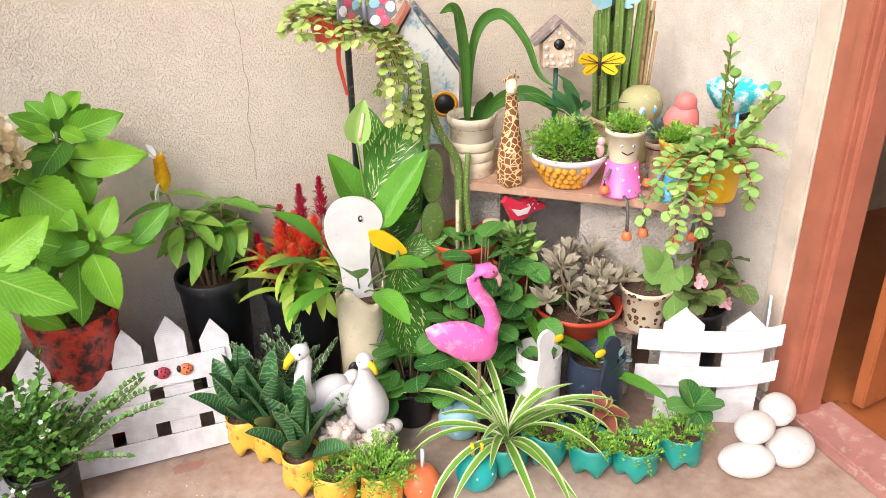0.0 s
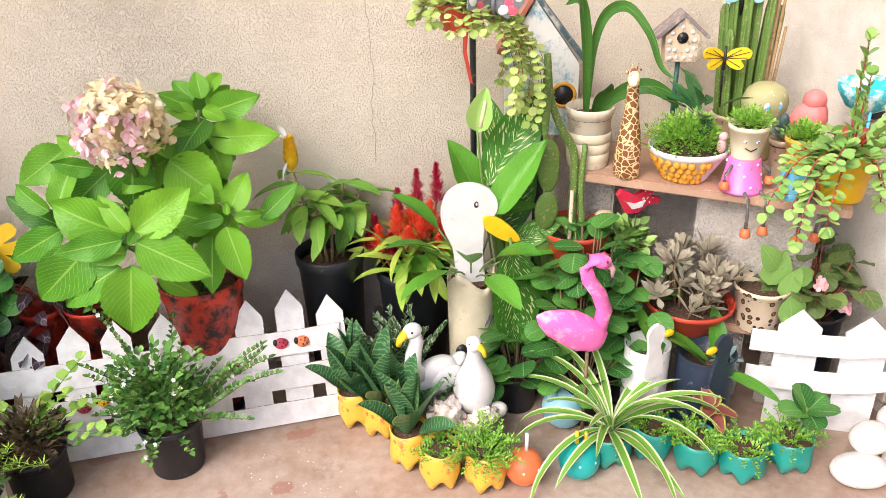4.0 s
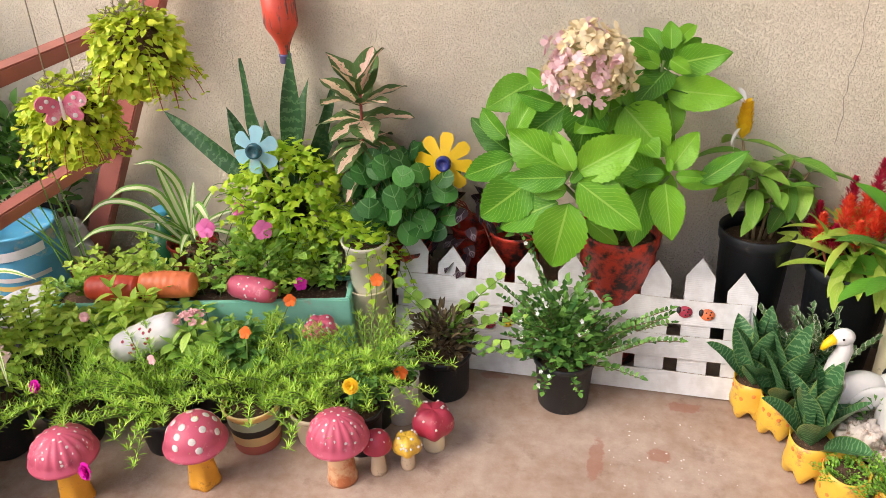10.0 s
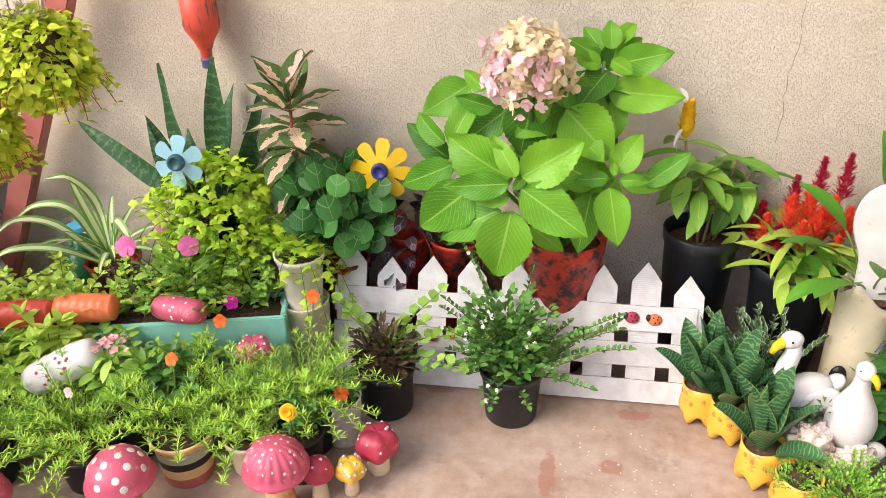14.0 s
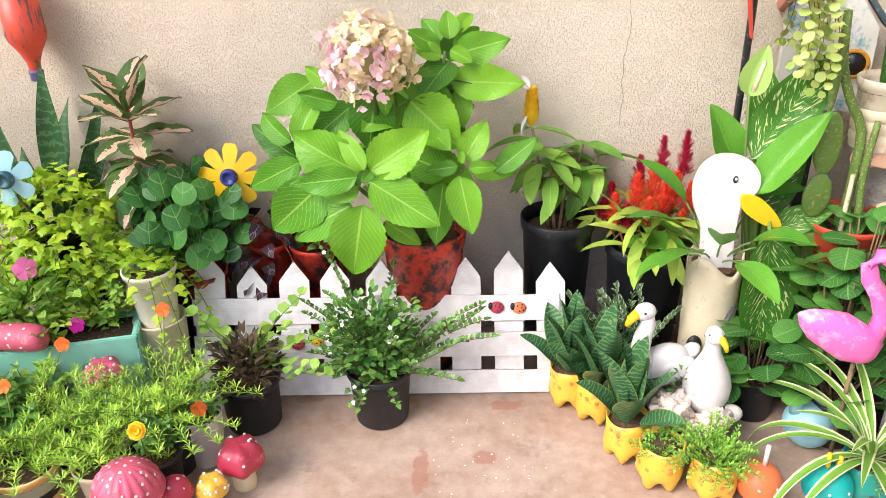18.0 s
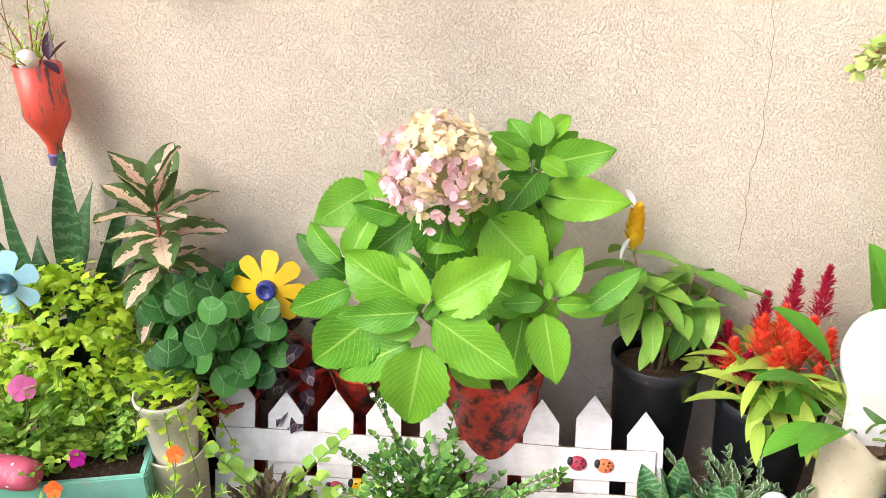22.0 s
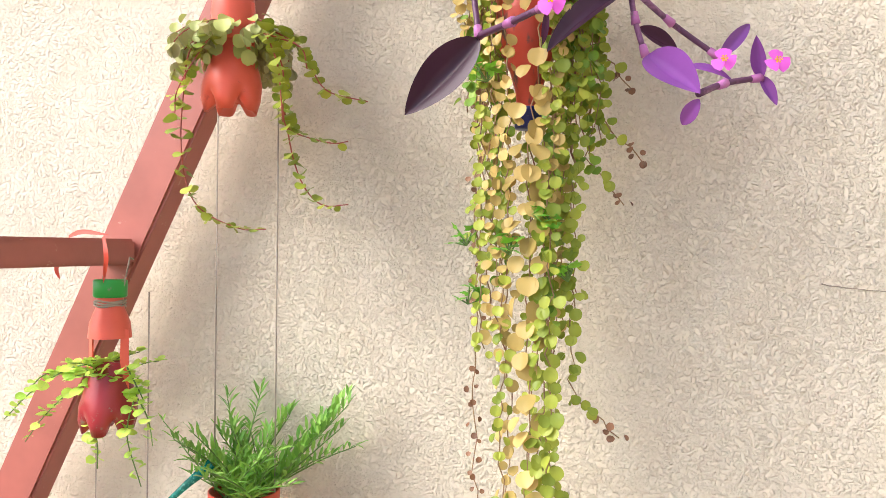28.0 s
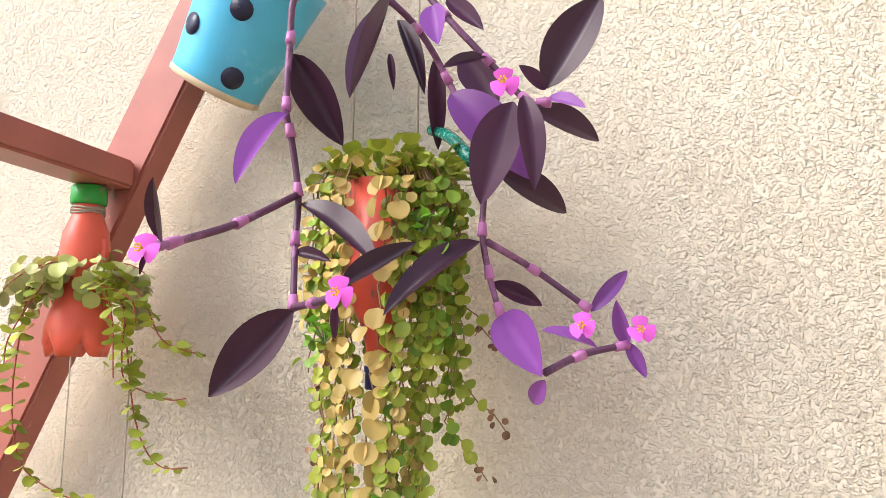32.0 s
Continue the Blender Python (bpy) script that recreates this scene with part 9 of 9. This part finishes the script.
for k in range(14):
    sprig(g, gl, (rnd(-0.02, 0.02), rnd(-0.02, 0.02), 0.075), rnd(0, 360), rnd(10, 60), rnd(0.03, 0.06), 0.015, 0.014, "round", 0.010, 0.5, 0.0012, True, 0.3, 0.1, seg=5)
part("vines", g, STEM, c1, kind="stuff")
part("foliage", gl, G_LIME, c1, kind="stuff")
for pts in (((-0.05, -0.02, 0.262), (-0.02, -0.03, 0.268), (0.02, -0.03, 0.264)), ((0.012, -0.03, 0.262), (0.020, -0.035, 0.235), (0.014, -0.03, 0.215), (0.004, -0.02, 0.200)), ((-0.05, -0.03, 0.238), (-0.056, -0.035, 0.22), (-0.055, -0.03, 0.205))):
    part("ribbon", ribbon(pts, 0.007, (0.1, -1, 0.2), 0.05), REDPLAIN, c1, "red ribbon")
c2 = capped_bottle(-1.043, 2.165, 1.938, 0.213, 0.038, CUTRED, 2.14, "coral red bottle planter with a green cap and trailing jade")
g, gl = Geo(), Geo()
for k in range(34):
    a = rnd(0, 360)
    sprig(g, gl, (0.02 * math.sin(radians(a)), 0.02 * math.cos(radians(a)), 0.105), a, rnd(-10, 40), rnd(0.04, 0.085), 0.020, 0.018, "round", 0.011, 0.8, 0.0014, True, 0.2, 0.1, lel=-60, seg=6)
part("vines", g, REDSTEM, c2, kind="stuff")
clump(c2, "collar", leafmat("collar_leaf", (0.56, 0.60, 0.20), (0.32, 0.36, 0.13), None, joined=True), 120, (0.0, -0.01, 0.10), (0.078, 0.062, 0.036), 0.019, 0.018, "round", (-100, -30), inner=0.4, seg=6, cross=2, low=-0.8)
G_OLIVE = leafmat("olive_coin_leaf", (0.58, 0.56, 0.26), (0.36, 0.34, 0.17), None, joined=True)
part("foliage", gl, G_OLIVE, c2, kind="stuff")
g, gl = Geo(), Geo()
for pts in (((-1.060, 2.120, 2.031), (-1.081, 2.120, 2.010), (-1.088, 2.120, 1.966), (-1.092, 2.120, 1.901), (-1.084, 2.120, 1.844), (-1.061, 2.120, 1.806), (-1.006, 2.120, 1.782), (-0.969, 2.120, 1.781)), ((-1.038, 2.100, 2.024), (-1.061, 2.100, 1.995), (-1.085, 2.100, 1.957), (-1.088, 2.100, 1.928)), ((-0.972, 2.130, 2.038), (-0.927, 2.130, 2.008), (-0.895, 2.130, 1.957), (-0.838, 2.130, 1.939)), ((-0.977, 2.140, 2.026), (-0.958, 2.140, 1.989), (-0.957, 2.140, 1.938), (-0.947, 2.140, 1.909), (-0.893, 2.140, 1.891), (-0.867, 2.140, 1.892)), ((-0.975, 2.160, 1.999), (-0.961, 2.160, 1.918), (-0.949, 2.160, 1.867), (-0.931, 2.160, 1.831), (-0.907, 2.160, 1.813), (-0.874, 2.160, 1.814)), ((-0.967, 2.110, 2.027), (-0.950, 2.110, 1.984), (-0.942, 2.110, 1.914)), ((-0.959, 2.090, 2.020), (-0.911, 2.090, 2.001), (-0.901, 2.090, 1.974))):
    vine(g, gl, [Vector(p) - Vector((-1.043, 2.165, 1.938)) for p in pts], 0.021, 0.015)
part("trailing_vines", g, REDSTEM, c2, kind="stuff")
part("trailing_leaves", gl, G_COIN, c2, kind="stuff")

# trailing coin-leaf plant in a red bottle
bc3 = hung_bottle(-0.644, 2.165, 1.905, 0.225, 0.042, BOTTLE, BLUE, "red bottle planter under long coin-leaf strands", 2.6)
TANSTEM = painted("tan_stem", (0.34, 0.22, 0.11), 0.8, (0.3, 0.12, 0.09), 0.2)
G_COINGREEN = leafmat("green_coin_leaf", (0.34, 0.50, 0.06), (0.13, 0.26, 0.03), None, rough=0.4, joined=True, glow=0.3)
gt, ga, gtan, gbr, ggr = Geo(), Geo(), Geo(), Geo(), Geo()


def strand(x1, y1, zend, leaves, size=1.0, kick=0.0, step=0.0165, brown=0.0, x2=None):
    """One hanging shoot with paired coin leaves; it drifts from x1 to x2, kick bends its tip outward, brown is the dry share at its end."""
    a = math.atan2(x1, y1)
    pts = [Vector((0.025 * math.sin(a), 0.025 * math.cos(a), 0.225)), Vector((0.8 * x1, 0.8 * y1, 0.243)), Vector((x1, y1, 0.215))]
    x, y, z = x1, y1, 0.215
    x2 = x1 if x2 is None else x2
    bend = 0.0
    while z > zend:
        t = min(1.0, max(0.0, (0.16 - z) / 0.20))
        bend += kick * (z < zend + 0.06)
        x = x1 + (x2 - x1) * t * t * (3 - 2 * t) + bend + rnd(-0.005, 0.005)
        y = max(-0.075, min(0.10, y + rnd(-0.002, 0.002)))
        z -= step * (0.6 if bend else 1)
        pts.append(Vector((x, y, z)))
    gt.tube(pts, 0.0011, 0.0007, 4)
    n = len(pts)
    for j in range(1, n):
        if R.random() < 0.06:
            continue
        dry = j > n * (1 - brown) or (kick and j > n - 4)
        turn = 90 * (j % 2) + rnd(-20, 20)
        for side in (0, 180):
            s = rnd(0.0105, 0.0170) * size * (0.62 if dry else 1)
            off = 0.007 * math.sin(radians(turn + side)) * size
            (gbr if dry else leaves).leaf(aim(pts[j] + Vector((off, -0.003, rnd(-0.002, 0.007))), 180 - 3500 * off + rnd(-30, 30), rnd(-82, -30), rnd(-30, 30)), s, s * 0.98, "round", 0.35, 0.25, 7, 2)


# long front strands, which gather below the bottle
strand(0.024, -0.062, -0.60, gtan, 1.6, step=0.022, x2=0.012)
strand(-0.020, -0.060, -0.58, gtan, 0.95, x2=-0.014)
strand(-0.042, -0.045, -0.66, ga, 0.9, x2=-0.020)
strand(0.036, -0.055, -0.66, ga, 1.05, x2=0.036)
strand(0.042, -0.045, -0.62, ga, 0.95, x2=0.026)
strand(-0.046, 0.030, -0.68, ga, 0.9, x2=0.002)
strand(0.050, -0.030, -0.36, ga, 0.95, 0.011, x2=0.058)
strand(0.046, 0.030, -0.55, ga, 0.85, 0.010, x2=0.024)
strand(0.046, -0.020, -0.47, ga, 0.85, 0.007, x2=0.034)
strand(-0.056, -0.020, -0.44, gtan, 0.85, 0.0, 0.021, 0.72, x2=-0.056)
strand(-0.048, -0.035, -0.26, ga, 0.85, x2=-0.046)
strand(-0.062, 0.0, -0.20, ga, 0.8)
strand(0.058, -0.030, -0.22, ga, 0.9)
strand(0.050, 0.0, -0.24, ga, 0.95, x2=0.042)
strand(-0.036, -0.05, -0.22, gtan, 0.9, x2=-0.03)
for k in range(11):
    x1 = rnd(0.034, 0.06) if k % 3 else -rnd(0.038, 0.06)
    strand(x1, rnd(-0.055, 0.03), -rnd(0.08, 0.24), (gtan, ga, ggr, ga)[k % 4], 0.92, x2=x1 * 0.75)
# short green shoots at the sides and back
for k in range(15):
    strand(rnd(0.042, 0.088), rnd(-0.05, 0.055), rnd(-0.08, 0.14), ggr if k % 3 == 0 else ga, 0.95)
for x1, zend, kk in ((0.078, -0.04, 0.010), (0.07, -0.09, 0.007), (0.082, 0.05, 0.008)):
    strand(x1, 0.02, zend, ga, 0.9, kk)
for k in range(7):
    strand(-rnd(0.050, 0.074), rnd(-0.03, 0.05), rnd(-0.06, 0.10), ggr if k % 3 == 0 else gtan, 0.9)
part("vine", gt, TANSTEM, bc3, kind="stuff")
part("olive_foliage", ga, G_COIN, bc3, kind="stuff")
part("green_foliage", ggr, G_COINGREEN, bc3, kind="stuff")
part("tan_foliage", gtan, G_COINTAN, bc3, kind="stuff")
part("brown_foliage", gbr, leafmat("brown_coin_leaf", (0.34, 0.17, 0.09), (0.16, 0.08, 0.045), None, joined=True), bc3, kind="stuff")
clump(bc3, "crown", G_COIN, 190, (0.005, 0, 0.232), (0.098, 0.07, 0.026), 0.019, 0.018, "round", (0, 60), inner=0.3, seg=6, cross=2)
g, gs = Geo(), Geo()
for x, y, z in ((-0.068, -0.03, -0.13), (-0.066, -0.03, -0.20), (0.04, -0.065, -0.11), (0.055, -0.05, -0.17), (-0.01, -0.065, -0.14), (0.065, -0.05, 0.17), (-0.04, -0.055, 0.06)):
    for k in range(9):
        p = Vector((x + rnd(-0.014, 0.014), y + rnd(-0.006, 0.006), z + rnd(-0.010, 0.010)))
        ivy_leaf(g, aim(p, 180 + rnd(-90, 90), rnd(-20, 60), rnd(-30, 30)), rnd(0.012, 0.02))
        gs.tube([(x, y, z - 0.012), tuple(p)], 0.0009, seg=4)
part("sprout_foliage", g, leafmat("sprout_leaf", (0.30, 0.62, 0.06), (0.14, 0.42, 0.03), None, joined=True, glow=0.3), bc3, kind="stuff")
part("sprout_growth", gs, STEM, bc3, kind="stuff")
part("glitter_tail", Geo().tube(curve([(0.046, 0.028, 0.292), (0.078, 0.0, 0.272), (0.11, -0.026, 0.236)]), 0.0065, 0.0075, 9), painted("green_glitter_dark", (0.01, 0.14, 0.10), 0.25, (0.1, 0.6, 0.5), 0.2, 200), bc3, "glittery green lizard")

# blue dotted pot with purple heart
ORG = Vector((-0.883, 2.185, 2.272))
bp = thing("purple_heart", "purple heart spilling from a tilted blue dotted pot", "hanging plant", *ORG)
tilt = Euler((radians(8), radians(33), 0)).to_matrix().to_4x4()
part("pot", Geo().lathe([(0.052, 0), (0.0575, 0.003), (0.0585, 0.02), (0.074, 0.15), (0.076, 0.16), (0.071, 0.16), (0.06, 0.11)], 44, tilt), SKYBLUE, bp)
part("worn_rim", Geo().lathe([(0.0555, -0.001), (0.0587, 0.001), (0.0590, 0.006), (0.0578, 0.008)], 44, tilt, caps=False), TAN, bp)
for a, h in ((198, 0.062), (246, 0.105), (150, 0.105), (270, 0.045), (128, 0.028), (300, 0.1)):
    q = 0.0562 + 0.119 * h
    p = tilt @ Vector((q * math.sin(radians(a)), q * math.cos(radians(a)), h))
    n = tilt.to_3x3() @ Vector((math.sin(radians(a)), math.cos(radians(a)), -0.12))
    part("spot", Geo().lathe([(0.0135, -0.004), (0.0135, 0.0008), (0.002, 0.0018)], 22, Matrix.Translation(p) @ n.to_track_quat("Z", "Y").to_matrix().to_4x4()), BLUEBLACK, bp)
part("inner_pot", Geo().lathe([(0.06, 0.11), (0.066, 0.185), (0.060, 0.185)], 30, tilt), REDPLAIN, bp)
part("soil", Geo().ball(tilt @ Vector((0, 0, 0.16)), (0.055, 0.055, 0.03), 18, 8), SOIL, bp)
part("cord", Geo().tube([(0.16, 0, 0.14), (0.14, 0.05, 0.5)], 0.0013), STRING, bp)
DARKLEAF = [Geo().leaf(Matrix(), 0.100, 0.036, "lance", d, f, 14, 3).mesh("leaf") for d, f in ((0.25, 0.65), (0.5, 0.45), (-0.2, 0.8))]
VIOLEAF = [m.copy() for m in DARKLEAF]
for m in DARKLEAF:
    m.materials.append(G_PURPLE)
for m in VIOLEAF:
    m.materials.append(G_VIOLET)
STEMPURPLE = painted("purple_stem", (0.11, 0.035, 0.09), 0.5, (0.3, 0.12, 0.26), 0.2, 20)
NODEPINK = painted("pink_node", (0.48, 0.16, 0.40), 0.5)


def purple_stem(pts, r=0.0038):
    pts = [Vector(p) - ORG for p in pts]
    part("stem", Geo().tube(curve(pts, 4), r, r * 0.85, 10), STEMPURPLE, bp)
    for a, b in zip(pts[:-1], pts[1:]):
        d = (b - a).normalized()
        part("node", Geo().tube([b - d * 0.012, b - d * 0.004, b + d * 0.002], r * 1.15, r * 1.45, 10), NODEPINK, bp)


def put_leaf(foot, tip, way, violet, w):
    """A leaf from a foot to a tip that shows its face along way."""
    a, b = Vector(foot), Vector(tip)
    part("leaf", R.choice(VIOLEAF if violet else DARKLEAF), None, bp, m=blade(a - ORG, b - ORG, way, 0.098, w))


purple_stem([(-0.709, 2.110, 2.378), (-0.707, 2.060, 2.310), (-0.707, 2.055, 2.259), (-0.706, 2.050, 2.186), (-0.702, 2.055, 2.159), (-0.694, 2.060, 2.099), (-0.688, 2.046, 2.047), (-0.676, 2.024, 1.983)])
purple_stem([(-0.694, 2.060, 2.099), (-0.712, 1.980, 2.056), (-0.723, 1.900, 2.026), (-0.739, 1.895, 2.022)])
purple_stem([(-0.676, 2.024, 1.983), (-0.633, 1.980, 1.983), (-0.595, 1.945, 1.986)])
purple_stem([(-0.653, 2.110, 2.350), (-0.612, 2.090, 2.308), (-0.589, 2.120, 2.284), (-0.565, 2.150, 2.236), (-0.539, 2.150, 2.174), (-0.525, 2.145, 2.113), (-0.525, 2.141, 2.065), (-0.518, 2.144, 2.021), (-0.507, 2.144, 1.983)])
purple_stem([(-0.520, 2.141, 2.057), (-0.478, 2.190, 2.031), (-0.425, 2.200, 1.991)])
purple_stem([(-0.452, 2.085, 1.925), (-0.423, 2.120, 1.942), (-0.384, 2.147, 1.952)])
purple_stem([(-0.601, 2.110, 2.349), (-0.553, 2.100, 2.287), (-0.506, 2.100, 2.231), (-0.468, 2.100, 2.187), (-0.448, 2.100, 2.185)])
put_leaf((-0.703, 2.050, 2.181), (-0.714, 1.970, 2.102), (0, -1, 0.2), True, 0.75)
put_leaf((-0.706, 2.060, 2.248), (-0.665, 2.100, 2.159), (0.2, -1, 0), False, 1.05)
put_leaf((-0.692, 2.060, 2.089), (-0.591, 2.020, 2.030), (0.3, -0.6, 0.8), False, 0.75)
put_leaf((-0.687, 2.045, 2.038), (-0.645, 2.030, 2.029), (0, -1, 0.5), False, 0.8)
put_leaf((-0.675, 2.024, 1.981), (-0.752, 2.020, 1.902), (0, -1, -0.2), False, 1.1)
put_leaf((-0.593, 1.945, 1.992), (-0.536, 1.970, 2.026), (0, -1, 0.4), False, 0.8)
put_leaf((-0.594, 1.940, 1.980), (-0.597, 1.945, 1.949), (0.3, -1, 0), False, 0.6)
put_leaf((-0.726, 1.895, 2.026), (-0.709, 1.865, 2.072), (-0.4, -0.9, 0), False, 1.0)
put_leaf((-0.738, 1.895, 2.019), (-0.740, 1.890, 1.999), (0, -1, 0), False, 0.8)
put_leaf((-0.527, 2.140, 2.057), (-0.611, 2.070, 1.998), (0, -0.8, 0.6), False, 0.75)
put_leaf((-0.516, 2.144, 2.015), (-0.474, 2.180, 1.994), (0, -1, 0.2), False, 0.9)
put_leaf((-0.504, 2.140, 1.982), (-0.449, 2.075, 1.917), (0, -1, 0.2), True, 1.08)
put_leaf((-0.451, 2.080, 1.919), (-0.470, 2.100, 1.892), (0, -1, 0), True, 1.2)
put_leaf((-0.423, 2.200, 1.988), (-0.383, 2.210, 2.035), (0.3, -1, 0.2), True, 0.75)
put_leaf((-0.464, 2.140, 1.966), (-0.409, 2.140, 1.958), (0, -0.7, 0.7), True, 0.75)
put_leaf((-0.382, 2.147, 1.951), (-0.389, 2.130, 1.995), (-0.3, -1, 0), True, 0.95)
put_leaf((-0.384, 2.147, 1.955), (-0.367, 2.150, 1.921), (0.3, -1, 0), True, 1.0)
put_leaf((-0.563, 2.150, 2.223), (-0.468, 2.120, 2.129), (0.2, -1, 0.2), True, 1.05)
put_leaf((-0.483, 2.100, 2.189), (-0.516, 2.090, 2.090), (0, -1, 0), False, 1.25)
put_leaf((-0.471, 2.090, 2.191), (-0.450, 2.060, 2.101), (0.5, -1, 0), False, 0.75)
put_leaf((-0.516, 2.170, 2.137), (-0.438, 2.220, 2.104), (0, -1, 0.3), False, 1.0)
put_leaf((-0.472, 2.140, 2.192), (-0.399, 2.180, 2.174), (0, -1, 0.3), False, 1.05)
put_leaf((-0.450, 2.100, 2.199), (-0.397, 2.100, 2.293), (0, -1, 0), False, 1.2)
put_leaf((-0.451, 2.100, 2.198), (-0.471, 2.080, 2.218), (0, -1, 0.3), False, 1.2)
put_leaf((-0.449, 2.100, 2.189), (-0.412, 2.080, 2.174), (0, -1, 0.6), True, 1.0)
put_leaf((-0.596, 2.050, 2.288), (-0.596, 1.990, 2.161), (-0.6, -0.8, 0), False, 0.5)
put_leaf((-0.598, 2.080, 2.280), (-0.558, 2.050, 2.196), (0.5, -0.8, 0), False, 0.5)
put_leaf((-0.583, 2.160, 2.271), (-0.583, 2.170, 2.169), (0.3, -1, 0), False, 0.55)
put_leaf((-0.555, 2.060, 2.281), (-0.540, 2.040, 2.227), (0, -1, 0), True, 1.2)
put_leaf((-0.550, 2.090, 2.300), (-0.511, 2.090, 2.260), (0, -1, 0.4), False, 1.0)
put_leaf((-0.554, 2.170, 2.275), (-0.513, 2.170, 2.209), (0, -1, 0), False, 1.4)
put_leaf((-0.510, 2.100, 2.238), (-0.543, 2.060, 2.210), (0, -1, 0.6), False, 0.8)
put_leaf((-0.607, 2.080, 2.245), (-0.598, 2.070, 2.205), (0.4, -1, 0), False, 0.5)
for x, y, z in ((-0.735, 1.885, 2.020), (-0.589, 1.936, 1.987), (-0.476, 2.030, 2.183), (-0.423, 2.130, 1.970), (-0.368, 2.130, 1.966)):
    g = Geo()
    flower(g, Vector((x, y, z)) - ORG, 0.0135, 3, 180 + rnd(-30, 30), rnd(-5, 25), 0.0185, cup=12)
    bloom = part("flower", g, F_VIOLET, bp)
    g = Geo()
    for k in range(6):
        a = TAU * k / 6
        g.tube([(0, 0, 0), (0.003 * math.cos(a), -0.006, 0.003 * math.sin(a))], 0.0005, seg=4).ball((0.003 * math.cos(a), -0.0065, 0.003 * math.sin(a)), 0.0011, 6, 4)
    part("stamens", g, F_YELLOW, bloom, m=Matrix.Translation(Vector((x, y - 0.002, z)) - ORG))
